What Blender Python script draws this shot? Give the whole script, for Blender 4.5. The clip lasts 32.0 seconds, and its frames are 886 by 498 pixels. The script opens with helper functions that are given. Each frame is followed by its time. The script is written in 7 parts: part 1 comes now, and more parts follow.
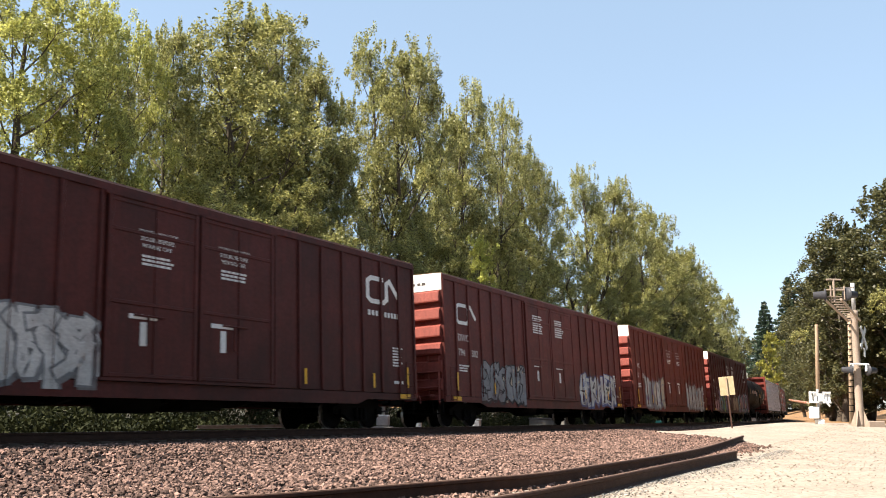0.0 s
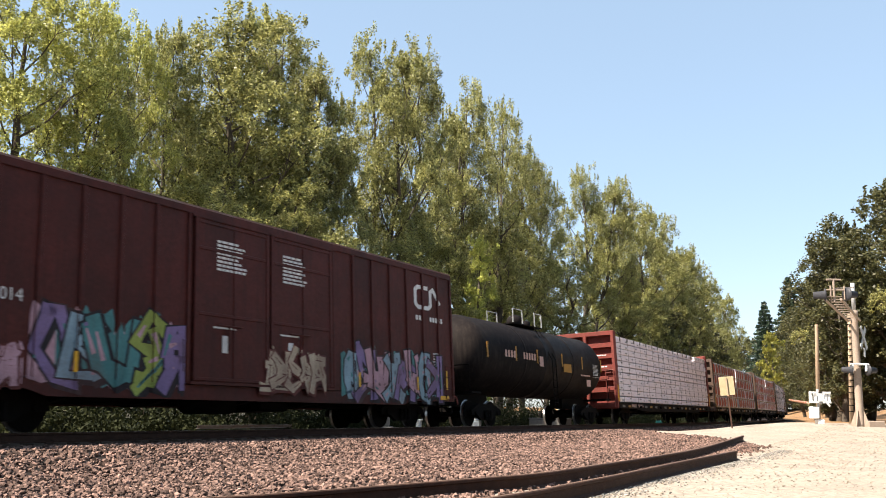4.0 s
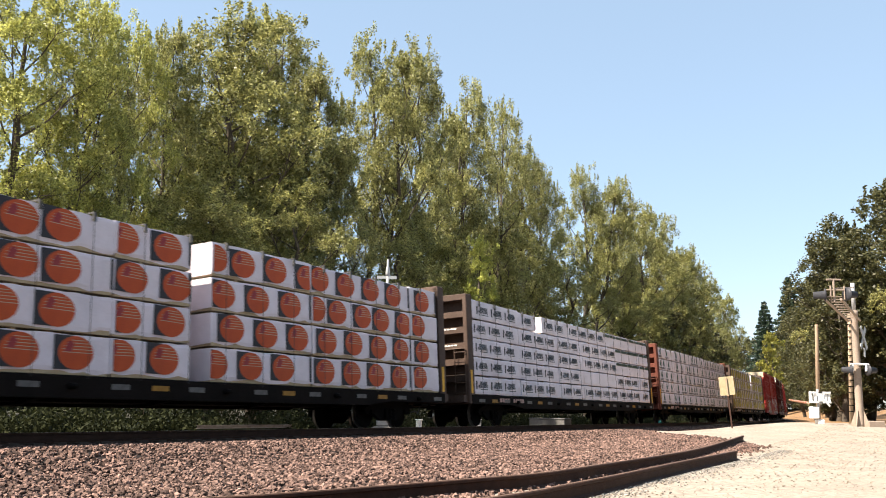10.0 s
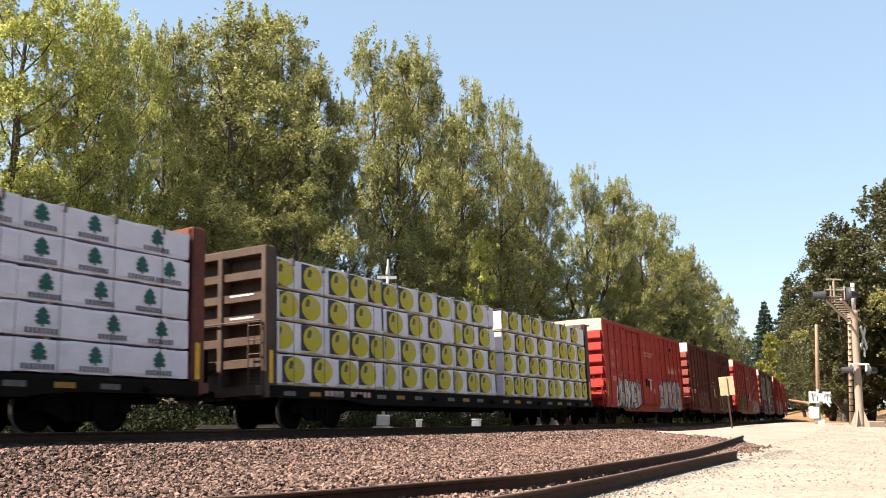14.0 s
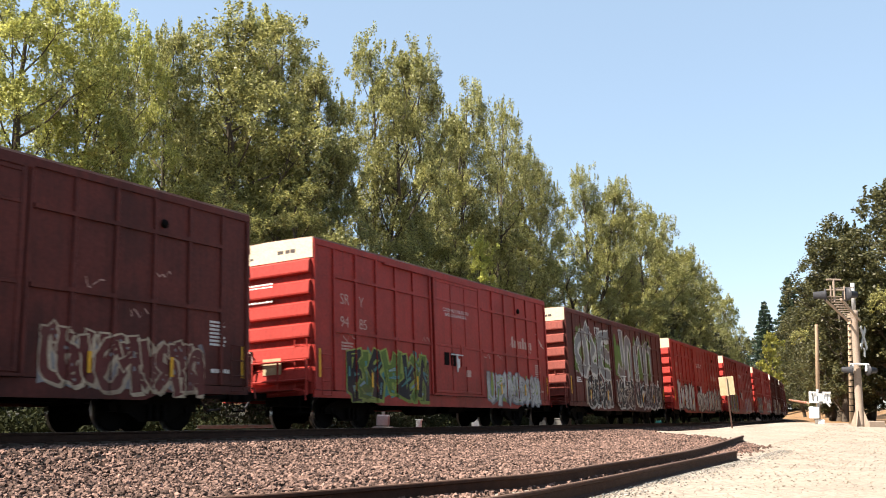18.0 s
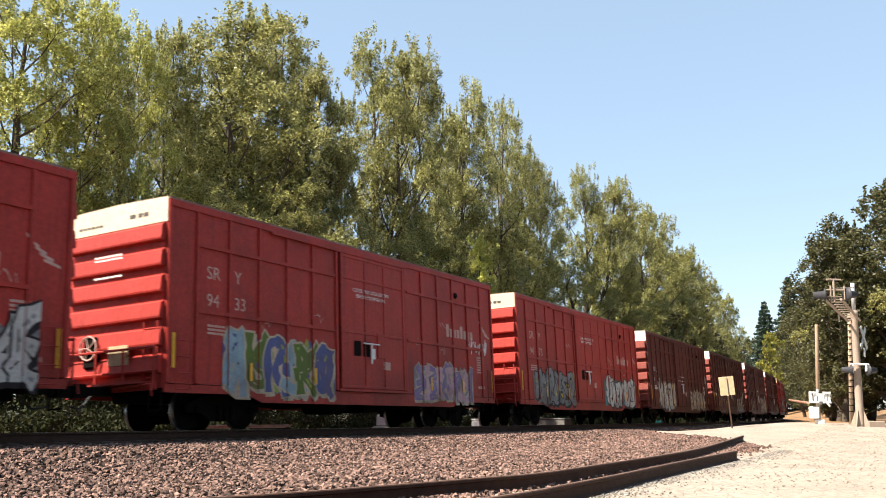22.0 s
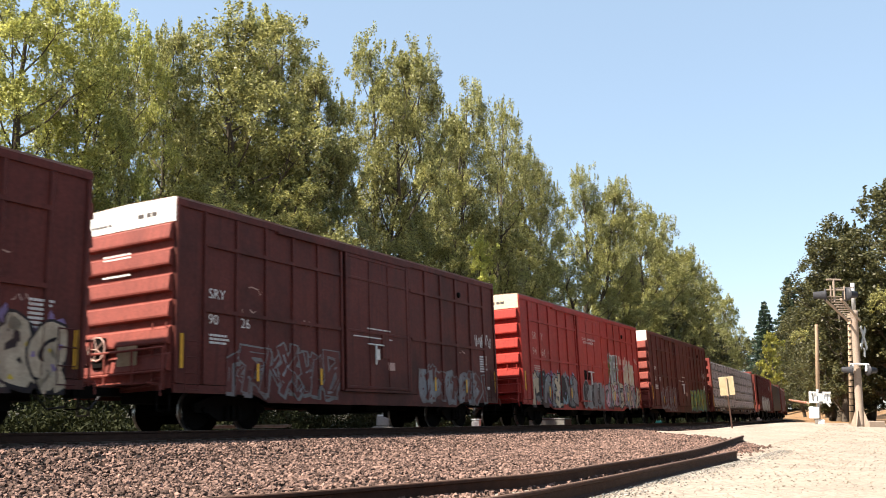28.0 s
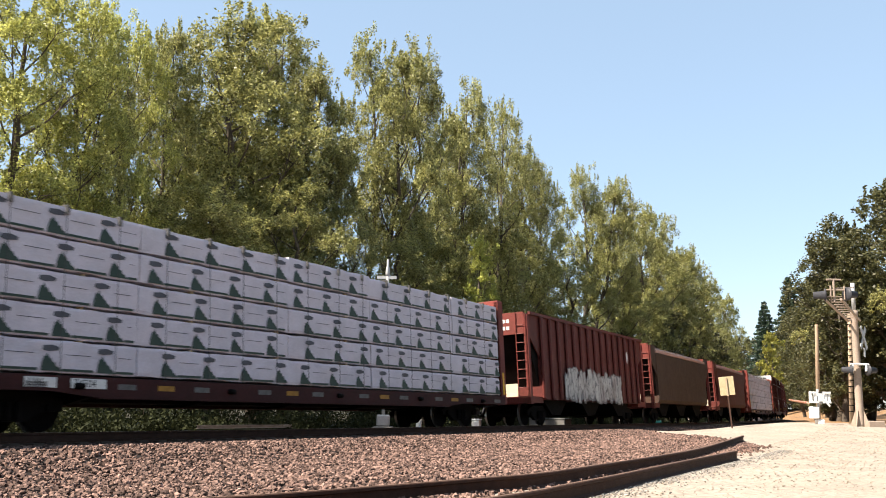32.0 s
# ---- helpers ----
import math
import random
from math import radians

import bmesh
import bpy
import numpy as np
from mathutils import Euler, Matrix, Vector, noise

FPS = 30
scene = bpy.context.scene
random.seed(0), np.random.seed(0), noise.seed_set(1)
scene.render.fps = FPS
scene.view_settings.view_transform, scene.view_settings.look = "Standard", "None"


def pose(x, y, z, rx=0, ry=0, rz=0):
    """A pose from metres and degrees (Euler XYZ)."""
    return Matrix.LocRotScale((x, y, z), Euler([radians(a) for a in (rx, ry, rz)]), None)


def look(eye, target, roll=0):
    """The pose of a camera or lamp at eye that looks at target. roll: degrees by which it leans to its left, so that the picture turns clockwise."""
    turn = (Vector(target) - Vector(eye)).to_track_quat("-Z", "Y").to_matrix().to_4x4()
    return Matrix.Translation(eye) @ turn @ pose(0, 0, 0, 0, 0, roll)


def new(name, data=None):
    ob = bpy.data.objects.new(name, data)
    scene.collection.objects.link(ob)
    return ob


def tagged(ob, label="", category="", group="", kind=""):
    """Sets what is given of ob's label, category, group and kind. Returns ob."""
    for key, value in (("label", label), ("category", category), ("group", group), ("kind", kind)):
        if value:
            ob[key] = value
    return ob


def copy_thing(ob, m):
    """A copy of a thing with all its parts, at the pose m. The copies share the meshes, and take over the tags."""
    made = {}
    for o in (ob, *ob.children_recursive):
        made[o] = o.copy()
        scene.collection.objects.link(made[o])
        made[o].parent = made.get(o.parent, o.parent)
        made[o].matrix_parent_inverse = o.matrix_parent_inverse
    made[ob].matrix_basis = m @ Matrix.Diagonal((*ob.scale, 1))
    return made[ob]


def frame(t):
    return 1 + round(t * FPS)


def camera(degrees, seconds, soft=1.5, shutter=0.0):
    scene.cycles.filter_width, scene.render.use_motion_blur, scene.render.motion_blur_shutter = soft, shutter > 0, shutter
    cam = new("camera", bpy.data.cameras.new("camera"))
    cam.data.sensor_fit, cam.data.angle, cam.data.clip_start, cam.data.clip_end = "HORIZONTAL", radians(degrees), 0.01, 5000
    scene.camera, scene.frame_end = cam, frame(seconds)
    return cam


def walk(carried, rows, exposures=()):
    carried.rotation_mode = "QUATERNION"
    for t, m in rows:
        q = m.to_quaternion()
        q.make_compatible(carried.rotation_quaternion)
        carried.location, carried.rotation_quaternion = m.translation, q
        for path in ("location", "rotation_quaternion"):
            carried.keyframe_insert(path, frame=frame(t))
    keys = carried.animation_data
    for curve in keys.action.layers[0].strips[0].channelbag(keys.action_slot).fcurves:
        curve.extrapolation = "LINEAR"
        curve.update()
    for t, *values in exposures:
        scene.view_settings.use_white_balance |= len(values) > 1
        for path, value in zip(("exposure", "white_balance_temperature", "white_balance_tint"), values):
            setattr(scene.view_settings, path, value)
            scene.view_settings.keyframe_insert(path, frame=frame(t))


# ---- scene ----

# ======== camera: still, on a tripod beside the track ========
EYE = (0.0, 0.0, 0.667)
PITCH = 0.17169
cam = camera(51.54, 32.0, soft=0.95, shutter=0.16)
VIEW = look(EYE, (0.0, math.cos(PITCH), 0.667 + math.sin(PITCH)), 1.172)
walk(cam, [(0.0, VIEW), (32.0, VIEW)], exposures=[(0.0, 1.6, 6750, 12), (32.0, 1.6, 6750, 12)])

# ======== the track's line: one wide banked curve ========
R = 847.35
CX, CY = -739.315, 446.766
TH0 = 0.53181
BANK = 0.06526
SPEED, GAIN = 14.7522, 0.00561


def gone(t):
    """Metres that the train has run since the start."""
    return SPEED * t + 0.5 * GAIN * ((t - 16) ** 2 - 256)


def along(s, d=0.0, z=0.0):
    """A place s metres along the track and d metres off its middle, on the camera's side."""
    th = TH0 - s / R
    return Vector((CX + (R + d) * math.cos(th), CY - (R + d) * math.sin(th), z))


def rail_frame(s, banked=True):
    th = TH0 - s / R
    t = Vector((math.sin(th), math.cos(th), 0))
    n = Vector((math.cos(th), -math.sin(th), 0))
    b = BANK if banked else 0.0
    left = -(n * math.cos(b) + Vector((0, 0, 1)) * math.sin(b))
    up = Vector((0, 0, 1)) * math.cos(b) - n * math.sin(b)
    m = Matrix((t, left, up)).transposed().to_4x4()
    m.translation = along(s)
    return m


def station(x, y):
    """Metres along the track and off it, for a place on the plan."""
    return R * (TH0 + math.atan2(y - CY, x - CX)), math.hypot(x - CX, y - CY) - R


# ======== world and sun ========
SUN_TURN = 1.19
SUN_HIGH = radians(49)
world = bpy.data.worlds.new("world")
world.use_nodes = True
scene.world = world
wt = world.node_tree
sky = wt.nodes.new("ShaderNodeTexSky")
sky.sky_type = "NISHITA"
sky.sun_disc = False
sky.sun_elevation = SUN_HIGH
sky.sun_rotation = SUN_TURN + math.pi
sky.altitude = 50
sky.air_density = 1.0
sky.dust_density = 0.7
sky.ozone_density = 1.0
# thin summer haze, even all over, in front of the clear sky
wt.links.new(sky.outputs[0], wt.nodes["Background"].inputs[0])
wt.nodes["Background"].inputs[1].default_value = 0.092
haze = wt.nodes.new("ShaderNodeBackground")
haze.inputs[0].default_value = (0.58, 0.80, 1.0, 1)
haze.inputs[1].default_value = 0.304
veil = wt.nodes.new("ShaderNodeMixShader")
veil.inputs[0].default_value = 0.55
wt.links.new(wt.nodes["Background"].outputs[0], veil.inputs[1])
wt.links.new(haze.outputs[0], veil.inputs[2])
wt.links.new(veil.outputs[0], wt.nodes["World Output"].inputs[0])
sun = new("sun", bpy.data.lights.new("sun", "SUN"))
sun.data.energy = 5.0
sun.data.angle = radians(0.55)
sun.data.color = (1.0, 0.93, 0.82)
ch = math.cos(SUN_HIGH)
sun.matrix_world = look((-math.sin(SUN_TURN) * ch * 200, -math.cos(SUN_TURN) * ch * 200, math.sin(SUN_HIGH) * 200), (0, 0, 0))

# ======== materials ========
MATS = {}


def surface(name, a, b=None, scale=3.0, rough=0.7, metal=0.0, bump=0.0, bscale=40.0, fine=0.25, streak=0.0, island=0.0, dirt=None, dirtiness=0.0, stretch=(1, 1, 1)):
    """Two tones in broad patches, a fine grain over them, upright streaks, dirt and relief."""
    if name in MATS:
        return MATS[name]
    m = bpy.data.materials.new(name)
    m.use_nodes = True
    MATS[name] = m
    nt = m.node_tree
    N, K = nt.nodes, nt.links
    bsdf = N["Principled BSDF"]
    bsdf.inputs["Roughness"].default_value = rough
    bsdf.inputs["Metallic"].default_value = metal
    bsdf.inputs["Specular IOR Level"].default_value = 0.5 if metal else 0.04 if max(a) < 0.013 else 0.18
    co = N.new("ShaderNodeTexCoord")
    mp = N.new("ShaderNodeMapping")
    mp.inputs["Scale"].default_value = stretch
    K.new(co.outputs["Object"], mp.inputs[0])
    b = b or tuple(c * 0.7 for c in a)

    def noise_node(sc, det=6.0, source=mp):
        n = N.new("ShaderNodeTexNoise")
        n.inputs["Scale"].default_value = sc
        n.inputs["Detail"].default_value = det
        n.inputs["Roughness"].default_value = 0.62
        K.new(source.outputs[0], n.inputs["Vector"])
        return n

    def ramp(src, lo, hi):
        r = N.new("ShaderNodeMapRange")
        r.inputs["From Min"].default_value = lo
        r.inputs["From Max"].default_value = hi
        K.new(src, r.inputs["Value"])
        return r.outputs[0]

    def mix(fac, c1, c2, how="MIX"):
        x = N.new("ShaderNodeMix")
        x.data_type = "RGBA"
        x.blend_type = how
        for sock, val in ((x.inputs[0], fac), (x.inputs[6], c1), (x.inputs[7], c2)):
            if hasattr(val, "is_linked"):
                K.new(val, sock)
            elif isinstance(val, float):
                sock.default_value = val
            else:
                sock.default_value = (*val, 1)
        return x.outputs[2]

    col = mix(ramp(noise_node(scale).outputs[0], 0.34, 0.66), a, b)
    if fine:
        f = noise_node(scale * 14, 4.0)
        col = mix(fine, col, ramp(f.outputs[0], 0.25, 0.75), "OVERLAY")
    if streak:
        sm = N.new("ShaderNodeMapping")
        sm.inputs["Scale"].default_value = (1, 1, 0.06)
        K.new(co.outputs["Object"], sm.inputs[0])
        sn = noise_node(9.0, 5.0, sm)
        k = N.new("ShaderNodeMath")
        k.operation = "MULTIPLY"
        k.inputs[1].default_value = streak
        K.new(ramp(sn.outputs[0], 0.5, 0.72), k.inputs[0])
        col = mix(k.outputs[0], col, dirt or (0.05, 0.03, 0.022))
    if dirtiness:
        dn = noise_node(scale * 0.45, 9.0)
        k = N.new("ShaderNodeMath")
        k.operation = "MULTIPLY"
        k.inputs[1].default_value = dirtiness
        K.new(ramp(dn.outputs[0], 0.48, 0.7), k.inputs[0])
        col = mix(k.outputs[0], col, dirt or (0.05, 0.03, 0.022))
    if island:
        g = N.new("ShaderNodeNewGeometry")
        hs = N.new("ShaderNodeHueSaturation")
        v = N.new("ShaderNodeMapRange")
        v.inputs["To Min"].default_value = 1 - island
        v.inputs["To Max"].default_value = 1 + island
        K.new(g.outputs["Random Per Island"], v.inputs["Value"])
        K.new(v.outputs[0], hs.inputs["Value"])
        K.new(col, hs.inputs["Color"])
        col = hs.outputs[0]
    K.new(col, bsdf.inputs["Base Color"])
    rn = N.new("ShaderNodeMapRange")
    rn.inputs["To Min"].default_value = max(0.05, rough - 0.12)
    rn.inputs["To Max"].default_value = min(1.0, rough + 0.12)
    K.new(noise_node(scale * 5).outputs[0], rn.inputs["Value"])
    K.new(rn.outputs[0], bsdf.inputs["Roughness"])
    if bump:
        bn = noise_node(bscale, 5.0)
        bp = N.new("ShaderNodeBump")
        bp.inputs["Strength"].default_value = bump
        bp.inputs["Distance"].default_value = 0.02
        K.new(bn.outputs[0], bp.inputs["Height"])
        K.new(bp.outputs[0], bsdf.inputs["Normal"])
    return m


def foliage(name, a, b, glow=0.35, rough=0.45):
    """Leaves: two tones from leaf to leaf, with light that passes through them."""
    m = bpy.data.materials.new(name)
    m.use_nodes = True
    nt = m.node_tree
    N, K = nt.nodes, nt.links
    bsdf = N["Principled BSDF"]
    bsdf.inputs["Roughness"].default_value = rough
    bsdf.inputs["Specular IOR Level"].default_value = 0.36 if rough < 0.5 else 0.1
    g = N.new("ShaderNodeNewGeometry")
    x = N.new("ShaderNodeMix")
    x.data_type = "RGBA"
    x.inputs[6].default_value = (*a, 1)
    x.inputs[7].default_value = (*b, 1)
    K.new(g.outputs["Random Per Island"], x.inputs[0])
    co = N.new("ShaderNodeTexCoord")
    n = N.new("ShaderNodeTexNoise")
    n.inputs["Scale"].default_value = 0.5
    n.inputs["Detail"].default_value = 3
    K.new(co.outputs["Object"], n.inputs["Vector"])
    y = N.new("ShaderNodeMix")
    y.data_type = "RGBA"
    y.blend_type = "OVERLAY"
    y.inputs[0].default_value = 0.5
    K.new(x.outputs[2], y.inputs[6])
    K.new(n.outputs[0], y.inputs[7])
    K.new(y.outputs[2], bsdf.inputs["Base Color"])
    tr = N.new("ShaderNodeBsdfTranslucent")
    K.new(y.outputs[2], tr.inputs[0])
    ms = N.new("ShaderNodeMixShader")
    ms.inputs[0].default_value = glow
    K.new(bsdf.outputs[0], ms.inputs[1])
    K.new(tr.outputs[0], ms.inputs[2])
    K.new(ms.outputs[0], N["Material Output"].inputs[0])
    return m


RUST = (0.06, 0.032, 0.02)
red_paint = surface("red_paint", (0.37, 0.037, 0.028), (0.29, 0.03, 0.023), 0.9, 0.5, streak=0.5, dirt=(0.12, 0.022, 0.017), dirtiness=0.55, bump=0.06, bscale=14)
brown_paint = surface("brown_paint", (0.125, 0.03, 0.023), (0.09, 0.023, 0.018), 0.9, 0.6, streak=0.5, dirt=(0.03, 0.013, 0.011), dirtiness=0.75, bump=0.05, bscale=14)
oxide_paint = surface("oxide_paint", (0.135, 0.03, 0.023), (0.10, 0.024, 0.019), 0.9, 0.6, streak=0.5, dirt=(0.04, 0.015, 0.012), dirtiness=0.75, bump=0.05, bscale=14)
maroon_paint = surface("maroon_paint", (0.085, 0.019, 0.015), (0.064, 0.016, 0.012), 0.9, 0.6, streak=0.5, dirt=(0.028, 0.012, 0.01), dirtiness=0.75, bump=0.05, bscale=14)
# the brown cars' oxide, lightened so that their ends look sunlit
end_oxide_lit = surface("end_oxide_lit", (0.235, 0.058, 0.043), (0.18, 0.044, 0.034), 1.2, 0.6, streak=0.35, dirt=(0.07, 0.025, 0.02), dirtiness=0.4, bump=0.05, bscale=14)
beam_red = surface("beam_red", (0.19, 0.04, 0.031), (0.14, 0.032, 0.026), 1.4, 0.6, streak=0.4, dirtiness=0.4, dirt=RUST, bump=0.05, bscale=14)
beam_brown = surface("beam_brown", (0.10, 0.066, 0.05), (0.07, 0.046, 0.036), 1.4, 0.65, streak=0.4, dirtiness=0.4, dirt=RUST, bump=0.05, bscale=14)
beam_rust = surface("beam_rust", (0.156, 0.0504, 0.0323), (0.117, 0.036, 0.0255), 1.4, 0.65, streak=0.4, dirtiness=0.4, dirt=RUST, bump=0.05, bscale=14)
hopper_tan = surface("hopper_tan", (0.072, 0.044, 0.031), (0.052, 0.032, 0.024), 1.0, 0.6, streak=0.4, dirtiness=0.4, dirt=RUST)
hopper_red = surface("hopper_red", (0.125, 0.028, 0.022), (0.09, 0.022, 0.018), 1.0, 0.6, streak=0.4, dirtiness=0.4, dirt=RUST)
tank_black = surface("tank_black", (0.0128, 0.0108, 0.011), (0.009, 0.0075, 0.008), 0.8, 0.6, streak=0.25, dirt=(0.07, 0.055, 0.045), dirtiness=0.25)
white_panel = surface("white_panel", (0.80, 0.79, 0.75), (0.72, 0.70, 0.64), 1.6, 0.55, streak=0.2, dirt=(0.35, 0.27, 0.2))
cream_panel = surface("cream_panel", (0.60, 0.51, 0.37), (0.54, 0.45, 0.32), 1.6, 0.55, streak=0.2, dirt=(0.35, 0.22, 0.15))
# both steels near black, with the shade under the cars put into their colour
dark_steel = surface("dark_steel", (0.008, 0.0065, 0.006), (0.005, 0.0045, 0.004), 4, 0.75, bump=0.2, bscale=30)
wheel_steel_shaded = surface("wheel_steel_shaded", (0.008, 0.0065, 0.006), (0.005, 0.0045, 0.004), 5, 0.9)
tread_steel = surface("tread_steel", (0.42, 0.41, 0.4), (0.3, 0.29, 0.28), 5, 0.3, 0.9, fine=0.1)
roof_grey = surface("roof_grey", (0.16, 0.07, 0.055), (0.2, 0.13, 0.11), 1.2, 0.7, dirtiness=0.4, dirt=(0.3, 0.26, 0.22))
letter_white = surface("letter_white", (0.72, 0.71, 0.68), (0.62, 0.6, 0.57), 5, 0.6)
letter_dim = surface("letter_dim", (0.50, 0.33, 0.28), (0.42, 0.26, 0.22), 5, 0.6)
letter_dark = surface("letter_dark", (0.06, 0.05, 0.045), (0.09, 0.075, 0.07), 5, 0.6)
reflector = surface("reflector", (0.75, 0.40, 0.03), (0.62, 0.32, 0.03), 6, 0.4)
reflector_dim = surface("reflector_dim", (0.38, 0.19, 0.03), (0.26, 0.13, 0.025), 6, 0.5)
reflector_white = surface("reflector_white", (0.15, 0.14, 0.135), (0.09, 0.085, 0.08), 6, 0.4)
wrap_white = surface("wrap_white", (0.748, 0.682, 0.721), (0.66, 0.6, 0.632), 1.8, 0.45, bump=0.5, bscale=4, fine=0.1, dirtiness=0.15, dirt=(0.4, 0.38, 0.36))
wrap_dull = surface("wrap_dull", (0.62, 0.562, 0.604), (0.53, 0.482, 0.519), 1.8, 0.5, bump=0.35, bscale=5, fine=0.12, dirtiness=0.15, dirt=(0.35, 0.34, 0.32))
lath_wood = surface("lath_wood", (0.44, 0.35, 0.22), (0.33, 0.25, 0.15), 6, 0.8, stretch=(0.3, 1, 1))
mark_orange = surface("mark_orange", (0.527, 0.095, 0.0275), (0.425, 0.0712, 0.0242), 2.2, 0.5, fine=0.1)
mark_yellow = surface("mark_yellow", (0.55, 0.46, 0.03), (0.46, 0.37, 0.025), 2.2, 0.5, fine=0.1)
mark_black = surface("mark_black", (0.03, 0.03, 0.035), (0.045, 0.045, 0.05), 4, 0.5)
mark_green = surface("mark_green", (0.03, 0.11, 0.085), (0.025, 0.09, 0.07), 4, 0.5)
mark_navy = surface("mark_navy", (0.06, 0.075, 0.085), (0.05, 0.06, 0.07), 4, 0.5)
mark_grey = surface("mark_grey", (0.10, 0.10, 0.11), (0.075, 0.075, 0.085), 4, 0.5)
mark_forest = surface("mark_forest", (0.035, 0.055, 0.045), (0.05, 0.075, 0.06), 4, 0.5)
mark_olive = surface("mark_olive", (0.14, 0.11, 0.02), (0.1, 0.08, 0.02), 4, 0.5)
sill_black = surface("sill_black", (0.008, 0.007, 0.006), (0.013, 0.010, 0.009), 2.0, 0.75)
sill_red = surface("sill_red", (0.05, 0.013, 0.012), (0.035, 0.01, 0.009), 2.0, 0.7, dirtiness=0.4, dirt=(0.02, 0.012, 0.01))
cable_steel = surface("cable_steel", (0.10, 0.095, 0.09), (0.06, 0.055, 0.05), 6, 0.6)
mark_crimson = surface("mark_crimson", (0.3, 0.045, 0.05), (0.24, 0.04, 0.045), 4, 0.5)
spray = {k: surface("spray_" + k, c, tuple(v * 0.72 for v in c), 1.7, 0.6, dirtiness=0.6, dirt=(0.13, 0.06, 0.05), streak=0.25) for k, c in dict(
    white=(0.52, 0.50, 0.47), grey=(0.25, 0.25, 0.26), silver=(0.21, 0.21, 0.21), black=(0.025, 0.022, 0.025), blue=(0.09, 0.11, 0.25), sky=(0.26, 0.38, 0.44),
    teal=(0.08, 0.24, 0.24), green=(0.11, 0.17, 0.035), lime=(0.30, 0.36, 0.08), yellow=(0.6, 0.42, 0.05), pink=(0.55, 0.33, 0.38), purple=(0.24, 0.17, 0.33), sand=(0.52, 0.42, 0.30), maroon=(0.13, 0.035, 0.03)).items()}

rail_rust = surface("rail_rust", (0.0646, 0.0327, 0.0228), (0.0418, 0.0228, 0.0167), 7, 0.8, bump=0.3, bscale=60)
rail_worn = surface("rail_worn", (0.14, 0.085, 0.06), (0.09, 0.055, 0.04), 8, 0.7, bump=0.2, bscale=60)
rail_head = surface("rail_head", (0.3, 0.28, 0.26), (0.2, 0.17, 0.15), 9, 0.35, 0.8)
tie_wood = surface("tie_wood", (0.09, 0.065, 0.05), (0.055, 0.042, 0.034), 5, 0.9, bump=0.5, bscale=25, stretch=(1, 4, 4))
# near-black bed: the shade in the gaps between stones is in its colour
ballast_soil_shaded = surface("ballast_soil_shaded", (0.0152, 0.0106, 0.00912), (0.00912, 0.00684, 0.00608), 7, 0.9, bump=0.9, bscale=22, fine=0.6)
ballast_stone = surface("ballast_stone", (0.188, 0.117, 0.0924), (0.1, 0.0626, 0.0501), 2.5, 0.85, island=0.8, fine=0.3)
lot_gravel = surface("lot_gravel", (0.304, 0.258, 0.209), (0.243, 0.205, 0.167), 0.7, 0.9, bump=0.5, bscale=28, fine=0.4, dirtiness=0.3, dirt=(0.24, 0.18, 0.125))
pale_stone = surface("pale_stone", (0.251, 0.232, 0.205), (0.182, 0.167, 0.148), 2.5, 0.9, island=0.5)
lot_stone = surface("lot_stone", (0.319, 0.274, 0.213), (0.251, 0.205, 0.16), 2.5, 0.9, island=0.4)
forest_soil = surface("forest_soil", (0.045, 0.04, 0.024), (0.028, 0.026, 0.016), 1.5, 0.95, bump=0.6, bscale=12, fine=0.4)
dry_earth = surface("dry_earth", (0.258, 0.152, 0.076), (0.182, 0.106, 0.0532), 0.5, 0.95, bump=0.6, bscale=8, fine=0.4)
bark = surface("bark", (0.10, 0.08, 0.06), (0.06, 0.048, 0.038), 4, 0.9, bump=0.6, bscale=18, stretch=(1, 1, 0.2))
concrete = surface("concrete", (0.198, 0.186, 0.171), (0.152, 0.144, 0.133), 4, 0.85, bump=0.2)
pole_wood = surface("pole_wood", (0.365, 0.266, 0.182), (0.289, 0.205, 0.137), 5, 0.85, bump=0.3, stretch=(1, 1, 0.15))
galvanised = surface("galvanised", (0.418, 0.418, 0.41), (0.342, 0.342, 0.334), 4, 0.5, 0.3)
mast_tan = surface("mast_tan", (0.319, 0.251, 0.198), (0.266, 0.205, 0.16), 3, 0.6)
white_enamel = surface("white_enamel", (0.82, 0.82, 0.8), (0.74, 0.74, 0.72), 4, 0.45)
sign_cream = surface("sign_cream", (0.395, 0.327, 0.205), (0.319, 0.258, 0.152), 4, 0.5)
stripe_red = surface("stripe_red", (0.26, 0.06, 0.04), (0.2, 0.05, 0.035), 4, 0.5)
lamp_hood = surface("lamp_hood", (0.05, 0.05, 0.055), (0.035, 0.035, 0.04), 4, 0.5)
box_teal = surface("box_teal", (0.06, 0.30, 0.26), (0.05, 0.24, 0.2), 4, 0.5)
leaf_green = foliage("leaf_green", (0.085, 0.09, 0.026), (0.45, 0.43, 0.155), 0.4)
leaf_yellow = foliage("leaf_yellow", (0.16, 0.17, 0.04), (0.58, 0.57, 0.17), 0.46)
leaf_lime = foliage("leaf_lime", (0.27, 0.29, 0.06), (0.62, 0.62, 0.17), 0.5)
leaf_dark = foliage("leaf_dark", (0.0376, 0.0418, 0.0167), (0.125, 0.117, 0.046))
# scrub leaves darkened, so that their colour carries the trees' shade
leaf_scrub_shaded = foliage("leaf_scrub_shaded", (0.010, 0.014, 0.006), (0.038, 0.042, 0.015), 0.2, 0.75)
leaf_fir = foliage("leaf_fir", (0.019, 0.038, 0.0228), (0.038, 0.0608, 0.0304), 0.1)
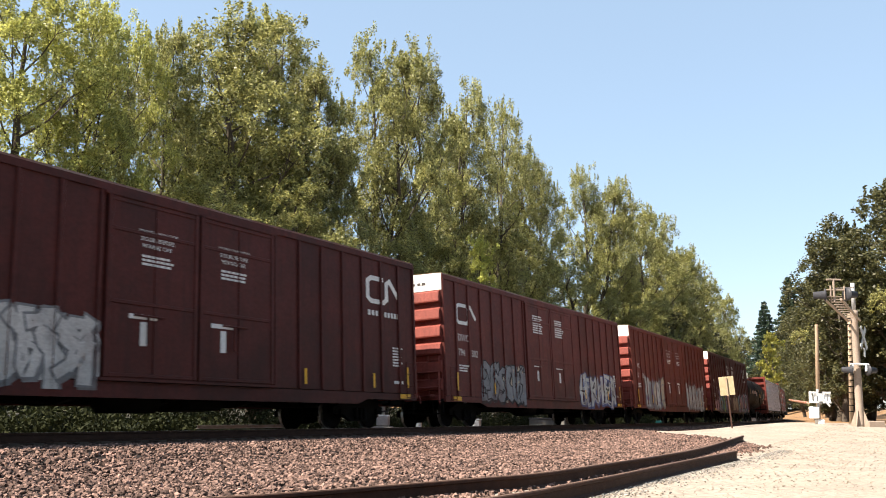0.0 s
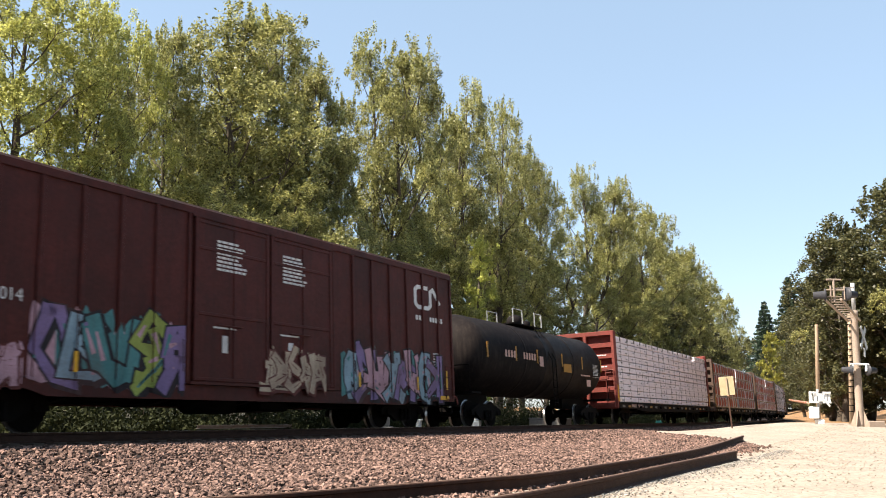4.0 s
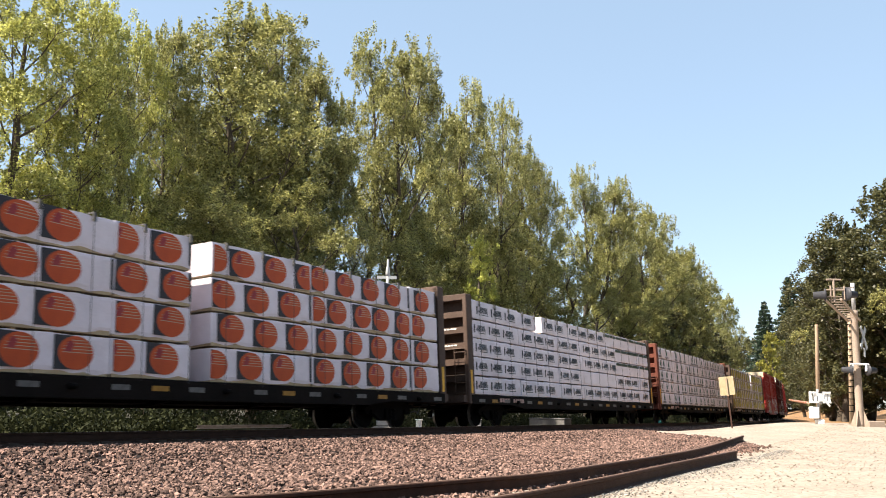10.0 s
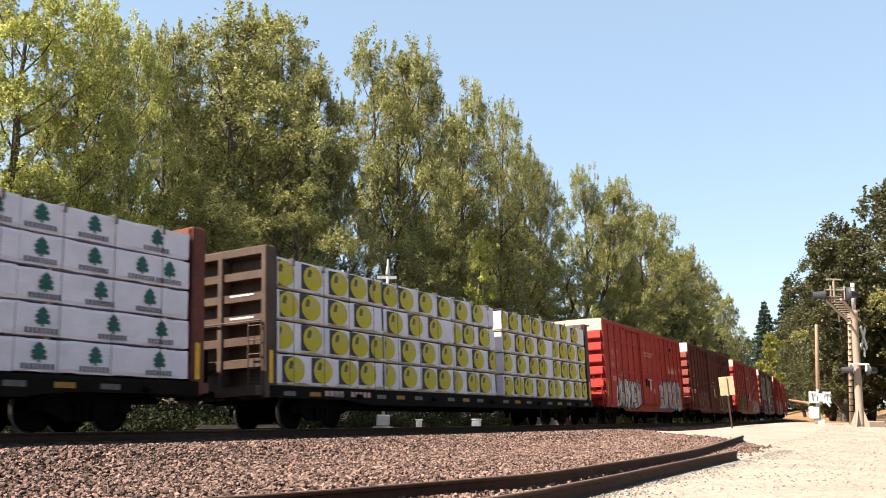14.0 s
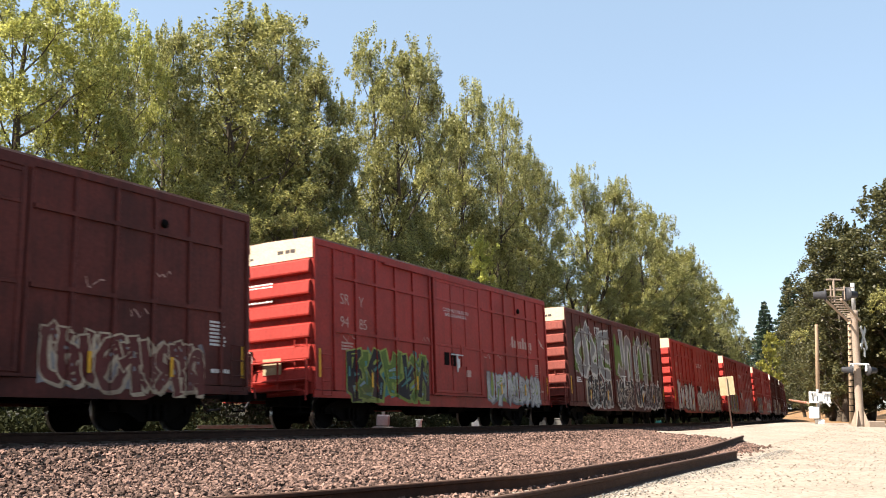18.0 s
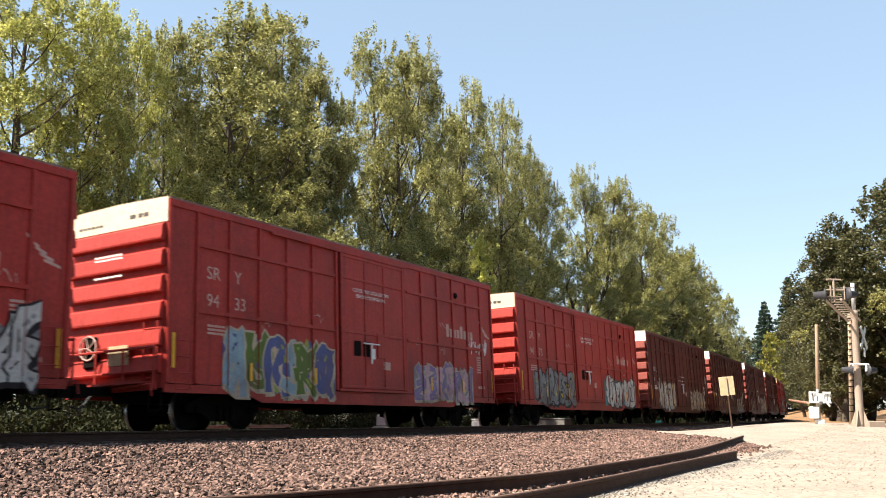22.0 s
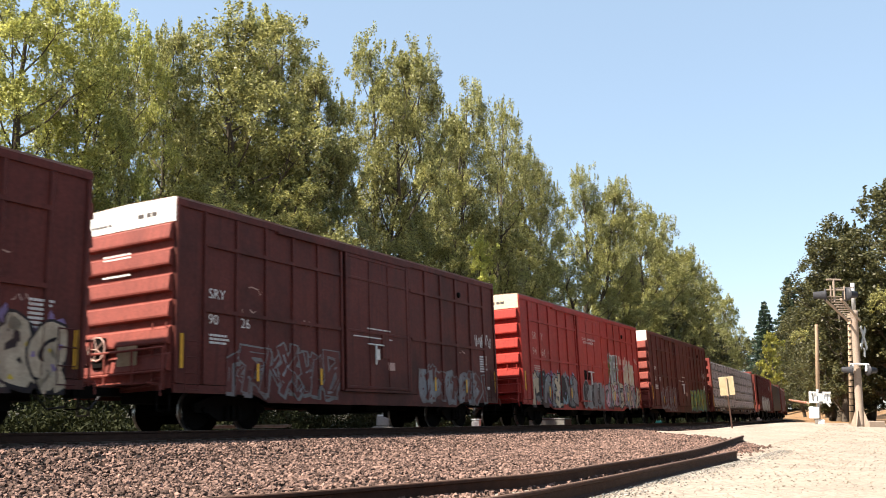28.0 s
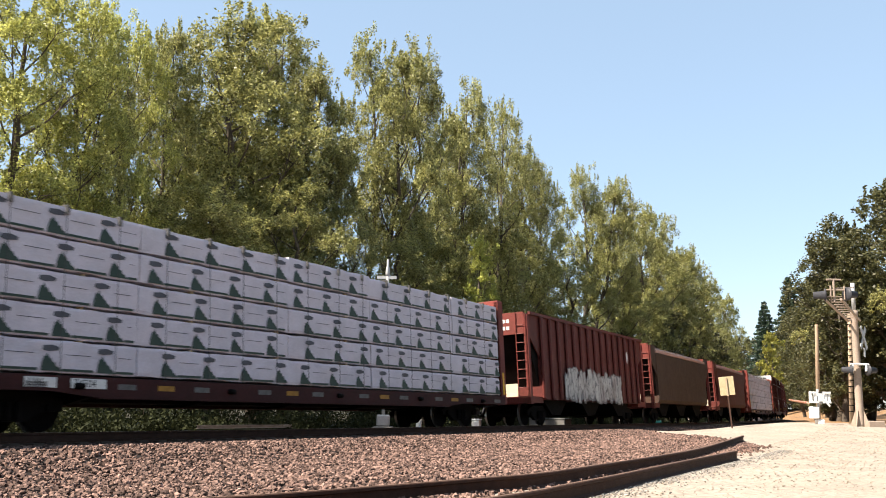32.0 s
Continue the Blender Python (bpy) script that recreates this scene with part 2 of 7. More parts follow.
leaf_autumn = foliage("leaf_autumn", (0.182, 0.195, 0.0365), (0.328, 0.291, 0.0608))
leaf_mixed = foliage("leaf_mixed", (0.0821, 0.0958, 0.0274), (0.232, 0.178, 0.0547))

# ======== mesh helpers ========
MESHES = {}


PRINTED = ("stencil", "end_stencil", "panel_lettering", "door_notice", "fleet_number", "printed_word", "printed_band", "car_number", "end_letters", "company_word")


def part(name, data, material, parent, label="", at=None):
    """Links a mesh as one object under a thing or under a part."""
    ob = new(name, data)
    if not data.materials:
        data.materials.append(material)
    ob.parent = parent
    if at is not None:
        ob.matrix_basis = at
    if label:
        ob["label"] = label
    if name in PRINTED:
        ob["kind"] = "stuff"
    return ob


def mesh_of(name, verts, faces, mats=None, index=None, smooth=False):
    me = bpy.data.meshes.new(name)
    me.from_pydata([tuple(v) for v in verts], [], faces)
    for m in mats or ():
        me.materials.append(m)
    if index is not None:
        me.polygons.foreach_set("material_index", index)
    if smooth:
        me.polygons.foreach_set("use_smooth", [True] * len(me.polygons))
    me.update()
    return me


BOX_FACES = [(0, 3, 2, 1), (4, 5, 6, 7), (0, 1, 5, 4), (1, 2, 6, 5), (2, 3, 7, 6), (3, 0, 4, 7)]


def boxes(name, lot, material=None):
    """Boxes (x0, y0, z0, x1, y1, z1) in one mesh."""
    V, F = [], []
    for x0, y0, z0, x1, y1, z1 in lot:
        k = len(V)
        V += [(x0, y0, z0), (x1, y0, z0), (x1, y1, z0), (x0, y1, z0), (x0, y0, z1), (x1, y0, z1), (x1, y1, z1), (x0, y1, z1)]
        F += [tuple(i + k for i in f) for f in BOX_FACES]
    return mesh_of(name, V, F, [material] if material else None)


def soft_box(name, x0, y0, z0, x1, y1, z1, r, material=None):
    """A box with bevelled edges."""
    bm = bmesh.new()
    bmesh.ops.create_cube(bm, size=1, matrix=Matrix.LocRotScale(((x0 + x1) / 2, (y0 + y1) / 2, (z0 + z1) / 2), None, (x1 - x0, y1 - y0, z1 - z0)))
    bmesh.ops.bevel(bm, geom=bm.edges[:], offset=r, segments=1, affect="EDGES")
    me = bpy.data.meshes.new(name)
    bm.to_mesh(me)
    bm.free()
    if material:
        me.materials.append(material)
    return me


def prism(name, outline, axis, a, b, material=None):
    """A closed outline drawn out along an axis: x (outline in y, z), y (x, z) or z (x, y)."""
    n = len(outline)
    put = {"x": lambda p, w: (w, p[0], p[1]), "y": lambda p, w: (p[0], w, p[1]), "z": lambda p, w: (p[0], p[1], w)}[axis]
    V = [put(p, a) for p in outline] + [put(p, b) for p in outline]
    F = [tuple(range(n))[::-1], tuple(range(n, 2 * n))] + [(i, (i + 1) % n, n + (i + 1) % n, n + i) for i in range(n)]
    me = mesh_of(name, V, F, [material] if material else None)
    bm = bmesh.new()
    bm.from_mesh(me)
    bmesh.ops.recalc_face_normals(bm, faces=bm.faces[:])
    bm.to_mesh(me)
    bm.free()
    return me


def tube(V, F, p, q, r0, r1, n=8, cap=True):
    """Adds a tapered tube from p to q to lists of corners and faces."""
    p, q = Vector(p), Vector(q)
    z = (q - p).normalized()
    x = z.orthogonal().normalized()
    y = z.cross(x)
    k = len(V)
    for c, r in ((p, r0), (q, r1)):
        V += [c + (x * math.cos(a) + y * math.sin(a)) * r for a in (2 * math.pi * i / n for i in range(n))]
    F += [(k + i, k + (i + 1) % n, k + n + (i + 1) % n, k + n + i) for i in range(n)]
    if cap:
        F += [tuple(range(k, k + n))[::-1], tuple(range(k + n, k + 2 * n))]


def tubes(name, runs, material=None, n=8):
    V, F = [], []
    for p, q, r0, r1 in runs:
        tube(V, F, p, q, r0, r1, n)
    return mesh_of(name, V, F, [material] if material else None)


def lathe(name, profile, axis, n=24, material=None, smooth=True):
    """A profile of (along, radius) turned round the x, y or z axis."""
    V, F = [], []
    for h, r in profile:
        for i in range(n):
            a = 2 * math.pi * i / n
            c, s = r * math.cos(a), r * math.sin(a)
            V.append({"x": (h, c, s), "y": (c, h, s), "z": (c, s, h)}[axis])
    for j in range(len(profile) - 1):
        for i in range(n):
            F.append((j * n + i, j * n + (i + 1) % n, (j + 1) * n + (i + 1) % n, (j + 1) * n + i))
    F += [tuple(range(n))[::-1], tuple(range((len(profile) - 1) * n, len(profile) * n))]
    me = mesh_of(name, V, F, [material] if material else None, smooth=smooth)
    bm = bmesh.new()
    bm.from_mesh(me)
    bmesh.ops.recalc_face_normals(bm, faces=bm.faces[:])
    bm.to_mesh(me)
    bm.free()
    return me


def kept(key, make):
    if key not in MESHES:
        MESHES[key] = make()
    return MESHES[key]


def lettering(body, size):
    """Flat letters in the built-in font, facing local -y, from their lower left corner."""
    def make():
        cu = bpy.data.curves.new("lettering", "FONT")
        cu.body, cu.size, cu.extrude, cu.resolution_u = body, size, 0.0, 3
        ob = bpy.data.objects.new("lettering", cu)
        scene.collection.objects.link(ob)
        me = bpy.data.meshes.new_from_object(ob.evaluated_get(bpy.context.evaluated_depsgraph_get()))
        bpy.data.objects.remove(ob)
        me.transform(Matrix.Rotation(radians(90), 4, "X"))
        return me
    return kept(("text", body, size), make).copy()

# ======== the ground: one sheet round the track's curve ========
def smooth(a, b, v):
    v = min(1.0, max(0.0, (v - a) / (b - a)))
    return v * v * (3 - 2 * v)


LOT_X = [-50.0, 0.0, 10.0, 13.0, 18.0, 28.0, 36.0, 42.0, 46.0, 60.0, 5000.0]
LOT_Z = [-0.5, -0.42, -0.37, -0.31, -0.27, -0.19, -0.02, 0.30, 0.34, 0.30, 0.30]


def ground_z(x, y, s, d):
    """Height of the bare ground."""
    if d < 0:
        return float(np.interp(d, [-60, -12, -4.5, -2.6, -1.5, 0], [-0.2, -0.7, -0.75, -0.45, -0.30, -0.22]))
    lot = float(np.interp(y, LOT_X, LOT_Z))
    if y > 46 and d > 13:
        lot += 2.4 * smooth(13, 28, d) * smooth(46, 60, y)
    near = float(np.interp(d, [0, 0.7, 1.45, 2.4, 5.0, 9.5], [-0.22, -0.20, -0.20, -0.25, -0.31, -0.35]))
    # a low windrow of ballast, added to hide the train's shadow on the shoulder
    near += 0.215 * smooth(2.9, 3.9, d) * (1 - smooth(4.1, 6.6, d)) * (1 - smooth(24, 36, s))
    return near + (lot - near) * smooth(3.0, 9.5, d)


def spread(lo, hi, step, far, grow=1.35):
    """Grid lines at even steps in the middle that widen outwards."""
    mid = list(np.arange(lo, hi + step / 2, step))
    a, b, w = [mid[0]], [mid[-1]], step
    while a[-1] > far[0]:
        w *= grow
        a.append(max(far[0], a[-1] - w))
    w = step
    while b[-1] < far[1]:
        w *= grow
        b.append(min(far[1], b[-1] + w))
    return a[:0:-1] + mid + b[1:]


def ballast_edge(s):
    return 11.3 - 8.3 * smooth(14, 33, s)


def build_ground():
    SS = spread(-24, 70, 0.75, (-math.pi * R, math.pi * R - 3.0))
    DD = spread(-8, 22, 0.4, (-830.0, 2600.0))
    V, F, I = [], [], []
    rnd = random.Random(5)
    for s in SS:
        for d in DD:
            p = along(s, d)
            z = ground_z(p.x, p.y, s, d)
            if abs(s) < 90 and abs(d) < 40 and abs(d) > 1.6:
                z += 0.018 * (noise.noise((p.x * 0.9, p.y * 0.9, 0)) + rnd.uniform(-0.4, 0.4))
            V.append((p.x, p.y, z))
    nd, ns = len(DD), len(SS)
    for i in range(ns):
        for j in range(nd - 1):
            k = (i + 1) % ns
            F.append((i * nd + j, i * nd + j + 1, k * nd + j + 1, k * nd + j))
            s, d = SS[i], (DD[j] + DD[j + 1]) / 2
            p = along(s, d)
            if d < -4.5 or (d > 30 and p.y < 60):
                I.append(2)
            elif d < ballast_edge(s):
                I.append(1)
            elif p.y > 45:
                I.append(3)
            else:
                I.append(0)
    me = mesh_of("ground", V, F, [lot_gravel, ballast_soil_shaded, forest_soil, dry_earth], I, smooth=True)
    tagged(new("ground", me), "pale gravel lot, ballast apron and dark woodland soil", "ground", kind="structure")


build_ground()


def sweep(name, outline, s0, s1, step, d0, z0, material, mats=None):
    """An outline in (d, z) drawn along the track."""
    n = len(outline)
    V, F = [], []
    count = int((s1 - s0) / step) + 1
    for i in range(count):
        m = rail_frame(s0 + i * step)
        V += [m @ Vector((0, -(d0 + a), z0 + b)) for a, b in outline]
    for i in range(count - 1):
        F += [(i * n + j, i * n + (j + 1) % n, (i + 1) * n + (j + 1) % n, (i + 1) * n + j) for j in range(n)]
    F += [tuple(range(n)), tuple(range((count - 1) * n, count * n))[::-1]]
    return mesh_of(name, V, F, [material])


RAIL = [(-0.07, 0.0), (0.07, 0.0), (0.07, 0.012), (0.012, 0.035), (0.009, 0.13), (0.036, 0.145), (0.036, 0.176), (0.028, 0.183), (-0.028, 0.183), (-0.036, 0.176), (-0.036, 0.145), (-0.009, 0.13), (-0.012, 0.035), (-0.07, 0.012)]


def build_track():
    track = tagged(new("railway_track"), "main line of rusty steel rails on dark timber ties in ballast", "track", kind="structure")
    for d in (0.752, -0.752):
        rail = part("rail", sweep("rail", RAIL, -640, 720, 4.0, d, -0.183, rail_rust), rail_rust, track)
        part("running_surface", sweep("running_surface", [(-0.027, 0), (0.027, 0), (0.027, 0.003), (-0.027, 0.003)], -640, 720, 4.0, d, 0.0, rail_head), rail_head, rail, "polished steel railhead")
    tie = soft_box("tie", -0.115, -1.3, -0.38, 0.115, 1.3, -0.197, 0.015, tie_wood)
    plate = boxes("tie_plate", [(-0.09, -0.93, -0.197, 0.09, -0.58, -0.183), (-0.09, 0.58, -0.197, 0.09, 0.93, -0.183)], rail_rust)
    for i in range(150):
        s = -14 + i * 0.5
        ob = part("tie", tie, tie_wood, track, at=rail_frame(s))
        if i < 90:
            part("tie_plate", plate, rail_rust, ob)


build_track()


def scatter(name, places, sizes, material, label, category, seed, flat=0.7):
    """Many small angular stones in one mesh."""
    rs = np.random.RandomState(seed)
    n = len(places)
    base = np.array([(1, 0, 0), (-0.5, 0.87, 0), (-0.5, -0.87, 0), (0.45, 0.5, 0.75), (-0.7, 0.1, 0.7), (0.3, -0.6, 0.72), (0.1, 0.05, -0.7)], float)
    faces = np.array([(0, 1, 3), (1, 2, 4), (2, 0, 5), (1, 4, 3), (2, 5, 4), (0, 3, 5), (3, 4, 5), (1, 0, 6), (2, 1, 6), (0, 2, 6)])
    nv = len(base)
    jit = rs.uniform(0.65, 1.35, (n, nv, 3))
    P = base[None] * jit
    a, b = rs.uniform(0, 6.283, n), rs.uniform(-0.9, 0.9, n)
    ca, sa, cb, sb = np.cos(a), np.sin(a), np.cos(b), np.sin(b)
    x, y, z = P[..., 0], P[..., 1] , P[..., 2] * flat
    y, z = y * cb[:, None] - z * sb[:, None], y * sb[:, None] + z * cb[:, None]
    x, y = x * ca[:, None] - y * sa[:, None], x * sa[:, None] + y * ca[:, None]
    P = np.stack([x, y, z], 2) * np.asarray(sizes)[:, None, None] + np.asarray(places)[:, None, :]
    me = bpy.data.meshes.new(name)
    F = (faces[None] + (np.arange(n) * nv)[:, None, None]).reshape(-1)
    me.vertices.add(n * nv)
    me.vertices.foreach_set("co", P.reshape(-1).astype(np.float32))
    me.loops.add(len(F))
    me.loops.foreach_set("vertex_index", F.astype(np.int32))
    me.polygons.add(len(F) // 3)
    me.polygons.foreach_set("loop_start", np.arange(0, len(F), 3, dtype=np.int32))
    me.polygons.foreach_set("loop_total", np.full(len(F) // 3, 3, dtype=np.int32))
    me.update(calc_edges=True)
    me.validate()
    me.shade_flat()
    me.materials.append(material)
    return tagged(new(name, me), label, category, kind="stuff")


def build_stones():
    rs = np.random.RandomState(11)
    P, Z = [], []
    for s0, s1, d0, d1, many, big in ((-6, 14, 0.95, 12.0, 56000, 0.034), (14, 34, 0.95, 11.6, 27000, 0.04), (34, 70, 0.95, 3.4, 5000, 0.05), (-6, 30, -3.2, 0.9, 6500, 0.045), (-12, -6, 0.9, 12.0, 2500, 0.05)):
        s, d = rs.uniform(s0, s1, many), rs.uniform(d0, d1, many)
        for a, b in zip(s, d):
            if b > ballast_edge(a) + rs.normal(0, 0.25):
                continue
            p = along(a, b)
            if p.y < 4:
                continue
            P.append((p.x, p.y, ground_z(p.x, p.y, a, b) + 0.012 + 0.012 * rs.uniform(-1, 1)))
            Z.append(big * rs.uniform(0.6, 1.3))
    scatter("ballast_stones", P, Z, ballast_stone, "crushed pinkish brown rock ballast beside the rails", "ballast", 3, 0.95)
    P, Z = [], []
    for a, b in zip(rs.uniform(-2, 40, 9000), 11 + rs.gamma(1.1, 2.6, 9000)):
        p = along(a, b)
        if p.y < 7 or p.y > 44 or b < ballast_edge(a):
            continue
        P.append((p.x, p.y, ground_z(p.x, p.y, a, b) + 0.002))
        Z.append(rs.uniform(0.008, 0.022))
    scatter("lot_stones", P, Z, lot_stone, "small pale stones loose on the gravel lot", "gravel", 4)


build_stones()


def loose_rail(points, label):
    """An old rail that lies on the ground, bent through plan points."""
    pts = [Vector(p) for p in points]
    fine = []
    for i in range(len(pts) - 1):
        a, b = pts[i], pts[i + 1]
        pa, nb = pts[max(0, i - 1)], pts[min(len(pts) - 1, i + 2)]
        for k in range(6):
            t = k / 6
            h = (2 * a + (b - pa) * t + (2 * pa - 5 * a + 4 * b - nb) * t * t + (3 * a - pa - 3 * b + nb) * t ** 3) * 0.5
            fine.append(h)
    fine.append(pts[-1])
    V, F, n = [], [], len(RAIL)
    for i, p in enumerate(fine):
        q = (fine[min(i + 1, len(fine) - 1)] - fine[max(i - 1, 0)]).normalized()
        side = Vector((q.y, -q.x, 0)).normalized()
        V += [p + side * a + Vector((0, 0, b)) for a, b in RAIL]
    for i in range(len(fine) - 1):
        F += [(i * n + j, i * n + (j + 1) % n, (i + 1) * n + (j + 1) % n, (i + 1) * n + j) for j in range(n)]
    F += [tuple(range(n)), tuple(range((len(fine) - 1) * n, len(fine) * n))[::-1]]
    me = mesh_of("loose_rail", V, F, [rail_rust])
    bm = bmesh.new()
    bm.from_mesh(me)
    bmesh.ops.recalc_face_normals(bm, faces=bm.faces[:])
    bm.to_mesh(me)
    bm.free()
    rail = tagged(new("loose_rail", me), label, "rail", "old rails by the lot")
    top = [(-0.027, 0.1833), (0.027, 0.1833), (0.025, 0.187), (-0.025, 0.187)]
    V, F = [], []
    for i, p in enumerate(fine):
        q = (fine[min(i + 1, len(fine) - 1)] - fine[max(i - 1, 0)]).normalized()
        side = Vector((q.y, -q.x, 0)).normalized()
        V += [p + side * a + Vector((0, 0, b)) for a, b in top]
    for i in range(len(fine) - 1):
        F += [(i * 4 + j, i * 4 + (j + 1) % 4, (i + 1) * 4 + (j + 1) % 4, (i + 1) * 4 + j) for j in range(4)]
    F += [(0, 1, 2, 3), tuple(range((len(fine) - 1) * 4, len(fine) * 4))[::-1]]
    part("worn_head", mesh_of("worn_head", V, F, [rail_worn]), rail_worn, rail, "worn brown rail head")
    return rail


loose_rail([(-4.5, 6.8, -0.38), (-2.21, 8.71, -0.376), (-1.53, 9.34, -0.373), (-0.47, 10.47, -0.361), (0.51, 11.46, -0.341), (1.28, 12.24, -0.325), (2.28, 13.87, -0.303), (4.63, 18.16, -0.269), (6.37, 21.88, -0.239), (9.46, 29.12, -0.166)], "long rusty old rail lying at the foot of the ballast")
loose_rail([(-0.3, 8.2, -0.38), (0.47, 9.25, -0.374), (1.06, 10.17, -0.367), (1.46, 10.85, -0.353), (2.41, 12.42, -0.322), (3.85, 15.11, -0.293), (6.13, 19.34, -0.259)], "shorter rusty old rail lying on the gravel")



def rail_gravel():
    """Coarse pale gravel heaped along the shorter old rail."""
    rs = np.random.RandomState(19)
    line = [(0.47, 9.25), (1.46, 10.85), (3.85, 15.11), (6.13, 19.34), (8.6, 24.0)]
    P, Z = [], []
    for i in range(2800):
        k = rs.uniform(0, 3.999)
        a, b = line[int(k)], line[int(k) + 1]
        f = k - int(k)
        off = 0.12 + rs.gamma(1.1, 0.13)
        x, y = a[0] + (b[0] - a[0]) * f + off * 0.86, a[1] + (b[1] - a[1]) * f - off * 0.5
        s, d = station(x, y)
        P.append((x, y, ground_z(x, y, s, d) + 0.004))
        Z.append(rs.uniform(0.008, 0.024))
    scatter("rail_gravel", P, Z, pale_stone, "coarse pale grey gravel along the old rail", "gravel", 9)


rail_gravel()

# ======== trees ========
def leaf_cloud(name, centres, radii, per, size, material, rs, droop=0.0):
    """Clumps of small leaves, each a bent diamond of its own."""
    C = np.repeat(np.asarray(centres), per, 0)
    Rr = np.repeat(np.asarray(radii), per, 0)
    n = len(C)
    v = rs.normal(0, 1, (n, 3))
    v /= np.linalg.norm(v, axis=1)[:, None]
    C = C + v * (rs.uniform(0, 1, n) ** 0.5)[:, None] * Rr
    a = rs.normal(0, 1, (n, 3))
    a[:, 2] -= droop
    a /= np.linalg.norm(a, axis=1)[:, None]
    b = np.cross(a, rs.normal(0, 1, (n, 3)))
    b /= np.linalg.norm(b, axis=1)[:, None] + 1e-9
    w = size * rs.uniform(0.6, 1.4, n)[:, None]
    up = np.cross(a, b) * w * 0.12
    Q = np.stack([C - a * w, C + b * w * 0.55 + up, C + a * w, C - b * w * 0.55 + up], 1).reshape(-1, 3)
    me = bpy.data.meshes.new(name)
    me.vertices.add(4 * n)
    me.vertices.foreach_set("co", Q.reshape(-1).astype(np.float32))
    me.loops.add(4 * n)
    me.loops.foreach_set("vertex_index", np.arange(4 * n, dtype=np.int32))
    me.polygons.add(n)
    me.polygons.foreach_set("loop_start", np.arange(0, 4 * n, 4, dtype=np.int32))
    me.polygons.foreach_set("loop_total", np.full(n, 4, dtype=np.int32))
    me.update(calc_edges=True)
    me.materials.append(material)
    return me


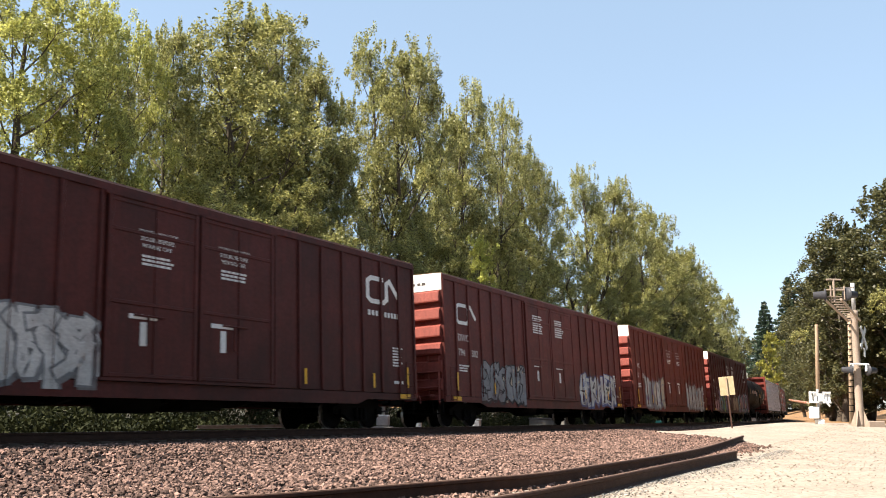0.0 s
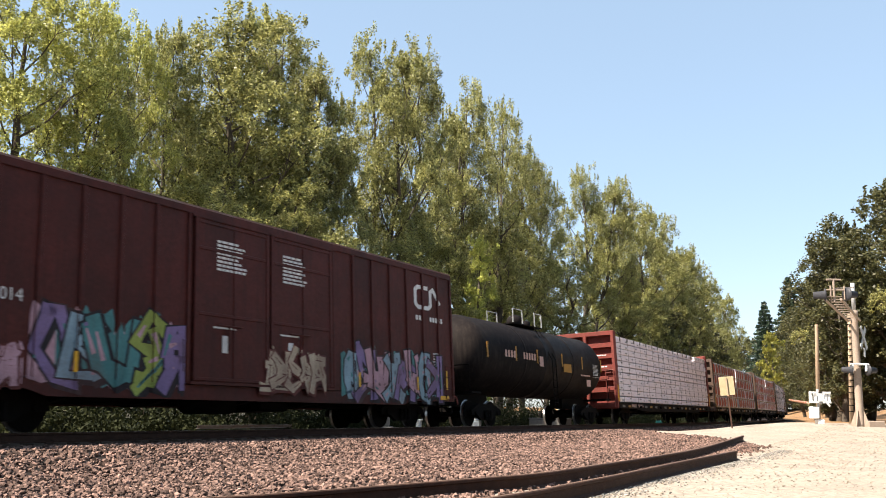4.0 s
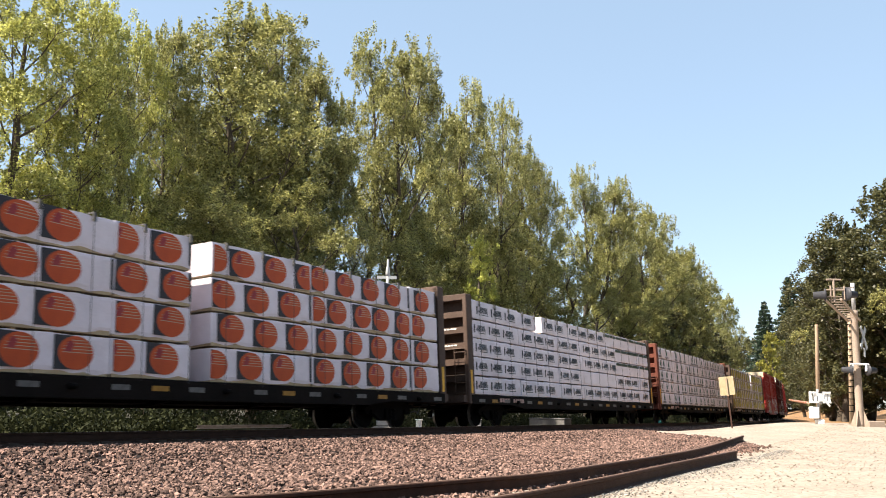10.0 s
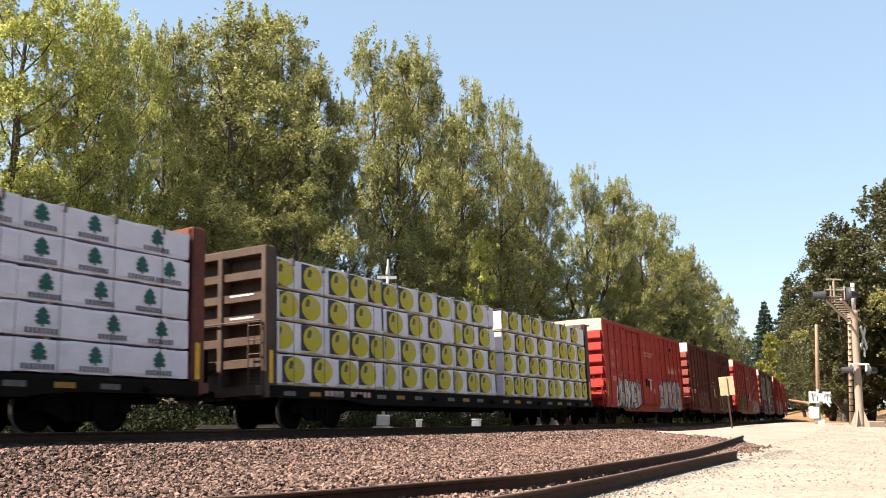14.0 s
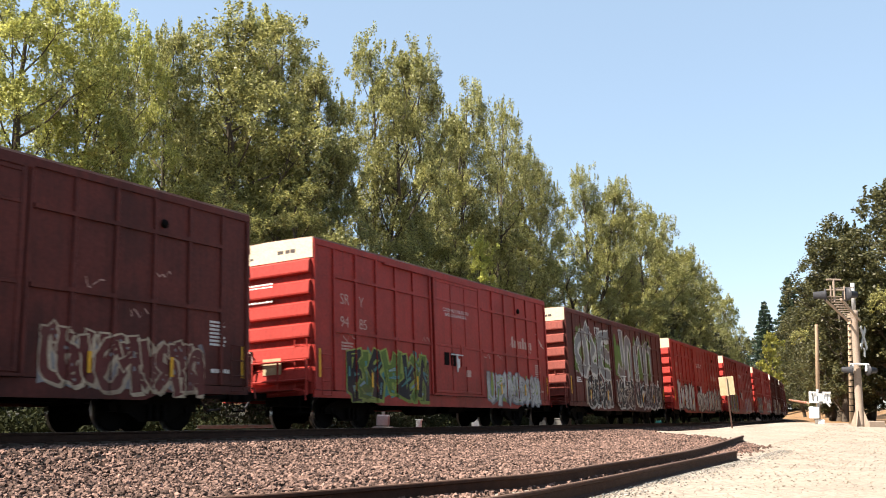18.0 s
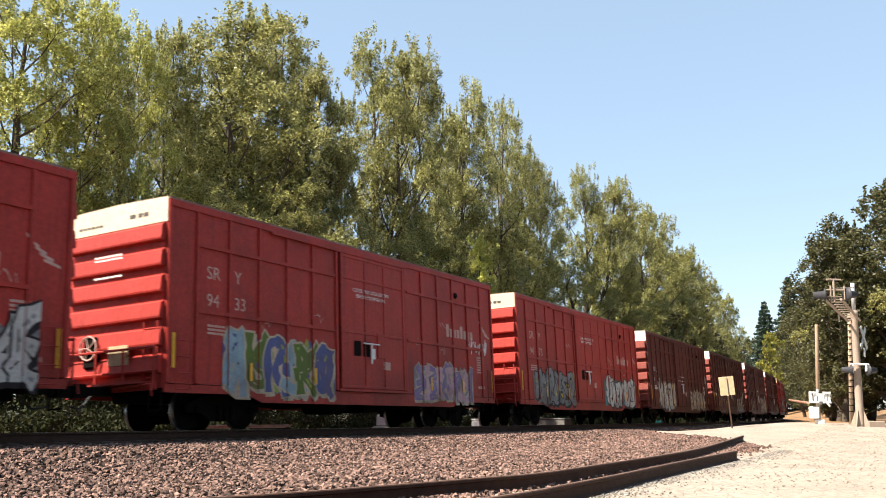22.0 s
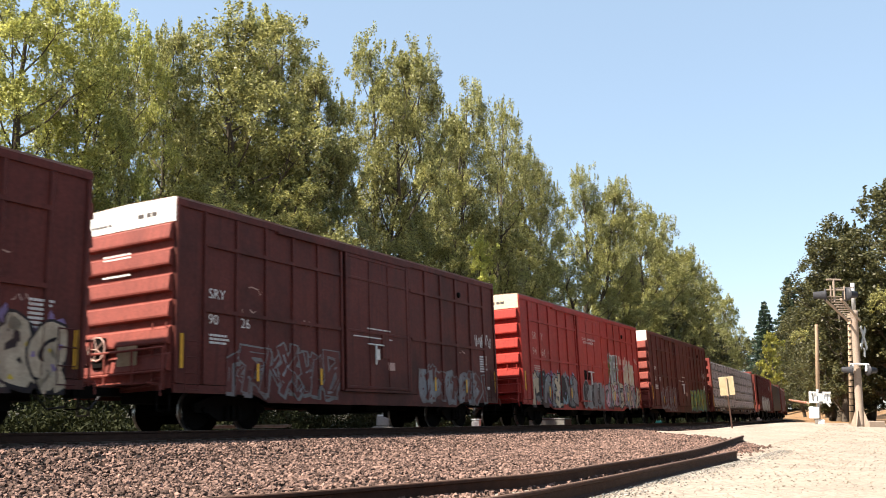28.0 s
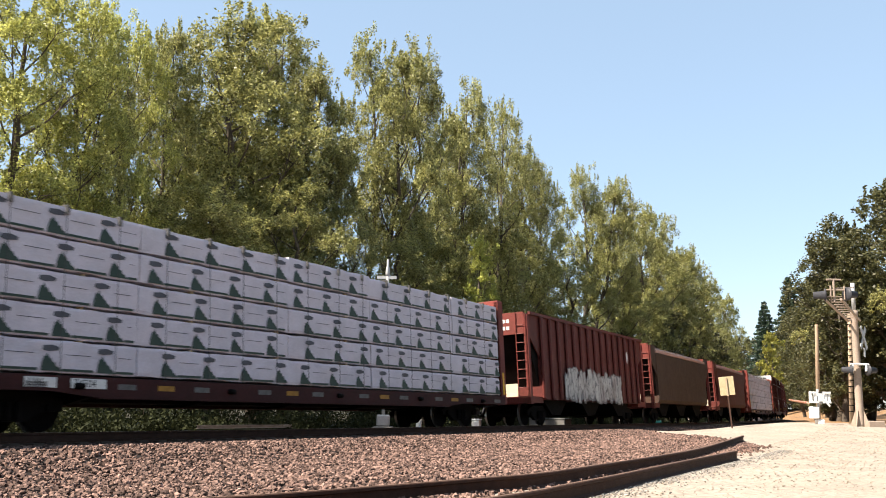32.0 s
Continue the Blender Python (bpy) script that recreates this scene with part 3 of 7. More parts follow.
def broadleaf(height, width, seed, leaf, lobes=26, clumps=34, per=56, size=0.056, low=0.16, stems=1, shoots=4, full=1.0):
    """A tree: trunk, rising limbs that each carry a lobe of leaf clumps with hollows between, and upright shoots on top. Returns the Empty."""
    rs = np.random.RandomState(seed)
    tree = new("tree")
    centres, radii = [], []
    twig_v, twig_f = [], []
    k = height / 18.0
    many = max(6, int(lobes / stems ** 0.6))
    for st in range(stems):
        spin = st * 2.3 + rs.uniform(0, 1)
        lean = Vector((math.cos(spin), math.sin(spin), 0)) * (0.02 if stems == 1 else (0.12 if st == 0 else 0.6) * width / height) * height
        base = lean * (0.0 if stems == 1 else 0.06)
        top = height * (1.0 if st == 0 else rs.uniform(0.76, 0.95))
        axis = []
        for i in range(9):
            f = i / 8
            axis.append(base + lean * f ** 1.3 + Vector((rs.normal(0, 0.13), rs.normal(0, 0.13), 0)) * k + Vector((0, 0, top * f * 0.95)))
        V, F = [], []
        thick = 0.25 if stems == 1 else 0.19
        for i in range(8):
            tube(V, F, axis[i], axis[i + 1], thick * k * (1 - i / 8.3) + 0.02, thick * k * (1 - (i + 1) / 8.3) + 0.02, 8, False)
        part("trunk", mesh_of("trunk", V, F, [bark], smooth=True), bark, tree)

        def on_axis(f):
            i = min(7, int(f * 8))
            return axis[i].lerp(axis[i + 1], f * 8 - i)

        for j in range(many):
            f = low + (0.98 - low) * (j + rs.uniform(0, 0.9)) / many
            shape = float(np.interp((f - low) / (1 - low), [0.0, 0.25, 0.5, 0.75, 0.9, 1.0], [0.6, 0.95, 1.0, 0.86, 0.62, 0.34])) * rs.uniform(0.82, 1.12)
            spread_ = width * (1.0 if stems == 1 else 0.72)
            rr = spread_ * rs.uniform(0.26, 0.44) * (0.45 + 0.55 * shape)
            reach = max(0.0, spread_ * shape * rs.uniform(0.55, 1.0) - rr * 0.6)
            ang = j * 2.4 + rs.uniform(-0.5, 0.5) + st
            c = on_axis(f) + Vector((math.cos(ang) * reach, math.sin(ang) * reach, 0.0))
            o = on_axis(max(0.05, f - 0.05 - 0.55 * reach / height * rs.uniform(0.8, 1.5)))
            m = o.lerp(c, 0.55) + Vector((0, 0, -0.14 * reach))
            V, F = [], []
            r = 0.085 * k * (1.15 - f * 0.75)
            tube(V, F, o, m, r, r * 0.65, 6, False)
            tube(V, F, m, c, r * 0.65, r * 0.3, 6, False)
            tall = rr * rs.uniform(1.05, 1.6)
            for q in range(5):
                b0 = m.lerp(c, rs.uniform(0.3, 1.0))
                v = Vector(rs.normal(0, 1, 3)).normalized()
                tube(V, F, b0, c + Vector((v.x * rr, v.y * rr, abs(v.z) * tall)) * 0.85, r * 0.3, r * 0.08, 4, False)
            if j % 3 == 0 and j < 27:
                part("limb", mesh_of("limb", V, F, [bark]), bark, tree)
            else:
                k0 = len(twig_v)
                twig_v += V
                twig_f += [tuple(i + k0 for i in f_) for f_ in F]
            for q in range(int(clumps * (0.55 + 0.6 * shape))):
                v = Vector(rs.normal(0, 1, 3)).normalized()
                if v.z < -0.35:
                    v.z *= -0.8
                g = rs.uniform(0.35, 1.0) ** 0.6
                p = c + Vector((v.x * rr, v.y * rr, v.z * tall)) * g
                p.z = min(p.z, height * rs.uniform(0.94, 1.0))
                cr = k * full * rs.uniform(0.17, 0.42)
                centres.append(p)
                radii.append((cr, cr, cr * rs.uniform(0.8, 1.6)))
            for q in range(shoots if f > 0.35 else 1):
                a, g = rs.uniform(0, 6.28), rs.uniform(0.1, 0.8)
                p = c + Vector((math.cos(a) * rr * g, math.sin(a) * rr * g, tall * (1 - g * g) ** 0.5 * 0.8))
                long_ = rs.uniform(0.4, 1.1) * k
                tip = p + Vector((rs.normal(0, 0.1), rs.normal(0, 0.1), 1)) * long_
                s_ = k * rs.uniform(0.06, 0.11)
                centres.append(p.lerp(tip, 0.5))
                radii.append((s_, s_, long_ * 0.5))
        for q in range(16):
            centres.append(axis[8] + Vector((rs.normal(0, 0.5), rs.normal(0, 0.5), rs.uniform(-0.04, 0.045) * height)) * k)
            radii.append((0.2 * k, 0.2 * k, 0.4 * k))
    part("twigwork", mesh_of("twigwork", twig_v, twig_f, [bark]), bark, tree)["kind"] = "stuff"
    crown = part("crown", leaf_cloud("crown", [tuple(c) for c in centres], radii, per, size, leaf, rs), leaf, tree)
    crown["kind"] = "stuff"
    return tree


def conifer(height, width, seed):
    rs = np.random.RandomState(seed)
    tree = new("tree")
    part("trunk", tubes("trunk", [((0, 0, 0), (0, 0, height), 0.3, 0.03)], bark), bark, tree)
    centres, radii = [], []
    for i in range(30):
        f = i / 30
        z = height * (0.1 + 0.9 * f)
        reach = width * (1 - f) ** 0.85 + 0.1
        V, F = [], []
        for j in range(7):
            a = j * 0.9 + i * 1.7 + rs.uniform(-0.2, 0.2)
            rr = reach * rs.uniform(0.7, 1.15)
            e = Vector((math.cos(a) * rr, math.sin(a) * rr, z - 0.22 * rr))
            tube(V, F, (0, 0, z), e, 0.05, 0.012, 4, False)
            for g in (0.3, 0.5, 0.7, 0.88, 1.0):
                centres.append(Vector((0, 0, z)).lerp(e, g))
                radii.append(((0.5 - 0.4 * f) * height / 17, (0.5 - 0.4 * f) * height / 17, 0.22 * height / 17))
        part("whorl", mesh_of("whorl", V, F, [bark]), bark, tree)
    crown = part("crown", leaf_cloud("crown", [tuple(c) for c in centres], radii, 16, 0.4, leaf_fir, rs, 0.5), leaf_fir, tree)
    crown["kind"] = "stuff"
    return tree


def settle(x, y):
    s, d = station(x, y)
    return ground_z(x, y, s, d) - 0.05


def plant_trees():
    kinds = [broadleaf(18, 3.6, 21, leaf_green, 38), broadleaf(18, 3.6, 22, leaf_green, 30, 27, stems=3, low=0.46), broadleaf(18, 3.6, 23, leaf_yellow, 30), broadleaf(18, 3.2, 24, leaf_green, 28, 28, 50, shoots=5), broadleaf(18, 4.2, 25, leaf_dark, 30, 24, 26, 0.12, 0.1, shoots=1, full=1.3), broadleaf(18, 3.8, 26, leaf_green, 30, 27, stems=2, low=0.44)]
    shadows = (("tall leafy cottonwood with a green crown behind the tracks", 0), ("cottonwood with two stems and a loose green crown", 1), ("cottonwood with yellowish green leaves in the sun", 2), ("slim cottonwood with rising limbs and gaps in its crown", 3), ("broad dark green tree with dense leaves", 4), ("cottonwood with forked stems bare below its green crown", 5))
    used = set()

    tops, wides = [], []
    for ob in kinds:
        me = [c for c in ob.children if c.name.startswith("crown")][0].data
        co = np.empty(len(me.vertices) * 3)
        me.vertices.foreach_get("co", co)
        co = co.reshape(-1, 3)
        tops.append(np.quantile(co[:, 2], 0.998))
        wides.append(np.quantile(np.hypot(co[:, 0], co[:, 1]), 0.93))

    def place(kind, x, y, h, w, turn):
        ob = kinds[kind]
        z = settle(x, y)
        m = pose(x, y, z, 0, 0, turn)
        sc = (h - z) / tops[kind]
        sw = w / wides[kind] / sc
        if kind not in used:
            used.add(kind)
            tree = ob
            tree.matrix_basis = m
        else:
            tree = copy_thing(ob, m)
        tree.scale = (sc * sw, sc * sw, sc)
        tagged(tree, shadows[kind][0], "tree", "trees along the railway")

    row = [(2, -15.0, 30.5, 15.9, 3.0), (2, -13.8, 33, 16.0, 2.3), (3, -13.5, 35, 15.4, 1.5), (2, -13.6, 38, 17.3, 2.2), (0, -12.9, 41, 18.0, 2.1), (0, -11.0, 45, 20.9, 4.5), (1, -9.3, 49, 22.1, 3.2), (3, -7.6, 50, 20.5, 2.0),
           (5, -4.2, 57, 24.5, 3.9), (3, -1.9, 60, 24.3, 2.4), (1, 1.1, 68, 25.6, 3.7), (3, 4.5, 73, 26.2, 2.8), (0, 6.8, 78, 23.9, 3.2), (3, 9.3, 82, 22.4, 2.6), (5, 14.6, 92, 25.2, 4.1), (3, 17.9, 97, 25.4, 3.3), (0, 23.0, 106, 24.7, 4.4), (1, 28.9, 118, 25.1, 4.6), (0, 36.2, 134, 24.5, 4.4), (3, 42.2, 146, 21.8, 4.1), (0, 51.0, 165, 21.7, 3.7),
           (0, -6.2, 50.0, 15.0, 2.4), (4, 46.0, 190.0, 24.0, 5.0), (4, 60.0, 240.0, 24.0, 6.0), (3, -19.5, 34.8, 17.9, 3.0), (4, -14.0, 52.9, 17.5, 4.0), (4, -12.5, 61.8, 18.0, 4.2), (4, -2.3, 79.7, 17.0, 4.6), (4, 7.4, 99.8, 20.0, 5.0), (3, 4.6, 74.0, 16.0, 3.6), (0, 0.5, 57.0, 11.0, 3.0), (3, 11.0, 82.0, 14.0, 3.6), (3, 18.5, 96.0, 15.0, 4.0), (4, 24.5, 112.0, 18.0, 4.6), (4, 31.5, 132.0, 19.0, 5.0), (0, -9.3, 37.0, 9.5, 3.0), (3, -7.0, 42.0, 11.0, 2.6), (3, -3.0, 52.0, 10.5, 2.6), (0, -24.0, 28.0, 16.0, 4.0), (4, 39.0, 140.0, 17.0, 5.0), (4, 47.0, 168.0, 16.0, 5.0), (4, -24.0, 50.0, 12.0, 6.0), (4, -19.0, 44.0, 9.0, 4.5), (4, -29.0, 56.0, 14.0, 6.5), (4, -22.0, 40.0, 7.5, 4.5), (4, -16.5, 47.0, 8.0, 4.0), (4, -20.0, 36.0, 6.0, 3.5)]
    for i, (kind, x, y, h, w) in enumerate(row):
        place(kind, x, y, h, w, i * 67)
    for i, (kind, x, y, h, w) in enumerate([(4, 31.2, 62, 17.2, 3.8), (4, 27.4, 63, 13.4, 3.0), (4, 29.2, 66, 15.0, 3.0), (4, 36.6, 68, 19.6, 4.6), (4, 30.2, 68, 14.2, 3.2), (4, 34.6, 80, 14.6, 3.6), (4, 42.0, 98, 15.8, 3.8), (0, 34.0, 73, 11.0, 4.0), (4, 49.5, 118, 15.0, 4.0), (4, 29.5, 65, 8.5, 3.0), (4, 37.0, 86, 9.0, 3.4), (4, 30.0, 71, 5.5, 2.6), (0, 31.8, 57, 12.5, 3.2), (4, 124, 400, 32, 11), (4, 112, 395, 30, 11), (4, 117, 320, 25, 9), (4, 126, 325, 33, 10), (4, 134, 400, 34, 11), (4, 66, 270, 26, 9), (4, 88, 380, 34, 11), (4, 100, 390, 31, 11), (4, 133, 335, 40, 11), (0, 121, 300, 16, 7), (4, 128, 305, 18, 8), (4, 60, 140, 17, 5), (4, 72, 165, 19, 6), (4, 90, 205, 22, 7), (4, 110, 255, 24, 8), (4, 86, 220, 23, 5), (4, 83, 205, 21, 4.5), (4, 61, 150, 19.5, 5), (4, 46.5, 110, 17.5, 4.6), (0, 77, 185, 17, 4)]):
        place(kind, x, y, h, w, i * 71 + 20)
    # unseen trees beside and behind the camera, added to cut sky light on the train
    for i in range(13):
        p = along(-62 + i * 9.5, 40 + 5 * math.sin(i * 2.1))
        place(4, p.x, p.y, 17 + 3 * math.sin(i * 1.3), 5.6, i * 43)
    young = broadleaf(12.0, 1.5, 31, leaf_lime, 24, 16, 40, low=0.1)
    young.matrix_basis = pose(2.1, 55.4, settle(2.1, 55.4))
    tagged(young, "slender young tree with yellow green leaves", "tree", "trees along the railway")
    gold = broadleaf(27.0, 6.5, 32, leaf_autumn, 26, 20, 24, 0.26, 0.1)
    gold.matrix_basis = pose(107.6, 300, settle(107.6, 300))
    tagged(gold, "tree turning yellow before the dark far wood", "tree")
    fir = conifer(43.0, 10.0, 41)
    fir.matrix_basis = pose(116.5, 330, settle(116.5, 330) - 2)
    tagged(fir, "dark pointed fir above the far trees", "fir", "firs")
    for x, y, h, tn in ((131.3, 345, 1.22, 40), (118.0, 410, 0.9, 80), (127.0, 335, 0.85, 120), (139.0, 330, 1.15, 10)):
        f2 = copy_thing(fir, pose(x, y, settle(x, y) - 2, 0, 0, tn))
        f2.scale = (h, h, h)


plant_trees()


def undergrowth():
    """Bushes and scrub behind the track and along the far bank."""
    rs = np.random.RandomState(77)
    for name, spans, leaf, many, per, label in (("bushes", ((-6, 70, -7.0, -4.9, 1.2), (-6, 90, -12.0, -7.0, 2.6), (70, 200, -11, -5.5, 2.4), (-10, 60, -6.6, -4.8, 1.5), (-40, 24, -17, -8.5, 3.6), (-30, 70, -34, -14, 6.5), (-30, 10, -8.5, -5.0, 1.6)), leaf_scrub_shaded, 340, 140, "low green scrub under the trees behind the track"), ("brush", ((52, 74, 14, 22, 2.2), (58, 85, 17, 24, 1.8), (70, 120, 15, 24, 2.2)), leaf_mixed, 110, 80, "dry brown and green brush on the bank")):
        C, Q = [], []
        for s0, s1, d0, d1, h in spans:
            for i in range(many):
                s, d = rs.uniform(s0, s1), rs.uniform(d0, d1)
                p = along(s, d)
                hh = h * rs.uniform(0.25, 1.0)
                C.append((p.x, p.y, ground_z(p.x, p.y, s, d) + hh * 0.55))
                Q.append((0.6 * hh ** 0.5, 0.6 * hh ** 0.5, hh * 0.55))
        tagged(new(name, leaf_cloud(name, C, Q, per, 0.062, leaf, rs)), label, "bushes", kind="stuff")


undergrowth()
# ======== the crossing and the small fixtures ========
def build_sign():
    z = settle(12.5, 40.0)
    sign = tagged(new("trackside_sign"), "cream sign board on a leaning rusty post, seen from its back", "sign")
    sign.matrix_basis = pose(12.55, 40.0, z, 0, -5.5, -25)
    part("post", boxes("post", [(-0.03, -0.03, 0, 0.03, 0.03, 2.2)], rail_rust), rail_rust, sign)
    part("board", soft_box("board", -0.31, 0.031, 1.45, 0.31, 0.045, 2.25, 0.004, sign_cream), sign_cream, sign)
    part("brace", boxes("brace", [(-0.035, -0.034, 1.42, 0.035, 0.031, 2.2)], pole_wood), pole_wood, sign)


def build_mast():
    x, y = 18.5, 41.0
    z = settle(x, y)
    mast = tagged(new("crossing_signal_mast"), "tan cantilever mast with crossing lamps and a white crossbuck", "signal")
    mast.matrix_basis = pose(x, y, z, 0, 0, 0)
    part("pole", lathe("pole", [(0, 0.2), (0.15, 0.17), (4.9, 0.145), (5.0, 0.165), (5.15, 0.165)], "z", 16, mast_tan), mast_tan, mast)
    part("upper_pole", lathe("upper_pole", [(5.1, 0.09), (6.4, 0.09)], "z", 10, galvanised), galvanised, mast)
    for a in range(4):
        part("gusset", prism("gusset", [(0.18, 0.0), (0.45, 0.0), (0.18, 0.75)], "y", -0.012, 0.012, mast_tan), mast_tan, mast, at=pose(0, 0, 0, 0, 0, 45 + 90 * a))
    part("base_block", soft_box("base_block", 0.22, -0.35, -0.3, 0.95, 0.35, 0.3, 0.03, mast_tan), mast_tan, mast)
    tip = Vector((-4.25, -7.9, 4.75))
    arm = part("walkway", tubes("walkway", [((0.2, -0.1, 4.7), tip + Vector((0.2, -0.1, -0.1)), 0.05, 0.05), ((-0.25, 0.1, 4.7), tip + Vector((-0.3, 0.1, -0.1)), 0.05, 0.05), ((0.05, 0, 6.2), tip + Vector((0, 0, 0.3)), 0.02, 0.02)], mast_tan), mast_tan, mast)
    for i in range(11):
        f = i / 10
        c = Vector((0, 0, 4.68)).lerp(tip + Vector((0, 0, -0.07)), f)
        part("step", boxes("step", [(c.x - 0.26, c.y - 0.07, c.z + 0.05, c.x + 0.26, c.y + 0.07, c.z + 0.08)], mast_tan), mast_tan, arm)
    frame_ = part("lamp_frame", tubes("lamp_frame", [(tip + Vector((0, 0, -0.2)), tip + Vector((0, 0, 0.62)), 0.045, 0.045), (tip + Vector((-0.12, 0, -0.2)), tip + Vector((-0.12, 0, 0.4)), 0.035, 0.035), (tip + Vector((-0.26, 0, 0.62)), tip + Vector((0.26, 0, 0.62)), 0.035, 0.035), (tip + Vector((-0.35, 0, 0.24)), tip + Vector((0.4, 0, 0.24)), 0.03, 0.03), (tip + Vector((0.38, 0, -0.1)), tip + Vector((0.38, 0, 0.4)), 0.03, 0.03)], mast_tan), mast_tan, mast)
    hood = lathe("hood", [(-0.02, 0.12), (0.02, 0.25), (0.04, 0.25), (0.06, 0.15), (0.42, 0.12), (0.43, 0.08)], "y", 16, lamp_hood)
    for dx, dz, rot in ((-0.3, 0.05, 72), (0.45, 0.1, -72)):
        part("lamp", hood, lamp_hood, frame_, "dark hooded crossing lamp", at=Matrix.Translation(tip + Vector((dx, 0, dz))) @ pose(0, 0, 0, 0, 0, rot))
    bar = part("lamp_bar", tubes("lamp_bar", [((-0.42, -0.25, 2.75), (0.42, -0.25, 2.75), 0.04, 0.04), ((-0.3, -0.25, 2.45), (-0.3, -0.25, 2.8), 0.05, 0.05), ((0.3, -0.25, 2.45), (0.3, -0.25, 2.8), 0.05, 0.05), ((0, 0, 2.75), (0, -0.25, 2.75), 0.06, 0.06)], white_enamel), white_enamel, mast)
    for dx, rot in ((-0.34, 78), (0.34, -78)):
        part("lamp", hood, lamp_hood, bar, "dark hooded crossing lamp", at=Matrix.Translation((dx, -0.25, 2.5)) @ pose(0, 0, 0, 0, 0, rot))
    cross = part("crossbuck", boxes("crossbuck", [(-0.6, -0.012, -0.11, 0.6, 0.012, 0.11)], galvanised), galvanised, mast, "white crossbuck seen aslant", at=pose(0.42, 0.1, 3.95, 0, 52, 48))
    part("crossbuck_blade", boxes("crossbuck_blade", [(-0.6, -0.012, -0.11, 0.6, 0.012, 0.11)], galvanised), galvanised, cross, at=pose(0, 0.026, 0, 0, 76, 0))
    part("crossbuck_plate", boxes("crossbuck_plate", [(-0.28, -0.012, -0.2, 0.28, 0.012, 0.2)], galvanised), galvanised, mast, at=pose(0.42, 0.1, 3.3, 0, 0, 60))


def build_gate():
    x, y = 17.3, 42.5
    z = settle(x, y)
    gate = tagged(new("crossing_gate"), "white crossing gate with its striped arm lowered", "gate")
    gate.matrix_basis = pose(x, y, z, 0, 0, 0)
    part("foundation", soft_box("foundation", -0.12, -0.2, -0.3, 0.2, 0.2, 0.25, 0.04, white_enamel), white_enamel, gate)
    part("post", lathe("post", [(0.3, 0.06), (1.6, 0.06)], "z", 12, galvanised), galvanised, gate)
    part("machine_case", soft_box("machine_case", -0.38, -0.25, 0.28, -0.05, 0.2, 0.82, 0.04, white_enamel), white_enamel, gate)
    for dx in (-0.4, -0.2, 0.25, 0.42):
        part("counterweight", boxes("counterweight", [(dx - 0.05, -0.25, 1.0, dx + 0.05, -0.1, 1.5)], white_enamel), white_enamel, gate)
    part("counterweight_frame", boxes("counterweight_frame", [(-0.46, -0.3, 1.42, 0.48, -0.26, 1.5), (-0.46, -0.3, 0.98, 0.48, -0.26, 1.06), (-0.08, -0.3, 1.0, 0.1, -0.26, 1.5)], white_enamel), white_enamel, gate)
    part("stay", tubes("stay", [((-0.05, -0.32, 1.35), (0.4, -0.32, 0.85), 0.04, 0.04)], white_enamel), white_enamel, gate)
    a, b = Vector((-0.35, 0.2, 0.98)), Vector((3.4, 12.5, 1.3))
    arm = part("gate_arm", tubes("gate_arm", [(a, b, 0.06, 0.05)], pole_wood), pole_wood, gate)
    for i in range(9):
        part("stripe", tubes("stripe", [(a.lerp(b, 0.06 + i * 0.105), a.lerp(b, 0.11 + i * 0.105), 0.064 - i * 0.001, 0.062 - i * 0.001)], stripe_red), stripe_red, arm, "red stripe")


def build_poles():
    z = settle(17.2, 43.6)
    p = tagged(new("wooden_pole"), "short weathered wooden pole behind the gate", "pole")
    p.matrix_basis = pose(17.72, 43.6, z, 0, 1.6, 0)
    part("shaft", lathe("shaft", [(-0.3, 0.1), (4.6, 0.08), (4.68, 0.07)], "z", 12, pole_wood), pole_wood, p)
    z = settle(20.4, 45)
    q = tagged(new("lattice_pole"), "thin brown pole with steps beside the signal mast", "pole")
    q.matrix_basis = pose(19.88, 45, z, 0, 2.0, 0)
    part("shaft", lathe("shaft", [(-0.3, 0.1), (5.4, 0.085)], "z", 10, pole_wood), pole_wood, q)
    for i in range(16):
        part("step", boxes("step", [(-0.16, -0.11, 0.6 + i * 0.3, 0.16, -0.08, 0.64 + i * 0.3)], dark_steel), dark_steel, q)


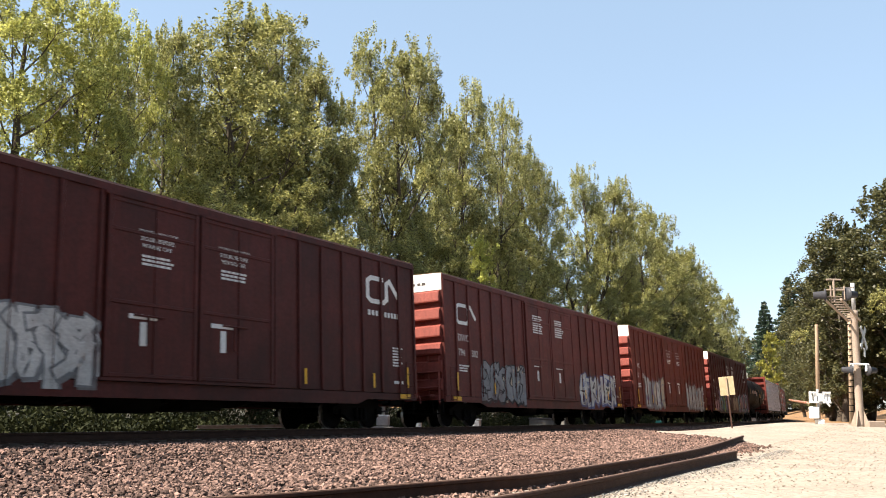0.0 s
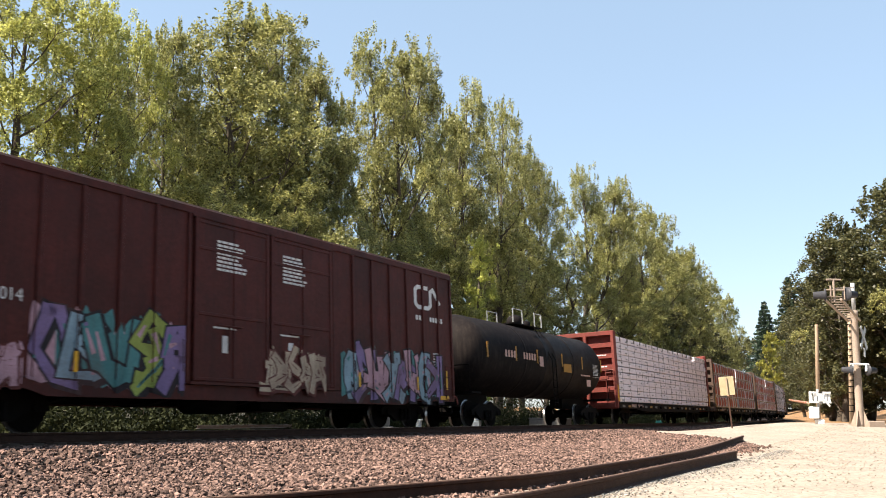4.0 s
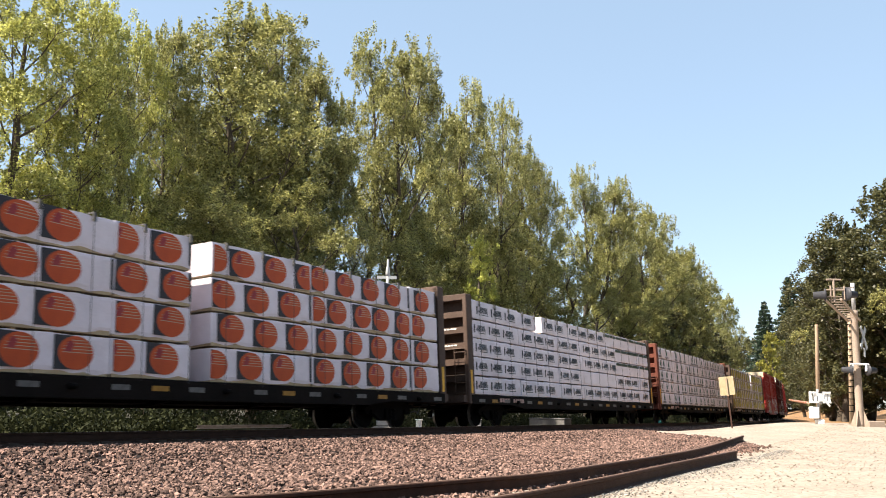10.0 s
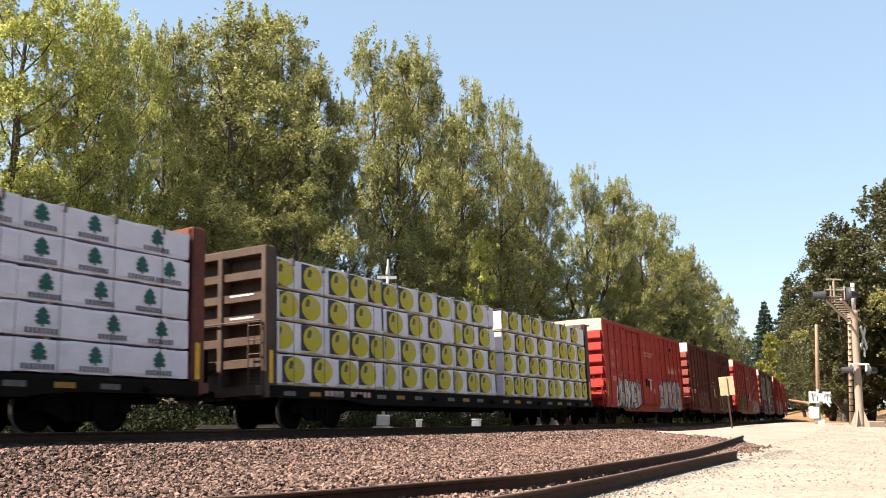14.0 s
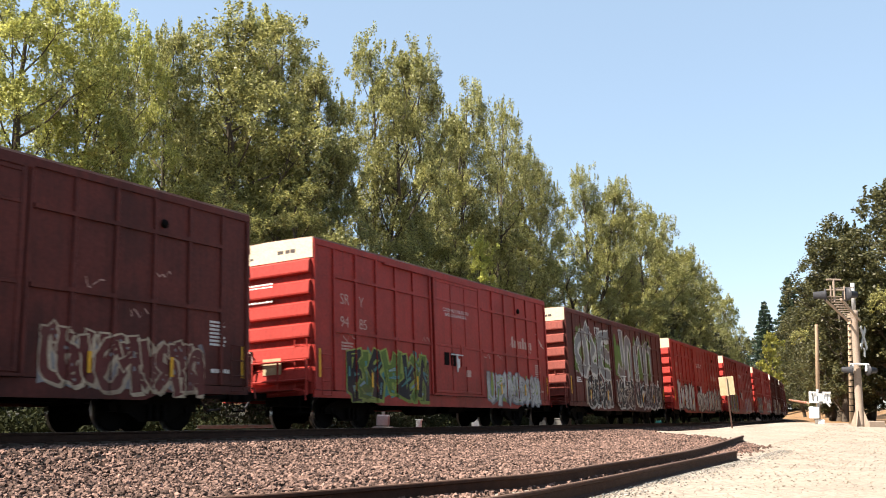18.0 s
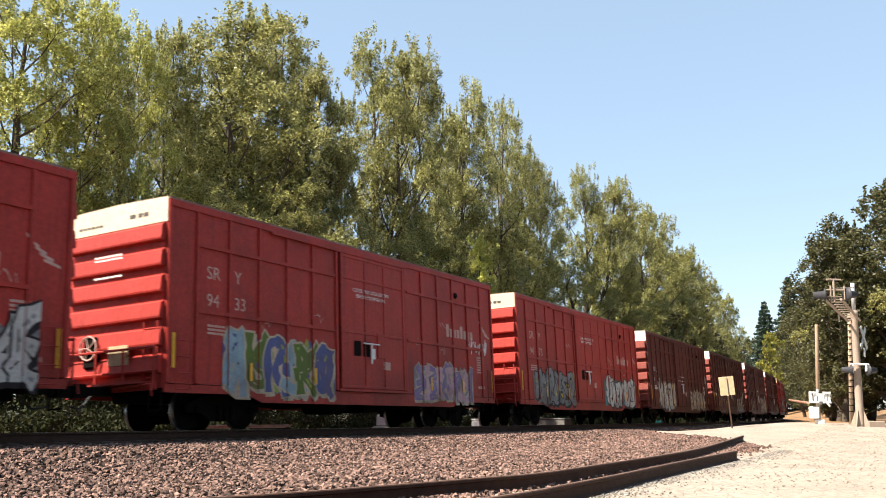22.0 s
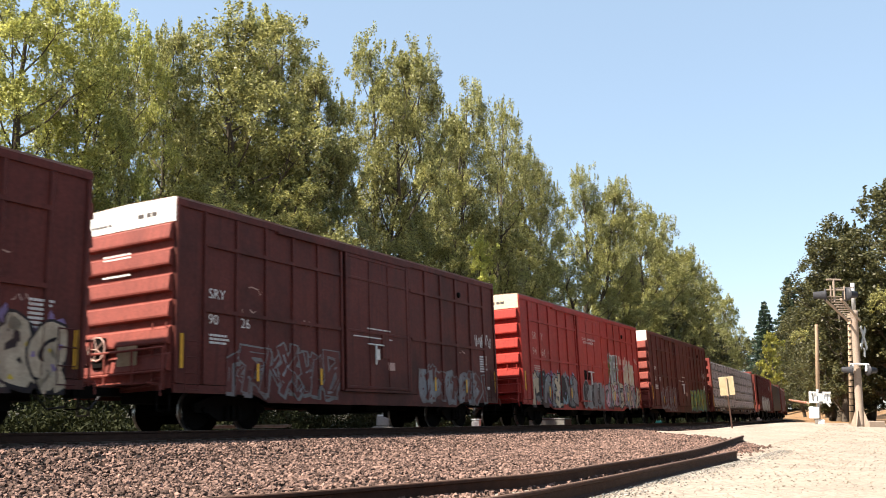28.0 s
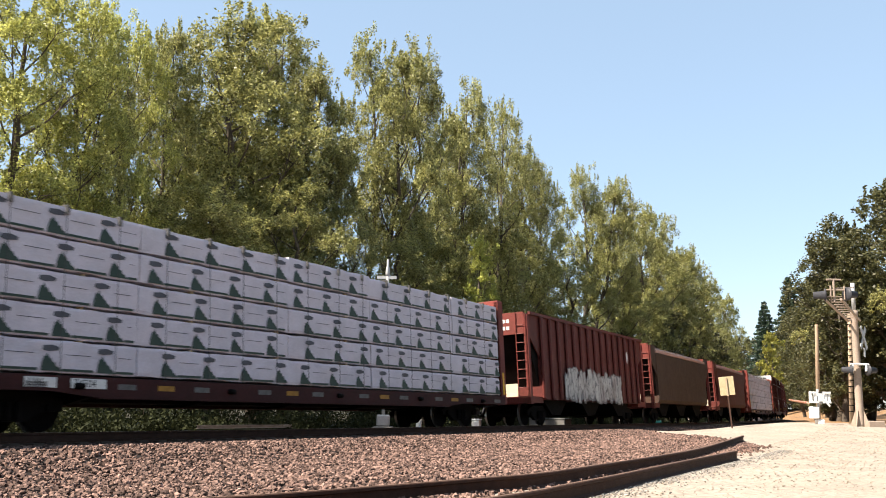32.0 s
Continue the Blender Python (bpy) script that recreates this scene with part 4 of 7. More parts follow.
def build_behind():
    """Fixtures on the far side of the track."""
    def at(s, d):
        p = along(s, d)
        return p, ground_z(p.x, p.y, s, d)
    s, d = station(-2.2, 36.5)
    p, z = at(s, d)
    m = tagged(new("signal_mast"), "grey railway signal mast on a white concrete foot behind the train", "signal")
    m.matrix_basis = pose(p.x, p.y, z, 0, 0, 0)
    part("foot", soft_box("foot", -0.42, -0.42, -0.2, 0.42, 0.42, 0.55, 0.06, concrete), concrete, m, "white concrete foot")
    part("pedestal", soft_box("pedestal", -0.25, -0.25, 0.55, 0.25, 0.25, 1.0, 0.05, galvanised), galvanised, m)
    part("mast", lathe("mast", [(0.9, 0.07), (6.6, 0.06)], "z", 12, galvanised), galvanised, m)
    part("cap", lathe("cap", [(6.5, 0.08), (6.55, 0.09), (6.8, 0.075), (6.88, 0.05), (7.12, 0.045), (7.16, 0.02)], "z", 12, galvanised), galvanised, m)
    part("bracket", boxes("bracket", [(-0.42, -0.05, 6.36, 0.36, 0.05, 6.48)], galvanised), galvanised, m)
    for (x, y), (w, h), name, label, mat in (((-0.85, 38.6), (0.12, 0.75), "marker_post", "white marker post behind the track", white_enamel), ((1.7, 43.0), (0.2, 0.75), "marker_post", "white marker post behind the track", white_enamel), ((6.0, 50.5), (1.0, 0.75), "equipment_case", "pale grey equipment case behind the track", concrete), ((-13.0, 24.5), (0.3, 0.5), "equipment_case", "small pale case in the scrub", concrete)):
        s, d = station(x, y)
        p, z = at(s, d)
        ob = tagged(new(name), label, "post" if "post" in name else "case", "")
        ob.matrix_basis = pose(p.x, p.y, z, 0, 0, -25)
        part("body", soft_box("body", -w, -w * 0.6, -0.1, w, w * 0.6, h, 0.03, mat), mat, ob)
        part("lid", soft_box("lid", -w - 0.03, -w * 0.6 - 0.03, h + 0.001, w + 0.03, w * 0.6 + 0.03, h + 0.05, 0.015, mat), mat, ob)
    s, d = station(-5.9, 30.6)
    p, z = at(s, d)
    pile = tagged(new("spare_rails"), "two bright steel rails lying beyond the track", "rails")
    pile.matrix_basis = rail_frame(s, False)
    pile.location = (p.x, p.y, z + 0.35)
    for k in range(2):
        part("rail", prism("rail", [(a * 0.8 + k * 0.5, b * 0.6 + k * 0.22) for a, b in RAIL], "x", -2.3, 2.3, rail_head), rail_head, pile)
    part("sleeper", boxes("sleeper", [(-2.3, -0.3, -0.4, -2.0, 0.7, 0.0), (2.0, -0.3, -0.4, 2.3, 0.7, 0.0)], tie_wood), tie_wood, pile)
    s, d = station(15.4, 65.5)
    p, z = at(s, d)
    b = tagged(new("junction_box"), "small teal box beside the rail", "box")
    b.matrix_basis = pose(p.x, p.y, z, 0, 0, -25)
    part("case", soft_box("case", -0.2, -0.15, -0.05, 0.2, 0.15, 0.45, 0.03, box_teal), box_teal, b)


build_sign()
build_mast()
build_gate()
build_poles()
build_behind()

# ======== running gear ========
WHEEL_R = 0.457
SPINS = {1: [], -1: []}


def add_truck(car, x):
    """A two-axle truck under a car, with its side frames and wheelsets."""
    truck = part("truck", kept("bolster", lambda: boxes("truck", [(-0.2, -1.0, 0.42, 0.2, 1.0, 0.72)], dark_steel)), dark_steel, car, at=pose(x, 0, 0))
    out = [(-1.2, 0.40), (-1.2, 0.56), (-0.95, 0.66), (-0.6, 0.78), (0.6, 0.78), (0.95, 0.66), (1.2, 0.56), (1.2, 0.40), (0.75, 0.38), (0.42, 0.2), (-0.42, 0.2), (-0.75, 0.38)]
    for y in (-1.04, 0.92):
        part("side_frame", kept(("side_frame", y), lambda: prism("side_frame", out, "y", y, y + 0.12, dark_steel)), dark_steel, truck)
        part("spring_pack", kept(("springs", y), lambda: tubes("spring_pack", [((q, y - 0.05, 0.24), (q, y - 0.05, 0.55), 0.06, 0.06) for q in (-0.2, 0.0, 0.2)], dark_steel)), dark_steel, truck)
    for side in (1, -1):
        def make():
            me = lathe("wheelset", [(-1.1, 0.08), (-0.8, 0.08), (-0.79, WHEEL_R - 0.04), (-0.77, WHEEL_R - 0.004), (-0.68, WHEEL_R), (-0.67, WHEEL_R + 0.026), (-0.645, WHEEL_R + 0.026), (-0.635, 0.3), (-0.62, 0.09), (0.62, 0.09), (0.635, 0.3), (0.645, WHEEL_R + 0.026), (0.67, WHEEL_R + 0.026), (0.68, WHEEL_R), (0.77, WHEEL_R - 0.004), (0.79, WHEEL_R - 0.04), (0.8, 0.08), (1.1, 0.08)], "y", 28, wheel_steel_shaded, smooth=False)
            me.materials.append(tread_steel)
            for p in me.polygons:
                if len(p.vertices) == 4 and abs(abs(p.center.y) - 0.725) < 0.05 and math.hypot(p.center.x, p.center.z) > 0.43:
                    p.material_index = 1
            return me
        w = part("wheelset", kept("wheelset", make), wheel_steel_shaded, truck, at=pose(side * 0.89, 0, WHEEL_R))
        SPINS[side].append(w)
    return truck


def add_coupler(car, x, way):
    part("coupler", kept(("coupler", way), lambda: boxes("coupler", [(0 if way > 0 else -1.0, -0.09, 0.78, 1.0 if way > 0 else 0, 0.09, 0.95), (way * 1.0 - 0.16, -0.17, 0.72, way * 1.0 + 0.16, 0.15, 1.0)], dark_steel)), dark_steel, car, at=pose(x, 0, 0))
    part("air_hose", kept(("hose", way), lambda: tubes("air_hose", [((way * 0.25, 0.35, 0.85), (way * 0.6, 0.32, 0.5), 0.025, 0.025), ((way * 0.6, 0.32, 0.5), (way * 0.95, 0.2, 0.55), 0.025, 0.025)], mark_black)), mark_black, car, at=pose(x, 0, 0))


CARS = []


def start_car(name, label, category, front, length, group):
    car = tagged(new(name), label, category, group)
    CARS.append((car, front + length / 2))
    return car


def side_bars(car, rows, y, material, name="stencil"):
    """Rows of tiny lettering too small to read: plain bars (x, z, width, height)."""
    part(name, boxes(name, [(x, y, z, x + w, y + 0.003, z + h) for x, z, w, h in rows], material), material, car)


def stencil_block(x, z, lines, width, h, rnd):
    rows = []
    for i in range(lines):
        q = x
        end = x + width * rnd.uniform(0.75, 1.0)
        while q < end - 0.05:
            w = rnd.uniform(0.08, 0.2) * width
            rows.append((q, z - i * h * 1.7, min(w, end - q), h))
            q += w + 0.03 * width
    return rows


def clipped(pts, axis, lo, hi):
    """A flat outline cut to a band along one axis."""
    for sign, lim in ((1, lo), (-1, -hi)):
        out = []
        for p, q in zip(pts, pts[1:] + pts[:1]):
            a, b = sign * p[axis] - lim, sign * q[axis] - lim
            if a >= 0:
                out.append(p)
            if (a < 0) != (b < 0):
                f = a / (a - b)
                out.append((p[0] + (q[0] - p[0]) * f, p[1] + (q[1] - p[1]) * f))
        pts = out
        if len(pts) < 3:
            return []
    return pts


# bent skeletons of the sprayed shapes, in a unit square
SHAPES = [
    [[(0.02, 0.0), (0.08, 1.0)], [(0.95, 1.0), (0.2, 0.52), (0.98, 0.0)]],
    [[(0.92, 0.85), (0.5, 1.0), (0.1, 0.8), (0.45, 0.5), (0.9, 0.3), (0.5, 0.0), (0.05, 0.12)]],
    [[(0.05, 0.0), (0.1, 0.95), (0.8, 0.95), (0.82, 0.55), (0.2, 0.48), (0.95, 0.0)]],
    [[(0.95, 1.0), (0.15, 0.92), (0.08, 0.06), (0.95, 0.0)], [(0.15, 0.5), (0.8, 0.54)]],
    [[(0.3, 0.04), (0.04, 0.45), (0.25, 0.95), (0.8, 0.95), (0.96, 0.45), (0.7, 0.02), (0.3, 0.04)]],
    [[(0.0, 0.0), (0.4, 1.0), (0.62, 0.95), (0.98, 0.0)], [(0.22, 0.34), (0.8, 0.38)]],
    [[(0.5, 0.0), (0.5, 0.94)], [(0.0, 0.9), (0.5, 0.98), (1.0, 0.86)]],
    [[(0.02, 1.0), (0.1, 0.2), (0.5, 0.0), (0.88, 0.2), (0.96, 1.0)]],
    [[(0.02, 0.0), (0.15, 0.98), (0.5, 0.35), (0.86, 1.0), (0.98, 0.02)]],
]


def graffiti(car, x0, x1, z0, z1, y, fill, edge, extra, seed, ribs=(), belts=(), name="graffiti", label="sprayed graffiti in interlocked shapes"):
    """A sprayed piece: a jagged ground, then interlocked bent bands with an outline, a fill, glints and drips, in thin layers."""
    rnd = random.Random(seed)
    V, F, I = [], [], []
    fills = list(fill) if isinstance(fill, (list, tuple)) else [fill]
    cols = [edge] + fills + list(extra)
    first_extra = 1 + len(fills)
    H, lift = z1 - z0, [0.001]

    def poly(pts, mat):
        pts = clipped(clipped(list(pts), 0, x0, x1), 1, z0 - 0.12, z1 + 0.18)
        if not pts:
            return
        k = len(V)
        V.extend((px, y - lift[0], pz) for px, pz in pts)
        F.append(tuple(range(k, k + len(pts))))
        I.append(mat)
        for axis, bands, half, proud in ((0, ribs, 0.05, 0.038), (1, belts, 0.045, 0.0435)):
            for c in bands:
                if min(p[axis] for p in pts) < c + half and max(p[axis] for p in pts) > c - half:
                    cut = clipped(pts, axis, c - half, c + half)
                    if cut:
                        k = len(V)
                        V.extend((px, y - proud - lift[0] * 0.4, pz) for px, pz in cut)
                        F.append(tuple(range(k, k + len(cut))))
                        I.append(mat)

    def band(pts, widths, mat, grow=0.0):
        """A mitred ribbon along a bent line."""
        sides = []
        for i, p in enumerate(pts):
            a = pts[max(0, i - 1)]
            b = pts[min(len(pts) - 1, i + 1)]
            dx, dz = b[0] - a[0], b[1] - a[1]
            n = math.hypot(dx, dz) or 1.0
            w = widths[i] + grow
            ex = (-1 if i == 0 else 1 if i == len(pts) - 1 else 0) * (widths[i] * 0.55 + grow)
            cx, cz = p[0] + dx / n * ex, p[1] + dz / n * ex
            sides.append(((cx - dz / n * w, cz + dx / n * w), (cx + dz / n * w, cz - dx / n * w)))
        for (a, b), (c, d) in zip(sides, sides[1:]):
            poly([a, b, d, c], mat)

    def curved(pts, turns):
        for k in range(turns):
            out = [pts[0]]
            for p, q in zip(pts, pts[1:]):
                out += [(p[0] * 0.75 + q[0] * 0.25, p[1] * 0.75 + q[1] * 0.25), (p[0] * 0.25 + q[0] * 0.75, p[1] * 0.25 + q[1] * 0.75)]
            pts = out + [pts[-1]]
        return pts

    # ground colours with a flaming upper edge
    for e in range(first_extra, len(cols)):
        if e == first_extra or rnd.random() < 0.5:
            a = x0 if e == first_extra else rnd.uniform(x0, x1 - H)
            b = x1 if e == first_extra else min(x1, a + H * rnd.uniform(1.0, 2.5))
            n = max(4, int((b - a) / H * 6))
            lift[0] += 0.0005
            for i in range(n):
                u, v = a + (b - a) * i / n, a + (b - a) * (i + 1) / n
                hi = z0 + H * rnd.uniform(0.72, 0.98)
                poly([(u, z0 + H * rnd.uniform(0.0, 0.12)), (v, z0 + H * rnd.uniform(0.0, 0.12)), (v, hi - H * rnd.uniform(0, 0.2)), (u + (v - u) * rnd.uniform(0.2, 0.8), hi + H * rnd.uniform(0.0, 0.1)), (u, hi - H * rnd.uniform(0, 0.2))], e)
    turns = seed % 3
    letters, x = [], x0 + 0.1 * H
    while x < x1 - 0.3 * H:
        w = min(H * (rnd.uniform(0.62, 0.84) if H > 1.8 else rnd.uniform(0.4, 0.66)), x1 - x - 0.06 * H)
        shear, tall, drop = rnd.uniform(-0.14, 0.22), rnd.uniform(0.74, 0.9), rnd.uniform(0.04, 0.1)
        flip, upset = rnd.random() < 0.5, rnd.random() < 0.5
        lines = []
        kind = list(rnd.choice(SHAPES))
        if H < 1.8:
            kind.append([(rnd.uniform(0, 1), rnd.uniform(0, 0.4)), (rnd.uniform(0.1, 0.9), rnd.uniform(0.3, 0.7)), (rnd.uniform(-0.2, 1.2), rnd.uniform(0.6, 1.05))])
        if rnd.random() < 0.5 and H < 1.8:
            kind.append([(rnd.uniform(-0.1, 0.3), rnd.uniform(0.4, 1.0)), (rnd.uniform(0.7, 1.2), rnd.uniform(0.4, 1.0))])
        for line in kind:
            pts = [((1 - u if flip else u) * w + x + shear * v * H * 0.5 + rnd.uniform(-0.09, 0.09) * H, z0 + H * (drop + (1 - v if upset else v) * tall) + rnd.uniform(-0.07, 0.07) * H) for u, v in line]
            pts = curved(pts, turns)
            wide = [H * rnd.uniform(0.06, 0.11) * (1.15 if i in (0, len(pts) - 1) else 1.0) for i in range(len(pts))]
            lines.append((pts, wide))
        letters.append(lines)
        x += w * (0.95 if H > 1.8 else rnd.uniform(0.74, 0.9))
    lift[0] += 0.0006
    for lines in letters:
        for pts, wide in lines:
            band([(px + 0.05 * H, pz - 0.045 * H) for px, pz in pts], wide, 0, 0.03 * H)
    for n, lines in enumerate(letters):
        lift[0] += 0.0005
        for pts, wide in lines:
            band(pts, wide, 0, 0.036 * H)
        for pts, wide in lines:
            lift[0] += 0.0005
            band(pts, wide, 1 + n % len(fills))
        lift[0] += 0.0004
        for pts, wide in lines:
            for q in range(2):
                i = rnd.randrange(len(pts) - 1)
                (ax, az), (bx, bz) = pts[i], pts[i + 1]
                f, g = rnd.uniform(0.1, 0.4), rnd.uniform(0.55, 0.95)
                mat = rnd.randrange(first_extra, len(cols)) if len(cols) > first_extra and rnd.random() < 0.6 else 0
                band([(ax + (bx - ax) * f, az + (bz - az) * f), (ax + (bx - ax) * g, az + (bz - az) * g)], [0.035 * H, 0.015 * H] if mat else [0.012 * H, 0.01 * H], mat)
    lift[0] += 0.0004
    for q in range(int((x1 - x0) / H * 2)):
        cx, r = rnd.uniform(x0 + 0.1, x1 - 0.1), H * rnd.uniform(0.012, 0.035)
        mat = rnd.randrange(1, len(cols))
        cz = z0 + H * rnd.uniform(0.0, 1.0)
        poly([(cx + r * math.cos(a), cz + r * math.sin(a) * rnd.uniform(0.8, 1.6)) for a in (math.pi / 4 * i for i in range(8))], mat)
    return part(name, mesh_of(name, V, F, cols, I), cols[0], car, label)


def scrawl(car, x0, x1, z0, z1, y, seed, material):
    """A quick tag: one thin sprayed line that loops and doubles back."""
    rnd = random.Random(seed)
    V, F = [], []
    n = int((x1 - x0) / (z1 - z0) * 9) + 6
    pts = [(x0 + (x1 - x0) * min(1.0, max(0.0, i / n + rnd.uniform(-0.1, 0.1))), z0 + (z1 - z0) * ((0.15 if i % 2 else 0.85) + rnd.uniform(-0.25, 0.15))) for i in range(n)]
    for k in range(2):
        out = [pts[0]]
        for p, q in zip(pts, pts[1:]):
            out += [(p[0] * 0.75 + q[0] * 0.25, p[1] * 0.75 + q[1] * 0.25), (p[0] * 0.25 + q[0] * 0.75, p[1] * 0.25 + q[1] * 0.75)]
        pts = out + [pts[-1]]
    for (ax, az), (bx, bz) in zip(pts, pts[1:]):
        m = math.hypot(bx - ax, bz - az) or 1
        ox, oz = -(bz - az) / m * 0.014, (bx - ax) / m * 0.014
        k = len(V)
        V += [(ax - ox, y, az - oz), (bx - ox, y, bz - oz), (bx + ox, y, bz + oz), (ax + ox, y, az + oz)]
        F.append((k, k + 1, k + 2, k + 3))
        y -= 0.00008
    part("tag", mesh_of("tag", V, F, [material]), material, car, "quick tag in a thin sprayed line")


def company_sign(car, x, z, k):
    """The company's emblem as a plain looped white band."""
    pts = [Vector(p) for p in ((0.95, 1.0), (0.2, 1.0), (0.0, 0.85), (0.0, 0.15), (0.2, 0.0), (0.95, 0.0), (1.15, 0.15), (1.15, 0.85), (1.35, 0.98), (1.9, 0.3))]
    V = []
    for i, p in enumerate(pts):
        a = (p - pts[i - 1]).normalized() if i else (pts[1] - p).normalized()
        b = (pts[i + 1] - p).normalized() if i + 1 < len(pts) else a
        m = (a + b).normalized()
        side = Vector((-m.y, m.x)) * 0.1 / max(0.5, m.dot(a))
        V += [(x + k * q.x, -1.537, z + k * 0.8 * q.y) for q in (p - side, p + side)]
    F = [(2 * i, 2 * i + 2, 2 * i + 3, 2 * i + 1) for i in range(len(pts) - 1)]
    part("company_emblem", mesh_of("company_emblem", V, F, [letter_white]), letter_white, car, "white looped company emblem")
    if x > 0:
        side_bars(car, [(x + i * 0.19, z - 0.42, 0.12, 0.15) for i in range(3)] + [(x + 0.85 + i * 0.17, z - 0.42, 0.11, 0.15) for i in range(5)], -1.537, letter_white)


# ======== boxcars ========
def boxcar(front, length, high, paint, style, number, trim, seed, art=(), label="", mark=letter_white, rear_mark=True, emblem=None, initials="SRY", tags=()):
    rnd = random.Random(seed)
    car = start_car("boxcar", label, "boxcar", front, length, "freight cars")
    L, W, SILL = length / 2, 1.53, 0.98
    end_paint = paint if paint is red_paint else end_oxide_lit
    key = (length, high, paint.name, style)
    for y, nm in ((-1, "side_wall"), (1, "side_wall")):
        part(nm, kept((key, "side", y), lambda: boxes(nm, [(-L, min(y * W, y * (W - 0.05)), SILL, L, max(y * W, y * (W - 0.05)), high - 0.06)], paint)), paint, car)
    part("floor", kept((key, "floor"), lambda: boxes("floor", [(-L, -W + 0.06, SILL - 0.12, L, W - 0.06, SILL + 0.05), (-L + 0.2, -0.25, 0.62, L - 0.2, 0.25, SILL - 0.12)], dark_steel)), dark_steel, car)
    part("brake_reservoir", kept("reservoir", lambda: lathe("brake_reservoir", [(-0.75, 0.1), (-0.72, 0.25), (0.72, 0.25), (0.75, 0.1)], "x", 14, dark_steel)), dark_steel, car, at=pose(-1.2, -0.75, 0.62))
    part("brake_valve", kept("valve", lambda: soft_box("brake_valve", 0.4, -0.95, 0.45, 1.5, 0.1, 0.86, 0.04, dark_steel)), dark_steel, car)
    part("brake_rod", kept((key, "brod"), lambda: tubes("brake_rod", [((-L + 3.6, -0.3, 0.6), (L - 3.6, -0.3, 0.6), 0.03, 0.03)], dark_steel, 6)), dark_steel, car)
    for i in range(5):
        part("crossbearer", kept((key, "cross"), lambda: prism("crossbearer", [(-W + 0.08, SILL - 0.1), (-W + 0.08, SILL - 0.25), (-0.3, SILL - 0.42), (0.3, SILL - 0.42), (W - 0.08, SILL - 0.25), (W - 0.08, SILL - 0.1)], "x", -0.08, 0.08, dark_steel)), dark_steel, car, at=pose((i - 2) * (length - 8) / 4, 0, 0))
    part("roof", kept((key, "roof"), lambda: prism("roof", [(-W - 0.03, high - 0.06), (-W - 0.03, high), (-W + 0.3, high + 0.025), (0, high + 0.05), (W - 0.3, high + 0.025), (W + 0.03, high), (W + 0.03, high - 0.06)], "x", -L + 0.01, L - 0.01, roof_grey)), roof_grey, car)
    nseam = int(length / 1.25)
    seam = kept((key, "seam"), lambda: prism("roof_seam", [(-W, high + 0.004), (-W + 0.3, high + 0.06), (0, high + 0.085), (W - 0.3, high + 0.06), (W, high + 0.004)], "x", -0.03, 0.03, roof_grey))
    for i in range(nseam):
        part("roof_seam", seam, roof_grey, car, at=pose(-L + (i + 0.5) * length / nseam, 0, 0))
    part("eave", kept((key, "eave"), lambda: boxes("eave", [(-L, -W - 0.045, high - 0.2, L, -W, high - 0.05), (-L, W, high - 0.2, L, W + 0.045, high - 0.05)], paint)), paint, car)
    # lower sill, deeper in the middle
    dip = 0.17 if style == "plug" else 0.14
    for y in (-W - 0.012, W - 0.038):
        part("side_sill", kept((key, "sill", y), lambda: prism("side_sill", [(-L, SILL - 0.02), (-L, SILL - 0.2), (-L + 2.6, SILL - 0.2), (-L + 3.1, SILL - 0.2 - dip), (L - 3.1, SILL - 0.2 - dip), (L - 2.6, SILL - 0.2), (L, SILL - 0.2), (L, SILL - 0.02)], "y", y, y + 0.05, paint)), paint, car)
    # doors and ribs on both sides
    if style == "plug":
        doors = [(-1.55, 1.75)]
        cols_ = 6
    else:
        doors = [(-2.55, -0.03), (0.03, 2.55)]
        cols_ = 7
    d0, d1 = doors[0][0], doors[-1][1]
    rib_x = [-L + 0.055] + [-L + 0.9 + (d0 - 0.12 + L - 0.9) * i / (cols_ - 1) for i in range(cols_)] + [d1 + 0.12 + (L - 0.9 - d1 - 0.12) * i / (cols_ - 1) for i in range(cols_)] + [L - 0.055]
    rib = kept((key, "rib"), lambda: soft_box("side_rib", -0.05, -0.05, SILL, 0.05, 0.0, high - 0.2, 0.015, paint))
    for sgn in (-1, 1):
        for x in rib_x:
            part("side_rib", rib, paint, car, at=pose(x, sgn * W, 0, 0, 0, 0 if sgn < 0 else 180))
        if style == "plug":
            for z in (high - 0.95, high - 2.45):
                for a, b in ((-L + 0.9, d0 - 0.2), (d1 + 0.2, L - 0.9)):
                    part("side_belt", kept((key, "belt", a, z, sgn), lambda: boxes("side_belt", [(a, sgn * W - 0.055, z - 0.045, b, sgn * W + 0.055, z + 0.045)], paint)), paint, car)
        for a, b in doors:
            y = sgn * (W + 0.035)
            door = part("door", kept((key, "door", a, sgn), lambda: soft_box("door", a, y - 0.035, SILL + 0.05, b, y + 0.035, high - 0.25, 0.008, paint)), paint, car)
            for fx in (a + 0.06, b - 0.06):
                part("door_stile", kept((key, "stile", fx, sgn), lambda: soft_box("door_stile", fx - 0.06, y - 0.06, SILL + 0.06, fx + 0.06, y + 0.06, high - 0.26, 0.012, paint)), paint, door)
            for fz in (SILL + 0.11, high - 0.95, high - 2.45, high - 0.34):
                part("door_rail", kept((key, "drail", a, fz, sgn), lambda: soft_box("door_rail", a + 0.12, y - 0.055, fz - 0.04, b - 0.12, y + 0.055, fz + 0.04, 0.01, paint)), paint, door)
            yy = sgn * (W + 0.11)
